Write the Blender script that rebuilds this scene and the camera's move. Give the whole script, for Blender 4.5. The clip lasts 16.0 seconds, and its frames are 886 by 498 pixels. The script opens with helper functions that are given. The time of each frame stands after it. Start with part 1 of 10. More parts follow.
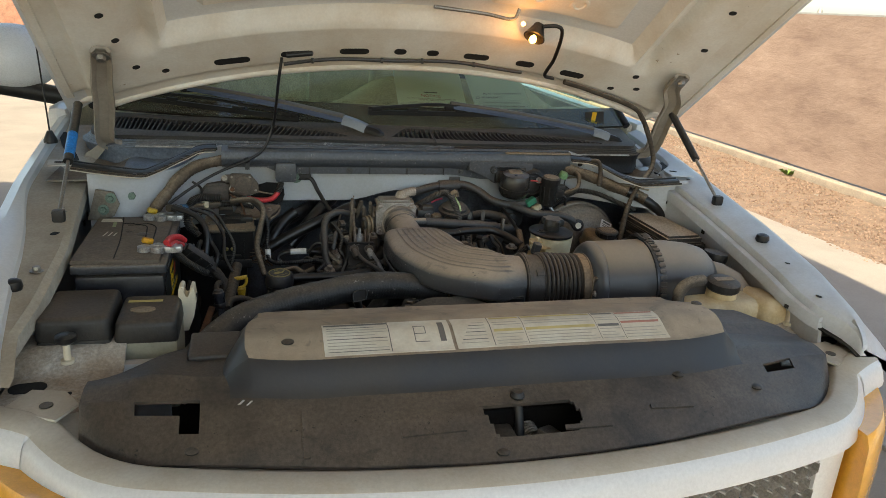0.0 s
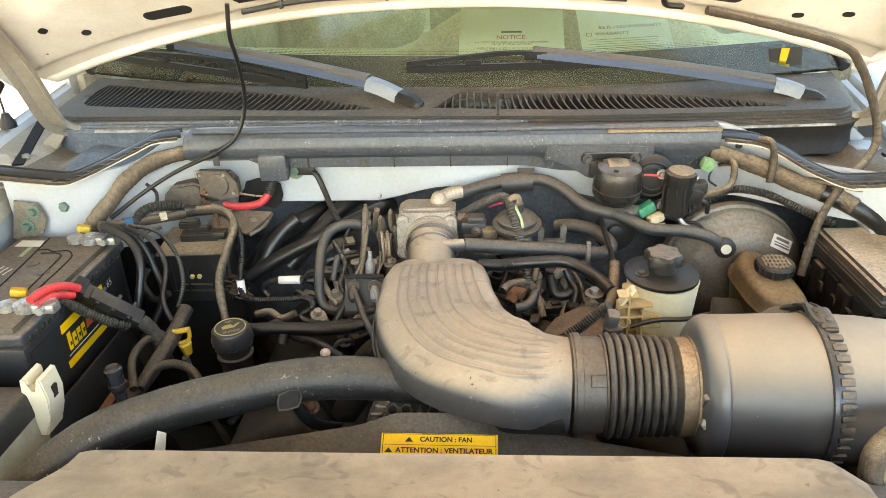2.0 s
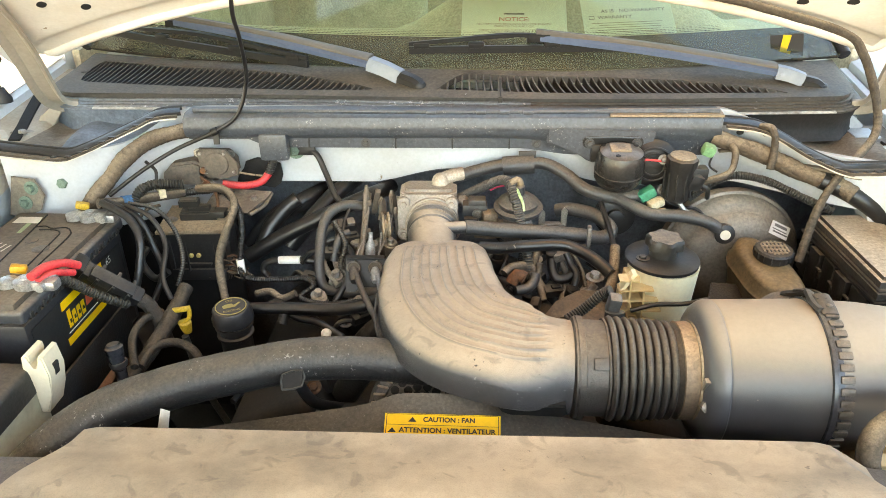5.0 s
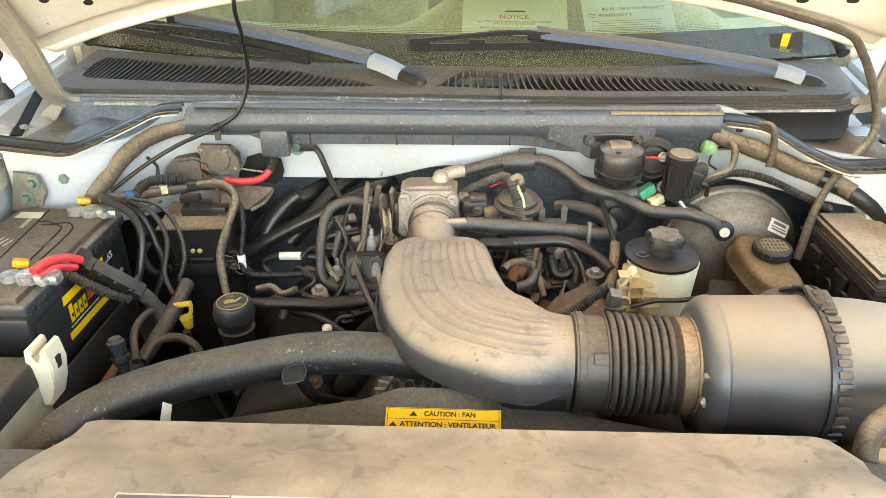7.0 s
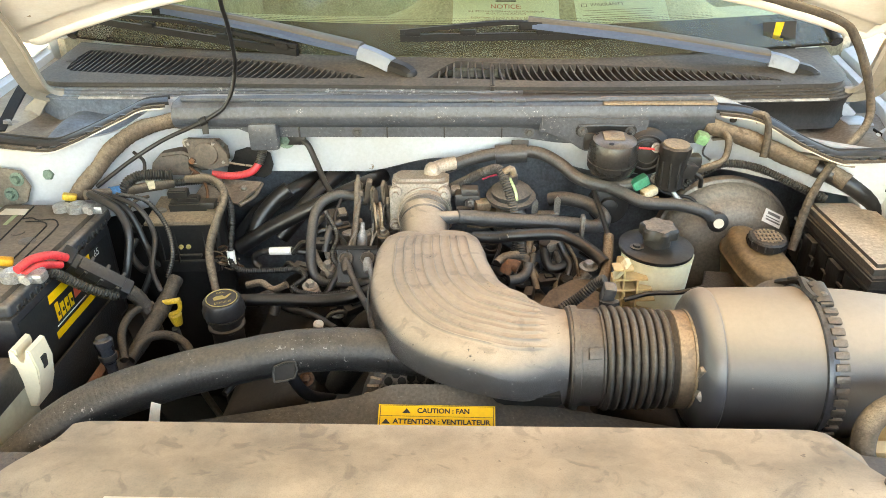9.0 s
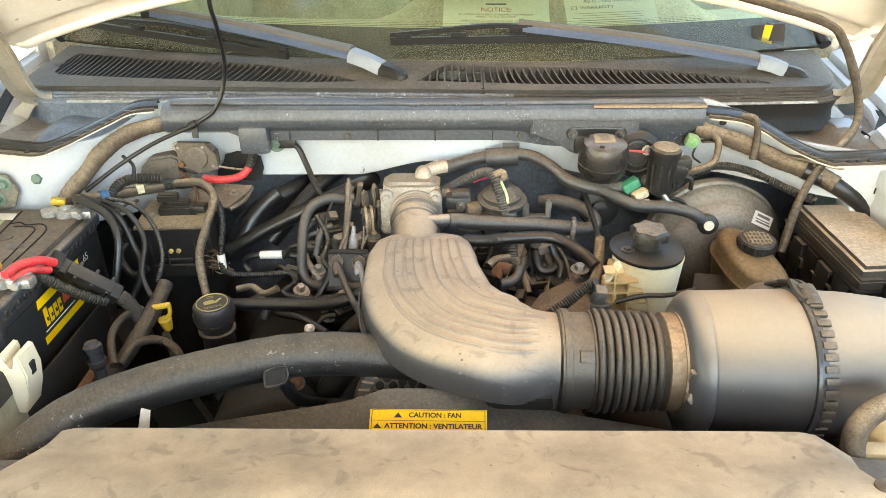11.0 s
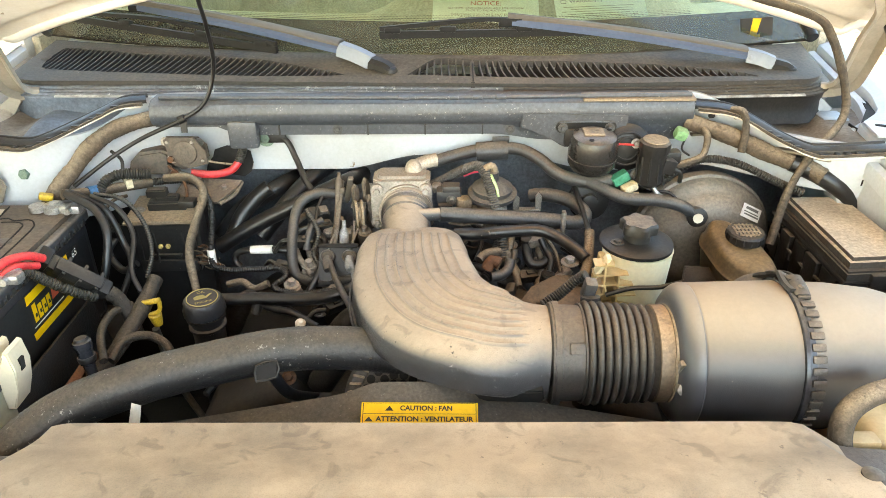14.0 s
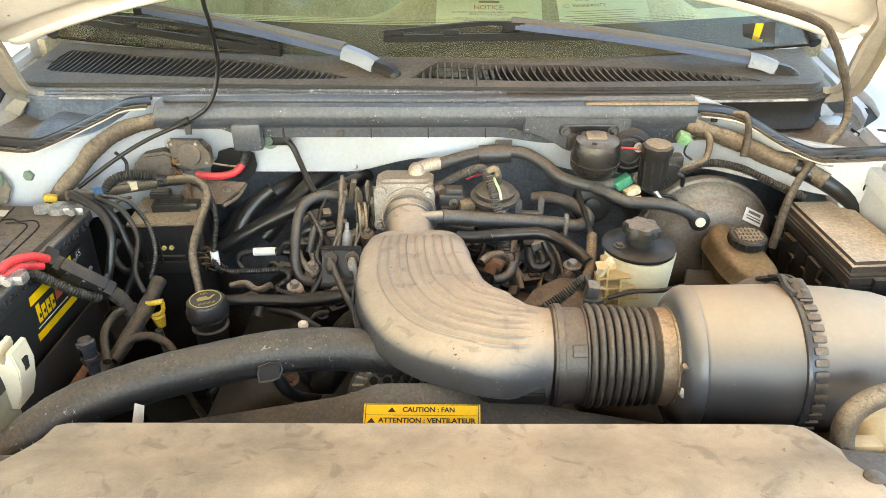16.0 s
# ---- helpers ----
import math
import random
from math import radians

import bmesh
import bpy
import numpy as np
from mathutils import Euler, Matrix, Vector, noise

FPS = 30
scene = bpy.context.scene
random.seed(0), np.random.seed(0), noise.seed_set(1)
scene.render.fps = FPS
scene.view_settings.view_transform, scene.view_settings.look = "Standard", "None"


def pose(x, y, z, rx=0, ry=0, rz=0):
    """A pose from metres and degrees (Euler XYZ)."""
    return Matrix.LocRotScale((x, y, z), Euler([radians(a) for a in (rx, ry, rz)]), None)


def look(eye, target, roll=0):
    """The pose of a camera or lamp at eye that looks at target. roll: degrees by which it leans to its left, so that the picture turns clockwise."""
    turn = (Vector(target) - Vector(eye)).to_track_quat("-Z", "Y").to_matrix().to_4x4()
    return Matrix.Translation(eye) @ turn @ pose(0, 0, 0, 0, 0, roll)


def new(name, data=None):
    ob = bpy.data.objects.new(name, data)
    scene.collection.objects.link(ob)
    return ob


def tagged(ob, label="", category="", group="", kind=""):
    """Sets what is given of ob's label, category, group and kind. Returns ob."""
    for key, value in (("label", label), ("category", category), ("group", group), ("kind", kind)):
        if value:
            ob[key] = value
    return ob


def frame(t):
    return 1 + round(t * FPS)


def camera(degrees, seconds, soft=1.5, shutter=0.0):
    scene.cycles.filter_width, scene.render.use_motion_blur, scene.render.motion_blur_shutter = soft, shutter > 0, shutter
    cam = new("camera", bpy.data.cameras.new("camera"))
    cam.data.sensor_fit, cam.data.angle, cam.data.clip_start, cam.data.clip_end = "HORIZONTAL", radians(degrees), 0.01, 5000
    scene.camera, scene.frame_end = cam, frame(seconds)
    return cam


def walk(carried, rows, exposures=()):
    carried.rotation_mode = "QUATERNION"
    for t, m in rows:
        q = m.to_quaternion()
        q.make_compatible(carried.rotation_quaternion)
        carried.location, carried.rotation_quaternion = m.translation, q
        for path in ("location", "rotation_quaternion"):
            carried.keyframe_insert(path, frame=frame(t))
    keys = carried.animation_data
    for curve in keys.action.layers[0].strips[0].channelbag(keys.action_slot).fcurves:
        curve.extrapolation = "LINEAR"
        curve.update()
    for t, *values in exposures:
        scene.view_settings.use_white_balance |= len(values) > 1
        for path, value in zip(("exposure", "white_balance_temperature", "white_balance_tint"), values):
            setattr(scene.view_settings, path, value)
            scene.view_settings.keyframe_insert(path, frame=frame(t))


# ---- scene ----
cam = camera(63.23, 16.0, soft=0.75, shutter=0.012)
PATH = [
    (0, (-0.404, -0.954, 1.633), (0.096, 0.874, 0.991), 3.9),
    (0.5, (-0.187, -0.624, 1.623), (0.062, 1.227, 0.907), 2.0),
    (1, (-0.062, -0.407, 1.629), (0.02, 1.41, 0.797), 1.8),
    (1.5, (0.041, -0.336, 1.623), (-0.038, 1.455, 0.736), -0.1),
    (2, (0.046, -0.327, 1.628), (-0.072, 1.467, 0.751), -1.9),
    (2.5, (0.04, -0.327, 1.627), (-0.049, 1.471, 0.755), -1.5),
    (3, (0.037, -0.332, 1.629), (-0.043, 1.461, 0.746), -1.5),
    (3.5, (0.034, -0.329, 1.625), (-0.057, 1.441, 0.699), -1.6),
    (4, (0.028, -0.329, 1.627), (-0.062, 1.444, 0.706), -1.2),
    (6.5, (0.026, -0.334, 1.628), (-0.063, 1.44, 0.708), -0.6),
    (7, (0.024, -0.336, 1.626), (-0.061, 1.437, 0.703), -0.5),
    (7.5, (0.022, -0.331, 1.622), (-0.043, 1.438, 0.691), -0.5),
    (8, (0.024, -0.322, 1.623), (-0.033, 1.441, 0.682), -0.8),
    (8.5, (0.02, -0.321, 1.623), (-0.067, 1.439, 0.677), -0.9),
    (9, (0.024, -0.322, 1.623), (-0.04, 1.44, 0.679), -0.7),
    (11.5, (0.025, -0.318, 1.625), (-0.014, 1.447, 0.685), -0.6),
    (12, (0.025, -0.314, 1.624), (-0.007, 1.445, 0.672), -0.5),
    (12.5, (0.025, -0.314, 1.622), (0.005, 1.441, 0.662), -0.1),
    (13, (0.026, -0.318, 1.623), (0.006, 1.441, 0.671), -0.3),
    (13.5, (0.026, -0.323, 1.624), (0.005, 1.439, 0.678), -0.4),
    (14, (0.026, -0.322, 1.623), (0.009, 1.438, 0.671), -0.5),
    (14.5, (0.025, -0.322, 1.622), (0.004, 1.439, 0.675), -0.4),
    (15, (0.025, -0.324, 1.621), (0.003, 1.439, 0.676), -0.4),
    (15.5, (0.024, -0.326, 1.621), (0.003, 1.438, 0.68), -0.3),
    (16, (0.024, -0.326, 1.622), (0.003, 1.439, 0.681), -0.3),
]
walk(cam, [(t, look(eye, target, roll)) for t, eye, target, roll in PATH],
     exposures=[(0.0, 1.44, 7050, 0), (0.5, 2.16, 7000, 0), (1.0, 2.86, 7500, 0), (1.5, 3.32, 7800, 0), (2.0, 3.40, 7900, 0), (3.5, 3.51, 7950, 0), (16.0, 3.60, 7950, 0)])

# ---- world, sun, exposure ----
world = bpy.data.worlds.new("sky")
scene.world = world
world.use_nodes = True
wn = world.node_tree.nodes
sky = wn.new("ShaderNodeTexSky")
sky.sky_type, sky.sun_disc = "NISHITA", False
sky.sun_elevation, sky.sun_rotation = radians(49), radians(-148)
sky.dust_density = 2.0
wn["Background"].inputs["Strength"].default_value = 0.15
world.node_tree.links.new(sky.outputs[0], wn["Background"].inputs["Color"])

sun = new("sun", bpy.data.lights.new("sun", "SUN"))
sun.data.energy, sun.data.angle, sun.data.color = 4.6, radians(0.6), (1.0, 0.93, 0.82)
sun.matrix_world = look((-3.2, -5.2, 7.0), (0, 0, 0))

# ---- materials ----
def material(name, base, rough=0.6, metal=0.0, dust=0.0, dustcol=(0.36, 0.304, 0.227), spots=0.25, scale=30.0,
             bump=0.15, fine=220.0, second=None, wear=0.0, spec=0.5, trans=0.0, coat=0.0, dust_lo=0.1, scuff=0.2, grain=0.28, even=0.35, chips=None):
    """A worn surface: two scales of mottling, dust on faces that look up, fine relief."""
    m = bpy.data.materials.new(name)
    m.use_nodes = True
    nt = m.node_tree
    n, l = nt.nodes, nt.links
    b = n["Principled BSDF"]
    pos = n.new("ShaderNodeNewGeometry")
    big = n.new("ShaderNodeTexNoise")
    big.inputs["Scale"].default_value, big.inputs["Detail"].default_value, big.inputs["Roughness"].default_value = scale, 5, 0.65
    small = n.new("ShaderNodeTexNoise")
    small.inputs["Scale"].default_value, small.inputs["Detail"].default_value = fine, 3
    l.new(pos.outputs["Position"], big.inputs["Vector"])
    l.new(pos.outputs["Position"], small.inputs["Vector"])
    two = second or tuple(c * (1 - spots) for c in base)
    mix = n.new("ShaderNodeMix")
    mix.data_type = "RGBA"
    mix.inputs[6].default_value, mix.inputs[7].default_value = (*base, 1), (*two, 1)
    ramp = n.new("ShaderNodeMapRange")
    ramp.inputs["From Min"].default_value, ramp.inputs["From Max"].default_value = 0.38, 0.66
    l.new(big.outputs["Fac"], ramp.inputs["Value"])
    l.new(ramp.outputs[0], mix.inputs[0])
    col = mix.outputs[2]
    if wear:
        w = n.new("ShaderNodeTexNoise")
        w.inputs["Scale"].default_value, w.inputs["Detail"].default_value, w.inputs["Roughness"].default_value = scale * 5.0, 8, 0.85
        l.new(pos.outputs["Position"], w.inputs["Vector"])
        wr = n.new("ShaderNodeMapRange")
        wr.inputs["From Min"].default_value, wr.inputs["From Max"].default_value = 0.66 - wear * 0.2, 0.74 - wear * 0.2
        l.new(w.outputs["Fac"], wr.inputs["Value"])
        wm = n.new("ShaderNodeMix")
        wm.data_type = "RGBA"
        l.new(wr.outputs[0], wm.inputs[0])
        l.new(col, wm.inputs[6])
        wm.inputs[7].default_value = (0.30, 0.29, 0.27, 1)
        col = wm.outputs[2]
    rough_out = None
    if dust:
        sep = n.new("ShaderNodeSeparateXYZ")
        l.new(pos.outputs["Normal"], sep.inputs[0])
        up = n.new("ShaderNodeMapRange")
        up.interpolation_type = "SMOOTHSTEP"
        up.inputs["From Min"].default_value, up.inputs["From Max"].default_value = dust_lo, 0.95
        l.new(sep.outputs["Z"], up.inputs["Value"])
        patch = n.new("ShaderNodeTexNoise")
        patch.inputs["Scale"].default_value, patch.inputs["Detail"].default_value, patch.inputs["Roughness"].default_value = scale * 0.45, 8, 0.68
        l.new(pos.outputs["Position"], patch.inputs["Vector"])
        pr = n.new("ShaderNodeMapRange")
        pr.inputs["From Min"].default_value, pr.inputs["From Max"].default_value = 0.30, 0.62
        pr.inputs["To Min"].default_value = even
        l.new(patch.outputs["Fac"], pr.inputs["Value"])
        sc = n.new("ShaderNodeTexNoise")
        sc.inputs["Scale"].default_value, sc.inputs["Detail"].default_value, sc.inputs["Distortion"].default_value = scale * 1.3, 9, 1.2
        l.new(pos.outputs["Position"], sc.inputs["Vector"])
        sr = n.new("ShaderNodeMapRange")
        sr.inputs["From Min"].default_value, sr.inputs["From Max"].default_value = 0.36, 0.43
        sr.inputs["To Min"].default_value = 1.0 - scuff
        l.new(sc.outputs["Fac"], sr.inputs["Value"])
        sk = n.new("ShaderNodeMapRange")
        sk.inputs["From Min"].default_value, sk.inputs["From Max"].default_value = 0.30, 0.55
        sk.inputs["To Min"].default_value = 1.0 - scuff * 0.6
        l.new(small.outputs["Fac"], sk.inputs["Value"])
        m0 = n.new("ShaderNodeMath")
        m0.operation = "MULTIPLY"
        l.new(sr.outputs[0], m0.inputs[0])
        l.new(sk.outputs[0], m0.inputs[1])
        m1 = n.new("ShaderNodeMath")
        m1.operation = "MULTIPLY"
        l.new(pr.outputs[0], m1.inputs[0])
        l.new(m0.outputs[0], m1.inputs[1])
        mul = n.new("ShaderNodeMath")
        mul.operation = "MULTIPLY"
        l.new(up.outputs[0], mul.inputs[0])
        l.new(m1.outputs[0], mul.inputs[1])
        amt = n.new("ShaderNodeMath")
        amt.operation, amt.use_clamp = "MULTIPLY_ADD", True
        amt.inputs[1].default_value, amt.inputs[2].default_value = dust, dust * 0.05
        l.new(mul.outputs[0], amt.inputs[0])
        dm = n.new("ShaderNodeMix")
        dm.data_type = "RGBA"
        dm.inputs[7].default_value = (*dustcol, 1)
        l.new(amt.outputs[0], dm.inputs[0])
        l.new(col, dm.inputs[6])
        col = dm.outputs[2]
        rr = n.new("ShaderNodeMapRange")
        rr.inputs["To Min"].default_value, rr.inputs["To Max"].default_value = rough, min(1.0, rough + 0.28)
        l.new(amt.outputs[0], rr.inputs["Value"])
        rough_out = rr.outputs[0]
    if chips:
        size, share, chipcol = chips
        cn = n.new("ShaderNodeTexNoise")
        cn.inputs["Scale"].default_value, cn.inputs["Detail"].default_value, cn.inputs["Roughness"].default_value = size, 4, 0.75
        l.new(pos.outputs["Position"], cn.inputs["Vector"])
        cl_ = n.new("ShaderNodeTexNoise")
        cl_.inputs["Scale"].default_value, cl_.inputs["Detail"].default_value = size * 0.12, 2
        l.new(pos.outputs["Position"], cl_.inputs["Vector"])
        cs = n.new("ShaderNodeMath")
        cs.operation = "MULTIPLY_ADD"
        cs.inputs[1].default_value = 0.35
        l.new(cl_.outputs["Fac"], cs.inputs[0])
        l.new(cn.outputs["Fac"], cs.inputs[2])
        cr_ = n.new("ShaderNodeMapRange")
        cr_.inputs["From Min"].default_value, cr_.inputs["From Max"].default_value = 0.90 - share, 0.93 - share
        l.new(cs.outputs[0], cr_.inputs["Value"])
        cm_ = n.new("ShaderNodeMix")
        cm_.data_type = "RGBA"
        l.new(cr_.outputs[0], cm_.inputs[0])
        l.new(col, cm_.inputs[6])
        cm_.inputs[7].default_value = (*chipcol, 1)
        col = cm_.outputs[2]
    if grain and bump:
        gr = n.new("ShaderNodeTexNoise")
        gr.inputs["Scale"].default_value, gr.inputs["Detail"].default_value, gr.inputs["Roughness"].default_value = max(170.0, scale * 6.0), 5, 0.65
        l.new(pos.outputs["Position"], gr.inputs["Vector"])
        gm = n.new("ShaderNodeMapRange")
        gm.inputs["From Min"].default_value, gm.inputs["From Max"].default_value = 0.34, 0.66
        gm.inputs["To Min"].default_value, gm.inputs["To Max"].default_value = 1.0 - grain, 1.0 + grain * 0.75
        l.new(gr.outputs["Fac"], gm.inputs["Value"])
        gx = n.new("ShaderNodeVectorMath")
        gx.operation = "SCALE"
        l.new(col, gx.inputs[0])
        l.new(gm.outputs[0], gx.inputs["Scale"])
        col = gx.outputs[0]
    l.new(col, b.inputs["Base Color"])
    if rough_out is not None:
        l.new(rough_out, b.inputs["Roughness"])
    else:
        rv = n.new("ShaderNodeMapRange")
        rv.inputs["To Min"].default_value, rv.inputs["To Max"].default_value = max(0.02, rough - 0.12), min(1, rough + 0.12)
        l.new(small.outputs["Fac"], rv.inputs["Value"])
        l.new(rv.outputs[0], b.inputs["Roughness"])
    b.inputs["Metallic"].default_value = metal
    b.inputs["Specular IOR Level"].default_value = spec
    b.inputs["Transmission Weight"].default_value = trans
    b.inputs["Coat Weight"].default_value = coat
    if bump:
        bp = n.new("ShaderNodeBump")
        bp.inputs["Strength"].default_value, bp.inputs["Distance"].default_value = bump, 0.002
        add = n.new("ShaderNodeMath")
        add.inputs[1].default_value = 0.0
        l.new(small.outputs["Fac"], add.inputs[0])
        l.new(add.outputs[0], bp.inputs["Height"])
        l.new(bp.outputs[0], b.inputs["Normal"])
    return m


DUST = (0.40, 0.32, 0.235)
COVER = material("dusty_black_cover_plastic", (0.017, 0.019, 0.023), 0.42, dust=1.0, dustcol=(0.43, 0.343, 0.247), scale=19, bump=0.05, fine=700, dust_lo=0.66, scuff=0.30, grain=0.02, even=0.46, chips=(60, 0.035, (0.20, 0.16, 0.12)))
DUCT = material("dusty_duct_plastic", (0.034, 0.036, 0.042), 0.32, dust=0.92, dustcol=(0.425, 0.34, 0.252), scale=22, bump=0.3, fine=900, wear=0.28, dust_lo=0.30, scuff=0.3, grain=0.08, even=0.7, chips=(170, 0.045, (0.05, 0.042, 0.035)))
SHOULDER = material("rubbed_blue_black_plastic", (0.045, 0.050, 0.062), 0.30, dust=0.8, dustcol=(0.34, 0.29, 0.235), scale=8, bump=0.12, fine=900, dust_lo=0.38, wear=0.1, grain=0.04, even=0.7)
# real dust on top; its high limit also paints the shaded lower half
CAN = material("dusty_canister_plastic", (0.022, 0.024, 0.030), 0.38, dust=0.85, dustcol=(0.385, 0.312, 0.235), scale=7, bump=0.12, fine=900, dust_lo=0.34, scuff=0.05, wear=0.0, grain=0.04, even=0.75, chips=(22, 0.03, (0.19, 0.158, 0.125)))
BLACK = material("black_plastic", (0.012, 0.012, 0.013), 0.45, spec=0.4, dust=0.24, dustcol=DUST, scale=26, bump=0.2, wear=0.12, dust_lo=0.45)
SLOPE = material("blue_black_cover", (0.020, 0.023, 0.029), 0.45, second=(0.030, 0.029, 0.028), scale=9, dust=0.25, dustcol=(0.13, 0.11, 0.085), bump=0.08, dust_lo=0.4, grain=0.06)
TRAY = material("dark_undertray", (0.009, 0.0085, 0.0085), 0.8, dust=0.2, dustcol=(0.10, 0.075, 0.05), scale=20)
ENGINE = material("dirty_dark_casting", (0.008, 0.0075, 0.007), 0.55, dust=0.38, dustcol=(0.105, 0.075, 0.05), scale=60, bump=0.6, fine=300, dust_lo=0.3, scuff=0.4, wear=0.15)
COWL = material("weathered_cowl_plastic", (0.04, 0.036, 0.033), 0.58, spec=0.3, dust=0.55, dustcol=(0.19, 0.155, 0.115), scale=22, bump=0.2, wear=0.15, dust_lo=0.3, chips=(190, 0.02, (0.28, 0.27, 0.26)))
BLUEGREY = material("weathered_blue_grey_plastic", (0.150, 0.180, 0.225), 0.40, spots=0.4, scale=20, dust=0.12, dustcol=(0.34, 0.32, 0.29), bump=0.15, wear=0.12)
TROUGH = material("grey_black_trough_plastic", (0.058, 0.066, 0.080), 0.36, dust=0.42, dustcol=(0.24, 0.225, 0.205), scale=26, bump=0.2, wear=0.3, dust_lo=0.3, chips=(190, 0.05, (0.36, 0.35, 0.33)))
RUBBER = material("black_rubber", (0.010, 0.010, 0.011), 0.34, dust=0.13, dustcol=(0.20, 0.17, 0.13), scale=60, bump=0.2, dust_lo=0.3, scuff=0.5, chips=(160, 0.018, (0.16, 0.135, 0.105)))
HOSE = material("radiator_hose_rubber", (0.015, 0.015, 0.016), 0.45, dust=0.50, dustcol=(0.19, 0.156, 0.115), scale=40, bump=0.4, wear=0.2, fine=360, dust_lo=0.05, scuff=0.4, chips=(190, 0.055, (0.27, 0.25, 0.22)))
GREYRUB = material("dusty_grey_rubber", (0.036, 0.037, 0.040), 0.42, dust=0.5, dustcol=(0.25, 0.205, 0.155), scale=50, bump=0.2, dust_lo=0.25, scuff=0.4)
LOOM = material("ribbed_loom_plastic", (0.011, 0.011, 0.011), 0.45, dust=0.34, dustcol=(0.26, 0.22, 0.165), scale=50, bump=0.1, dust_lo=0.2, scuff=0.5)
TAPE = material("dusty_cloth_tape", (0.055, 0.042, 0.030), 0.8, spots=0.6, dust=0.8, dustcol=(0.33, 0.258, 0.180), scale=60, bump=0.7, fine=500, scuff=0.5)
DARKTAPE = material("grimy_dark_loom_tape", (0.026, 0.021, 0.016), 0.7, spots=0.5, dust=0.7, dustcol=(0.135, 0.102, 0.068), scale=50, bump=0.7, fine=420, dust_lo=0.2, scuff=0.5)
LOOMGREY = material("dusty_grey_conduit", (0.035, 0.036, 0.038), 0.5, dust=0.55, dustcol=(0.24, 0.205, 0.165), scale=50, bump=0.1, dust_lo=0.1, scuff=0.4)
LOOMTAPE = material("tan_dusty_loom_tape", (0.085, 0.062, 0.042), 0.8, spots=0.6, dust=0.9, dustcol=(0.285, 0.225, 0.16), scale=34, bump=0.8, fine=420, dust_lo=-0.25, scuff=0.5)
PALECABLE = material("pale_grey_cable_sheath", (0.30, 0.315, 0.33), 0.45, spots=0.4, scale=60, dust=0.3, dustcol=(0.25, 0.21, 0.16), bump=0.1)
GREYPIPE = material("grey_metal_pipe", (0.19, 0.175, 0.155), 0.45, metal=0.4, dust=0.35, dustcol=DUST, scale=40, bump=0.15)
CASTING = material("dusty_cast_aluminium", (0.34, 0.31, 0.28), 0.48, metal=0.5, dust=0.75, dustcol=(0.43, 0.36, 0.285), scale=44, bump=0.5, fine=260, spots=0.28)
BRASSY = material("tan_cast_elbow", (0.44, 0.385, 0.32), 0.42, metal=0.2, dust=0.4, dustcol=DUST, scale=50)
PLATE = material("dusty_tan_steel_plate", (0.26, 0.2, 0.135), 0.6, metal=0.3, dust=0.6, dustcol=(0.42, 0.330, 0.231), scale=40, bump=0.3, chips=(120, 0.05, (0.07, 0.055, 0.04)))
WHITE = material("white_truck_paint", (0.70, 0.70, 0.695), 0.3, spots=0.05, dust=0.12, dustcol=(0.52, 0.437, 0.329), scale=7, bump=0.03, coat=0.3, grain=0.06)
INNER = material("dirty_white_inner_paint", (0.46, 0.495, 0.535), 0.40, second=(0.44, 0.45, 0.455), dust=0.6, dustcol=(0.40, 0.32, 0.23), scale=9, bump=0.1, dust_lo=0.3, grain=0.06, chips=(45, 0.03, (0.20, 0.15, 0.10)))
LEDGE = material("dusty_fender_ledge_paint", (0.50, 0.46, 0.38), 0.5, second=(0.32, 0.28, 0.22), dust=0.85, dustcol=(0.37, 0.305, 0.22), scale=9, bump=0.15, dust_lo=0.5, grain=0.12)
CLEANLEDGE = material("bluish_fender_flange_paint", (0.52, 0.55, 0.58), 0.42, second=(0.44, 0.45, 0.46), dust=0.25, dustcol=(0.44, 0.36, 0.27), scale=9, bump=0.1, dust_lo=0.5, grain=0.06)
DECK = material("worn_black_cover_plastic", (0.017, 0.016, 0.016), 0.40, second=(0.075, 0.058, 0.043), dust=0.42, dustcol=(0.20, 0.155, 0.115), scale=7, bump=0.3, fine=500, dust_lo=0.6, scuff=0.5, chips=(120, 0.05, (0.02, 0.018, 0.016)))
ARMTOP = material("worn_grey_arm_paint", (0.115, 0.100, 0.080), 0.45, second=(0.085, 0.078, 0.070), scale=6, dust=0.12, bump=0.2, spec=0.2, grain=0.08)
ARMBLUE = material("faded_blue_arm_paint", (0.055, 0.080, 0.135), 0.6, second=(0.065, 0.09, 0.14), scale=9, dust=0.1, bump=0.08, grain=0.08, spec=0.25)
ARMHEAD = material("worn_pale_arm_paint", (0.22, 0.245, 0.28), 0.45, second=(0.19, 0.215, 0.25), scale=16, dust=0.0, bump=0.2, grain=0.05)
RIDGE = material("worn_pale_plastic", (0.46, 0.46, 0.455), 0.5, second=(0.07, 0.07, 0.072), scale=26, dust=0.3, bump=0.2)
HOODIN = material("dirty_hood_inner_paint", (0.79, 0.765, 0.705), 0.42, second=(0.64, 0.56, 0.455), scale=3.6, bump=0.06, fine=120, grain=0.05, chips=(35, 0.015, (0.30, 0.22, 0.14)))
CREAMLIP = material("dusty_cream_flange_paint", (0.62, 0.59, 0.52), 0.5, second=(0.50, 0.44, 0.35), dust=0.7, dustcol=(0.44, 0.38, 0.29), scale=12, bump=0.15, dust_lo=0.3, grain=0.06)
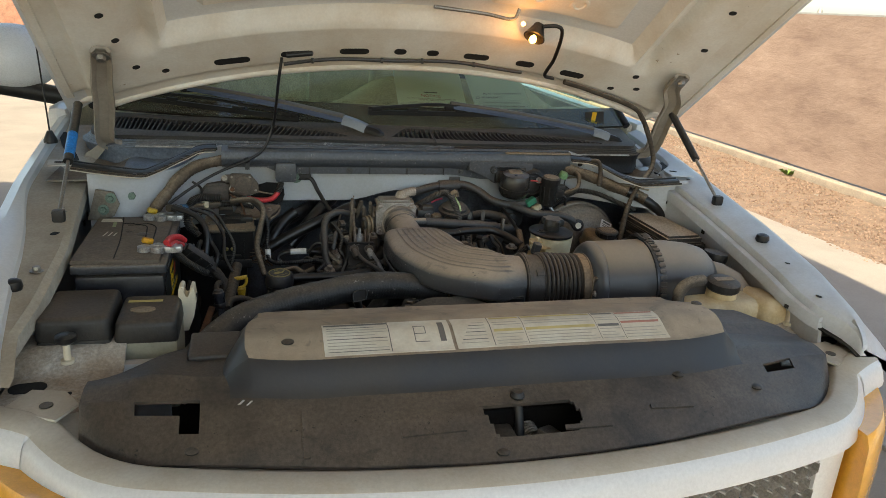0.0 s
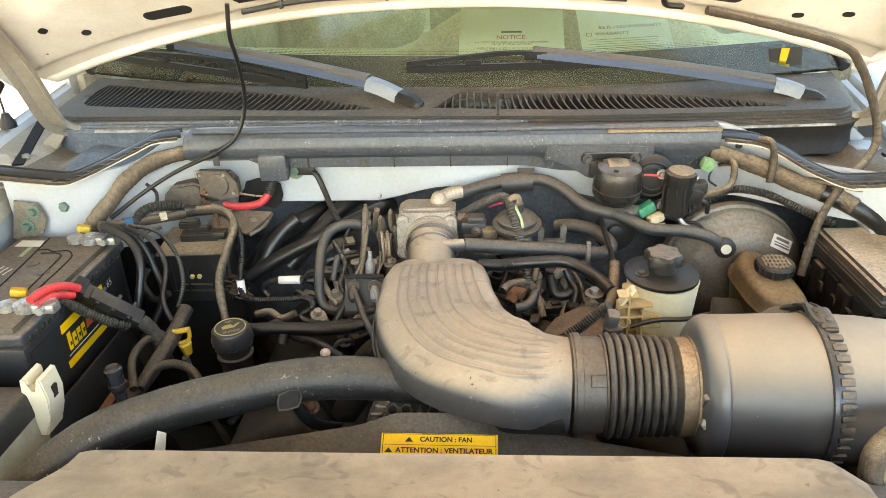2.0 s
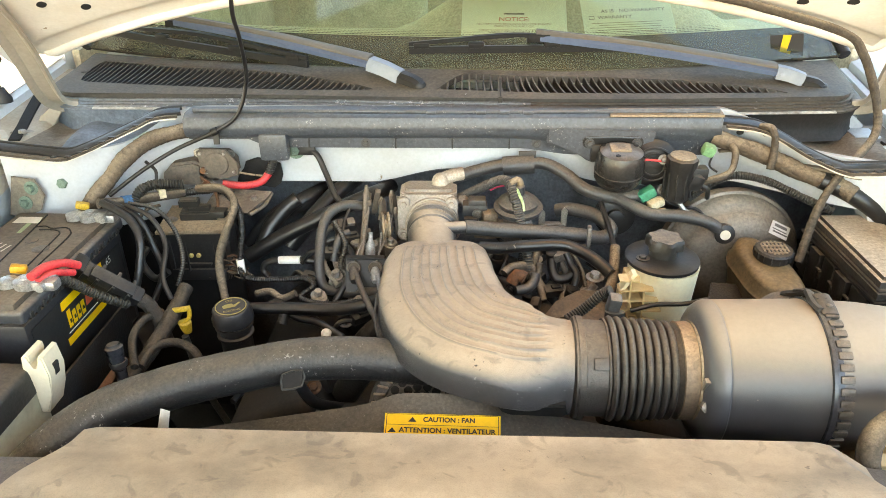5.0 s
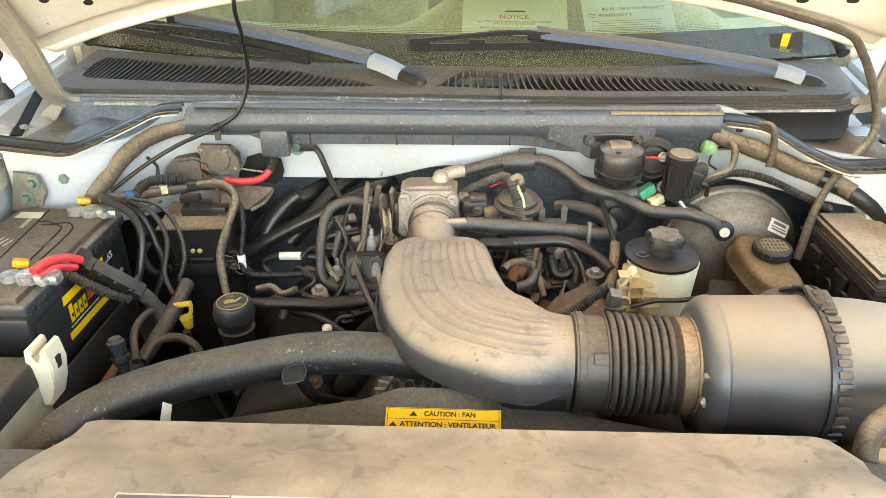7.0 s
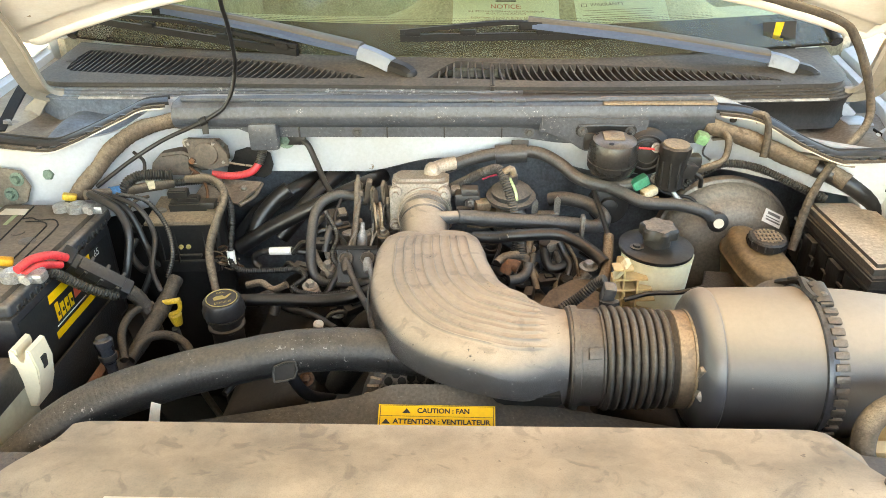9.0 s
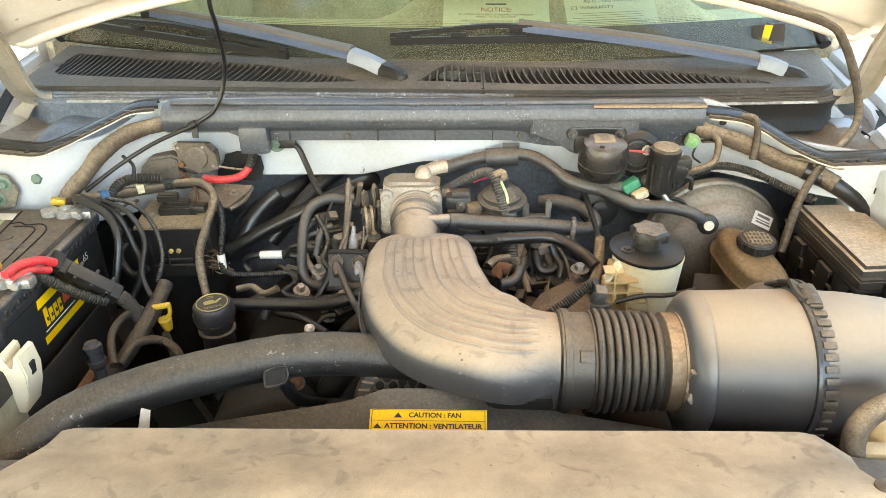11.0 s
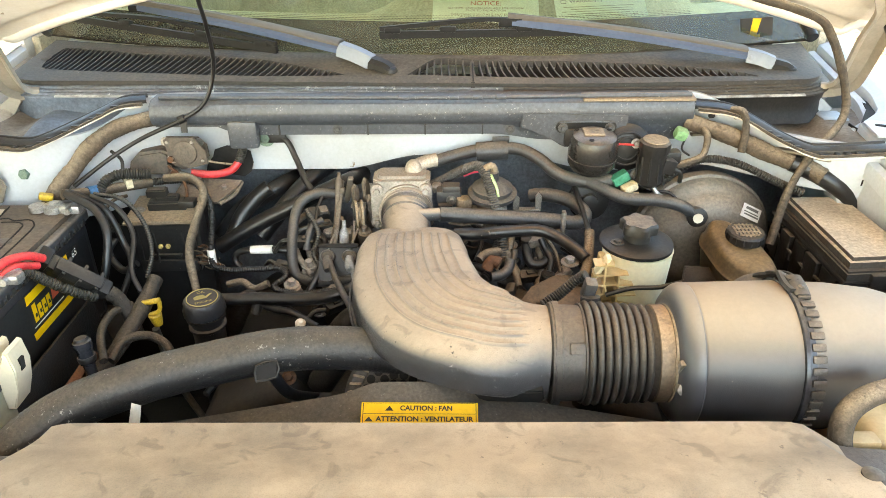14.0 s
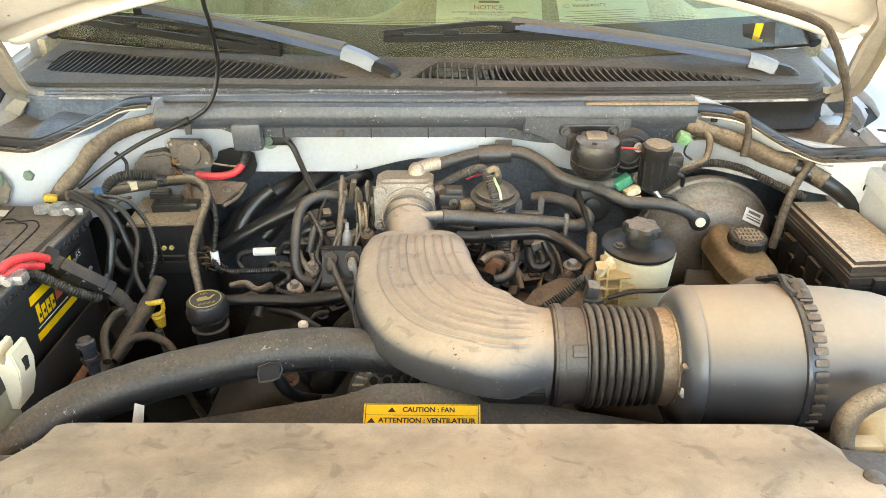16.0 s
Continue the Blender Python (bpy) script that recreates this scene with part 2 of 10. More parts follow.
RADSUP = material("dirty_radiator_support_paint", (0.55, 0.53, 0.49), 0.5, second=(0.30, 0.23, 0.16), dust=0.75, dustcol=(0.33, 0.255, 0.175), scale=11, bump=0.2, dust_lo=0.4, scuff=0.5)
STEPBLUE = material("faded_stepped_plastic", (0.150, 0.160, 0.180), 0.45, second=(0.080, 0.084, 0.094), scale=24, dust=0.35, dustcol=(0.27, 0.25, 0.23), bump=0.2, chips=(110, 0.09, (0.46, 0.46, 0.46)))
# near-black brown: the right skirt's shade is put into this colour
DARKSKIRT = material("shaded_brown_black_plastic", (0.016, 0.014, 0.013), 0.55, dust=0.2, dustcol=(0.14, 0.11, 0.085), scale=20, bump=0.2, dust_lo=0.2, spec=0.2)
GUTTERTAN = material("dusty_tan_gutter_paint", (0.15, 0.125, 0.095), 0.6, second=(0.23, 0.20, 0.155), scale=16, dust=0.6, dustcol=(0.20, 0.15, 0.10), bump=0.2, dust_lo=0.2, chips=(60, 0.05, (0.16, 0.10, 0.055)))
COILTAN = material("dusty_brown_engine_cover", (0.035, 0.028, 0.022), 0.6, dust=0.9, dustcol=(0.15, 0.108, 0.072), scale=26, bump=0.4, fine=300, dust_lo=0.0, scuff=0.4, chips=(90, 0.04, (0.03, 0.025, 0.02)))
SLAT = material("dusty_vent_slat", (0.035, 0.031, 0.028), 0.5, dust=0.7, dustcol=(0.125, 0.10, 0.078), scale=40, bump=0.1, dust_lo=0.5)
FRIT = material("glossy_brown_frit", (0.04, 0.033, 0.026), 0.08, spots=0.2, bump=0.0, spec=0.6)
BROWNINK = material("brown_ink", (0.30, 0.20, 0.13), 0.5, bump=0)
BOLT = material("dull_steel", (0.35, 0.33, 0.30), 0.4, metal=0.85, dust=0.3, dustcol=DUST, scale=90)
LEAD = material("lead_clamp", (0.50, 0.50, 0.49), 0.38, metal=0.7, spots=0.4, scale=70, bump=0.4)
GREENBOLT = material("corroded_green_bolt", (0.17, 0.24, 0.19), 0.6, metal=0.4, scale=90)
RUST = material("rusty_steel", (0.15, 0.062, 0.026), 0.85, second=(0.06, 0.034, 0.02), scale=50, bump=0.6, fine=200)
RED = material("red_cable_plastic", (0.62, 0.035, 0.045), 0.42, spots=0.25, scale=50, dust=0.15, dustcol=DUST)
PINK = material("pink_wire_plastic", (0.62, 0.06, 0.13), 0.45)
PALEGREEN = material("pale_green_wire_plastic", (0.40, 0.52, 0.28), 0.45)
GREEN = material("green_connector_plastic", (0.05, 0.26, 0.15), 0.42, spots=0.2)
CREAM = material("cream_connector_plastic", (0.66, 0.58, 0.40), 0.45)
YELLOW = material("yellow_plastic", (0.60, 0.40, 0.03), 0.45, spots=0.2, dust=0.2, dustcol=DUST, scale=60)
YLABEL = material("yellow_printed_label", (0.86, 0.52, 0.012), 0.4, spots=0.08, scale=30, bump=0.02, grain=0.06)
ORANGE = material("orange_plastic_cap", (0.80, 0.40, 0.02), 0.45)
WLABEL = material("pale_printed_label", (0.70, 0.66, 0.56), 0.45, second=(0.58, 0.51, 0.40), scale=14, bump=0.02, grain=0.06)
TAGW = material("white_tag", (0.78, 0.77, 0.73), 0.5, spots=0.15, scale=60, grain=0.06)
INK = material("black_ink", (0.02, 0.02, 0.02), 0.5, bump=0)
CUFF = material("tan_dusty_rubber_cuff", (0.10, 0.075, 0.05), 0.5, dust=0.85, dustcol=(0.40, 0.27, 0.165), scale=30, bump=0.25, dust_lo=-0.1, scuff=0.4, chips=(90, 0.04, (0.06, 0.045, 0.035)))
BELLOWS = material("dusty_bellows_rubber", (0.032, 0.029, 0.027), 0.42, dust=0.75, dustcol=(0.205, 0.155, 0.11), scale=40, bump=0.3, fine=420, dust_lo=0.08, scuff=0.35, wear=0.15, chips=(150, 0.03, (0.28, 0.23, 0.17)))
GREYINK = material("grey_ink", (0.16, 0.15, 0.14), 0.5, bump=0)
FADEINK = material("faded_ink", (0.42, 0.39, 0.33), 0.5, bump=0)
REDINK = material("red_ink", (0.62, 0.10, 0.05), 0.5, bump=0)
BLADE = material("black_wiper_rubber", (0.010, 0.010, 0.010), 0.55, spec=0.2, scale=60)
LIDDUST = material("dusty_black_lid_plastic", (0.03, 0.028, 0.026), 0.45, dust=0.95, dustcol=(0.54, 0.445, 0.335), scale=26, bump=0.3, dust_lo=0.5, scuff=0.22, chips=(80, 0.03, (0.22, 0.175, 0.13)), even=0.62)
RELAY = material("dusty_brown_relay_casing", (0.045, 0.038, 0.032), 0.6, dust=0.9, dustcol=(0.23, 0.18, 0.135), scale=30, bump=0.4, dust_lo=-0.7, scuff=0.4)
HINGE = material("dusty_hinge_paint", (0.33, 0.29, 0.235), 0.5, second=(0.25, 0.22, 0.18), scale=14, bump=0.1, grain=0.08)
FLAP = material("bluish_flap_paint", (0.32, 0.35, 0.39), 0.45, second=(0.26, 0.27, 0.28), scale=14, bump=0.1, grain=0.08)
AIRBOX = material("dark_dusty_box_plastic", (0.022, 0.02, 0.018), 0.5, dust=0.6, dustcol=(0.16, 0.122, 0.088), scale=16, bump=0.25, dust_lo=0.4, scuff=0.4)
OLIVEGREY = material("pale_olive_tank_plastic", (0.36, 0.35, 0.26), 0.5, second=(0.25, 0.24, 0.18), scale=14, dust=0.4, dustcol=DUST, bump=0.1, grain=0.06)
BATTOP = material("dusty_battery_top", (0.09, 0.072, 0.055), 0.55, dust=0.7, dustcol=(0.22, 0.174, 0.126), scale=18, bump=0.2, dust_lo=0.5, scuff=0.5)
# darker than the white bulkhead: shade behind the engine is in the colour
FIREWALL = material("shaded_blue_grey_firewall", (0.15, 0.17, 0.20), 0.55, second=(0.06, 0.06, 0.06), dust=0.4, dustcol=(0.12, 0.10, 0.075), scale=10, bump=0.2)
RIMBLACK = material("polished_blue_black_plastic", (0.03, 0.033, 0.042), 0.22, scale=40, bump=0.1, dust=0.2, dustcol=DUST, dust_lo=0.6)
FADEYEL = material("faded_yellow_print", (0.58, 0.47, 0.20), 0.5, bump=0)
FADERED = material("faded_red_print", (0.50, 0.22, 0.16), 0.5, bump=0)
FADEGREEN = material("faded_green_print", (0.34, 0.40, 0.22), 0.6, bump=0)
GOLD = material("gold_print", (0.50, 0.40, 0.14), 0.5, bump=0)
TANK = material("aged_translucent_tank", (0.58, 0.47, 0.28), 0.4, second=(0.44, 0.31, 0.15), scale=16, dust=0.25, dustcol=DUST, bump=0.05, grain=0.08)
PSRIB = material("stained_tank_rib_plastic", (0.62, 0.46, 0.22), 0.4, second=(0.44, 0.29, 0.12), scale=26, dust=0.3, dustcol=DUST, bump=0.05, grain=0.06)
PSTANK = material("translucent_fluid_tank", (0.74, 0.69, 0.50), 0.35, second=(0.66, 0.56, 0.34), scale=18, dust=0.2, dustcol=DUST, bump=0.05, grain=0.06)
OLIVE = material("brown_brake_fluid_tank", (0.13, 0.095, 0.05), 0.3, second=(0.07, 0.055, 0.035), scale=20, dust=0.6, dustcol=(0.30, 0.20, 0.10), dust_lo=0.4)
BOOSTER = material("dusty_booster_steel", (0.105, 0.095, 0.082), 0.42, metal=0.2, dust=0.9, dustcol=(0.41, 0.345, 0.27), scale=15, bump=0.2, dust_lo=-0.1, scuff=0.2)
NYLON = material("white_nylon_clip", (0.70, 0.62, 0.46), 0.45, spots=0.05, scale=40, grain=0.04)
AMBER = material("amber_lens", (0.95, 0.46, 0.06), 0.16, spots=0.10, scale=60, bump=0.05, coat=0.5, grain=0.06)
TYRE = material("tyre_rubber", (0.02, 0.02, 0.02), 0.85, scale=30, bump=0.4)
# near-black that paints the darkness of holes, slots and gaps on solid pieces
DARKRES = material("painted_slot_darkness", (0.012, 0.011, 0.010), 0.9, scale=40)
# cabin and dash colours raised to stand in for daylight inside the cab
CABIN = material("tan_cabin_trim", (0.62, 0.55, 0.42), 0.75, spots=0.25, scale=12, bump=0.2)
DASH = material("brightened_dash_pad", (0.66, 0.60, 0.47), 0.7, spots=0.2, scale=9, bump=0.2)
CABDARK = material("dark_cabin_trim", (0.06, 0.05, 0.04), 0.7, spots=0.3, scale=12)
PAPER = material("notice_paper", (0.93, 0.94, 0.92), 0.8, spots=0.04, scale=8, bump=0.02, grain=0.06)
MIRRORGLASS = material("mirror_cap_paint", (0.78, 0.80, 0.82), 0.28, spots=0.04, scale=8, coat=0.3, bump=0)
GROUND = material("dusty_concrete_ground", (0.25, 0.195, 0.145), 0.9, second=(0.20, 0.155, 0.115), scale=1.6, bump=0.4, fine=90, grain=0.1)
SLAB = material("concrete_driveway", (0.26, 0.215, 0.175), 0.85, second=(0.22, 0.18, 0.145), scale=2.2, bump=0.35, fine=120, grain=0.1)
GRAVELBED = material("gravel_bed_soil", (0.20, 0.125, 0.08), 0.95, spots=0.4, scale=9, bump=0.6, fine=60)
ROOFTAN = material("pale_tan_roof_sheet", (0.34, 0.285, 0.22), 0.7, spots=0.15, scale=3, bump=0.1, grain=0.05)
KERB = material("concrete_edging", (0.33, 0.25, 0.18), 0.9, spots=0.3, scale=6, bump=0.4)
POST = material("galvanised_post", (0.34, 0.30, 0.25), 0.5, metal=0.5, scale=20)
BRICKRED = material("red_brick", (0.33, 0.15, 0.09), 0.85, spots=0.4, scale=9, bump=0.4)
KNOBBLACK = material("dusty_knob_plastic", (0.014, 0.014, 0.014), 0.42, spec=0.35, dust=0.6, dustcol=(0.33, 0.265, 0.195), scale=40, bump=0.1, dust_lo=0.75, scuff=0.5)
LIDBLACK = material("clean_black_lid_plastic", (0.012, 0.012, 0.012), 0.42, spec=0.35, dust=0.06, dustcol=DUST, scale=40, bump=0.1, dust_lo=0.4)
WEED = material("green_weed_leaf", (0.14, 0.21, 0.035), 0.7, spots=0.4, scale=60)
SHROUD = material("dusty_fan_shroud", (0.035, 0.034, 0.034), 0.5, dust=0.7, dustcol=(0.13, 0.108, 0.082), scale=40, bump=0.5, fine=160, wear=0.35)


def stone_material():
    m = material("gravel_stones", (0.46, 0.34, 0.22), 0.9, spots=0.3, scale=40, bump=0.3)
    nt = m.node_tree
    isl = nt.nodes.new("ShaderNodeNewGeometry")
    ramp = nt.nodes.new("ShaderNodeValToRGB")
    ramp.color_ramp.elements[0].color, ramp.color_ramp.elements[1].color = (0.13, 0.075, 0.048, 1), (0.27, 0.175, 0.12, 1)
    nt.links.new(isl.outputs["Random Per Island"], ramp.inputs[0])
    nt.links.new(ramp.outputs[0], nt.nodes["Principled BSDF"].inputs["Base Color"])
    return m


def screen_material():
    """Brown woven windscreen fabric: fine weave, sagging folds, faded bands."""
    m = material("brown_fence_fabric", (0.36, 0.24, 0.165), 0.9, second=(0.30, 0.195, 0.13), scale=0.9, bump=0.0)
    nt = m.node_tree
    n, l = nt.nodes, nt.links
    g = n.new("ShaderNodeNewGeometry")
    mp = n.new("ShaderNodeMapping")
    mp.inputs["Scale"].default_value = (1, 0.8, 2.2)
    l.new(g.outputs["Position"], mp.inputs[0])
    no = n.new("ShaderNodeTexNoise")
    no.inputs["Scale"].default_value, no.inputs["Detail"].default_value, no.inputs["Roughness"].default_value = 2.2, 9, 0.72
    l.new(mp.outputs[0], no.inputs["Vector"])
    ramp = n.new("ShaderNodeValToRGB")
    ramp.color_ramp.elements[0].position, ramp.color_ramp.elements[1].position = 0.35, 0.72
    ramp.color_ramp.elements[0].color, ramp.color_ramp.elements[1].color = (0.205, 0.128, 0.092, 1), (0.315, 0.212, 0.155, 1)
    l.new(no.outputs["Fac"], ramp.inputs[0])
    l.new(ramp.outputs[0], n["Principled BSDF"].inputs["Base Color"])
    bp = n.new("ShaderNodeBump")
    bp.inputs["Strength"].default_value, bp.inputs["Distance"].default_value = 0.5, 0.03
    l.new(no.outputs["Fac"], bp.inputs["Height"])
    l.new(bp.outputs[0], n["Principled BSDF"].inputs["Normal"])
    return m


def glass_material(name, tint, film=0.0):
    m = bpy.data.materials.new(name)
    m.use_nodes = True
    n, l = m.node_tree.nodes, m.node_tree.links
    out = n["Material Output"]
    n.remove(n["Principled BSDF"])
    t, gl, mx = n.new("ShaderNodeBsdfTransparent"), n.new("ShaderNodeBsdfGlossy"), n.new("ShaderNodeMixShader")
    t.inputs[0].default_value = (*tint, 1)
    gl.inputs["Roughness"].default_value = 0.03
    f = n.new("ShaderNodeFresnel")
    f.inputs[0].default_value = 1.45
    l.new(f.outputs[0], mx.inputs[0])
    l.new(t.outputs[0], mx.inputs[1])
    l.new(gl.outputs[0], mx.inputs[2])
    if not film:
        l.new(mx.outputs[0], out.inputs[0])
        return m
    # a thin uneven film of dust on the pane
    du, m2 = n.new("ShaderNodeBsdfDiffuse"), n.new("ShaderNodeMixShader")
    du.inputs[0].default_value = (0.58, 0.58, 0.43, 1)
    no, mr = n.new("ShaderNodeTexNoise"), n.new("ShaderNodeMapRange")
    no.inputs["Scale"].default_value, no.inputs["Detail"].default_value = 5.0, 6
    mr.inputs["To Min"].default_value, mr.inputs["To Max"].default_value = film * 0.7, film * 1.3
    l.new(no.outputs["Fac"], mr.inputs["Value"])
    l.new(mr.outputs[0], m2.inputs[0])
    l.new(mx.outputs[0], m2.inputs[1])
    l.new(du.outputs[0], m2.inputs[2])
    l.new(m2.outputs[0], out.inputs[0])
    return m


def glow_material(name, colour, strength):
    m = bpy.data.materials.new(name)
    m.use_nodes = True
    b = m.node_tree.nodes["Principled BSDF"]
    b.inputs["Base Color"].default_value = (0.9, 0.8, 0.6, 1)
    b.inputs["Emission Color"].default_value, b.inputs["Emission Strength"].default_value = (*colour, 1), strength
    return m


STONES, SCREEN = stone_material(), screen_material()
SHIELD = glass_material("dusty_green_tinted_windshield", (0.86, 1.0, 0.74), 0.10)
GLASS = glass_material("green_tinted_window", (0.93, 1.0, 0.86))
BULB = glow_material("lit_filament_bulb", (1.0, 0.42, 0.10), 5.0)


# ---- mesh helpers ----
def V(*a):
    return Vector(a[0] if len(a) == 1 else a)


def put(name, bm, mat, parent=None, label="", m=None, sharp=38):
    me = bm if isinstance(bm, bpy.types.Mesh) else bpy.data.meshes.new(name)
    if bm is not me:
        bmesh.ops.recalc_face_normals(bm, faces=bm.faces)
        bm.to_mesh(me)
        bm.free()
        me.shade_smooth()
        me.set_sharp_from_angle(angle=radians(sharp))
        if mat:
            me.materials.append(mat)
    ob = new(name, me)
    if m is not None:
        ob.matrix_basis = m
    if parent is not None:
        ob.parent = parent
        if parent.type == "EMPTY":
            ob.matrix_parent_inverse = parent.matrix_basis.inverted()
    return tagged(ob, label)


def part(name, bm, mat, parent, label="", m=None):
    return put(name, bm, mat, parent, label, m)


def thing(name, at, label, category, group=""):
    ob = new(name)
    ob.empty_display_size = 0.05
    ob.matrix_basis = Matrix.Translation(at)
    return tagged(ob, label, category, group)


def solo(name, bm, mat, label, category, group="", kind=""):
    return tagged(put(name, bm, mat), label, category, group, kind)


def basis(z, up=(0, 0, 1)):
    """A turn whose z axis runs along z."""
    z = V(z).normalized()
    x = V(up).cross(z)
    x = V(1, 0, 0) if x.length < 1e-4 else x.normalized()
    return Matrix((x, z.cross(x), z)).transposed().to_4x4()


def box(c, s, bev=0.004, seg=2, turn=None, bm=None, taper=1.0):
    bm = bm or bmesh.new()
    m = Matrix.Translation(c) @ (turn.to_4x4() if turn else Matrix()) @ Matrix.Diagonal((*s, 1))
    r = bmesh.ops.create_cube(bm, size=1, matrix=Matrix())
    for v in r["verts"]:
        if v.co.z > 0:
            v.co.x *= taper
            v.co.y *= taper
    bmesh.ops.transform(bm, matrix=m, verts=r["verts"])
    if bev:
        es = list({e for v in r["verts"] for e in v.link_edges})
        bmesh.ops.bevel(bm, geom=es, offset=bev, segments=seg, affect="EDGES", profile=0.6, clamp_overlap=True)
    return bm


def bridge(bm, rings, closed=True, cap=(True, True)):
    for a, b in zip(rings, rings[1:]):
        k = len(a)
        for i in range(k if closed else k - 1):
            j = (i + 1) % k
            bm.faces.new((a[i], a[j], b[j], b[i]))
    if cap[0]:
        bm.faces.new(rings[0][::-1])
    if cap[1]:
        bm.faces.new(rings[-1])


def lathe(prof, at, axis=(0, 0, 1), n=32, bm=None, cap=(True, True), rmod=None):
    """prof: pairs of (distance along the axis, radius)."""
    bm = bm or bmesh.new()
    t = Matrix.Translation(at) @ basis(axis)
    rings = []
    for a, r in prof:
        ring = []
        for i in range(n):
            w = 2 * math.pi * i / n
            q = r * (rmod(w, a) if rmod else 1)
            ring.append(bm.verts.new(t @ V(q * math.cos(w), q * math.sin(w), a)))
        rings.append(ring)
    bridge(bm, rings, True, cap)
    return bm


def spline(pts, step=0.006):
    pts = [V(p) for p in pts]
    if len(pts) == 2:
        k = max(1, int((pts[1] - pts[0]).length / step))
        return [pts[0].lerp(pts[1], i / k) for i in range(k + 1)]
    ext = [2 * pts[0] - pts[1], *pts, 2 * pts[-1] - pts[-2]]
    out = []
    for a, b, c, d in zip(ext, ext[1:], ext[2:], ext[3:]):
        k = max(2, int((c - b).length / step))
        for i in range(k):
            t = i / k
            out.append(0.5 * (2 * b + (c - a) * t + (2 * a - 5 * b + 4 * c - d) * t * t + (3 * b - a - 3 * c + d) * t ** 3))
    return out + [pts[-1]]


def sweep(path, rings_of, n, bm=None, cap=(True, True)):
    """rings_of(i, distance, share) gives n pairs (side, up) for the ring at each point of the path."""
    bm = bm or bmesh.new()
    rings, dist = [], 0.0
    total = sum((b - a).length for a, b in zip(path, path[1:])) or 1.0
    side = None
    for i, p in enumerate(path):
        t = (path[min(i + 1, len(path) - 1)] - path[max(i - 1, 0)]).normalized()
        if side is None:
            side = t.cross(V(0, 0, 1))
            side = V(1, 0, 0) if side.length < 1e-3 else side.normalized()
        side = (side - t * side.dot(t)).normalized()
        up = side.cross(t)
        if i:
            dist += (p - path[i - 1]).length
        rings.append([bm.verts.new(p + side * a + up * b) for a, b in rings_of(i, dist, dist / total)])
    bridge(bm, rings, True, cap)
    return bm


def circle(r, n):
    return [(r * math.cos(2 * math.pi * i / n), r * math.sin(2 * math.pi * i / n)) for i in range(n)]


def tube(pts, r, style="smooth", n=12, bm=None, step=None):
    if style == "rib":
        path = spline(pts, 0.0013)
        return sweep(path, lambda i, d, s: circle(r * (1.0 + (0.10 if (d % 0.0042) < 0.0023 else -0.10)), n), n, bm)
    if style == "wrap":
        path = spline(pts, 0.002)
        ph = random.random() * 9
        return sweep(path, lambda i, d, s: circle(r * (0.97 + 0.065 * ((d / 0.012) % 1.0) + 0.08 * math.sin(d * 70 + ph) * math.sin(d * 31)), n), n, bm)
    path = spline(pts, step or max(0.004, r * 0.7))
    return sweep(path, lambda i, d, s: circle(r, n), n, bm)


def hose(name, pts, r, mat, style, label, category):
    return solo(name, tube(pts, r, style), mat, label, category)


def prism(outline, depth, m=None, bm=None, bev=0.0):
    """A flat shape in its x, y plane, depth thick upwards from z = 0."""
    bm = bm or bmesh.new()
    m = m or Matrix()
    lo = [bm.verts.new(m @ V(x, y, 0)) for x, y in outline]
    hi = [bm.verts.new(m @ V(x, y, depth)) for x, y in outline]
    bridge(bm, [lo, hi])
    if bev:
        es = [e for e in {e for v in hi for e in v.link_edges} if e.verts[0] in hi and e.verts[1] in hi]
        bmesh.ops.bevel(bm, geom=es, offset=bev, segments=2, affect="EDGES")
    return bm


def capsule(w, h, k=8):
    r, a = h / 2, (w - h) / 2
    return [(a + r * math.cos(t), r * math.sin(t)) for t in [math.pi * (i / k - 0.5) for i in range(k + 1)]] + \
           [(-a + r * math.cos(t), r * math.sin(t)) for t in [math.pi * (i / k + 0.5) for i in range(k + 1)]]


def smooth01(a, b, x):
    t = min(1.0, max(0.0, (x - a) / (b - a)))
    return t * t * (3 - 2 * t)


def sheet(f, xs, ys, thick=0.003, keep=None, bm=None, down=None):
    """A surface f(x, y) -> point over a grid, given thickness; keep(x, y) tells which cells stand."""
    bm = bm or bmesh.new()
    g = [[bm.verts.new(f(x, y)) for y in ys] for x in xs]
    fs = []
    for i in range(len(xs) - 1):
        for j in range(len(ys) - 1):
            if keep is None or keep((xs[i] + xs[i + 1]) / 2, (ys[j] + ys[j + 1]) / 2):
                fs.append(bm.faces.new((g[i][j], g[i + 1][j], g[i + 1][j + 1], g[i][j + 1])))
    loose = [v for row in g for v in row if not v.link_faces]
    bmesh.ops.delete(bm, geom=loose, context="VERTS")
    if thick:
        d = V(down) if down else V(0, 0, -thick)
        r = bmesh.ops.extrude_face_region(bm, geom=fs)
        vs = [e for e in r["geom"] if isinstance(e, bmesh.types.BMVert)]
        bmesh.ops.translate(bm, vec=d, verts=vs)
    return bm


def along(tab, x):
    for (a, p), (b, q) in zip(tab, tab[1:]):
        if x <= b:
            return p + (q - p) * max(0.0, (x - a) / (b - a))
    return tab[-1][1]


def span(a, b, k):
    return [a + (b - a) * i / k for i in range(k + 1)]


def hexbolt(at, axis, r=0.007, h=0.006, washer=True):
    bm = lathe([(0, r * 1.7), (0.0016, r * 1.7)], at, axis, 20) if washer else bmesh.new()
    p = V(at) + V(axis).normalized() * 0.0012
    return lathe([(0, r), (h * 0.8, r), (h, r * 0.85)], p, axis, 6, bm)


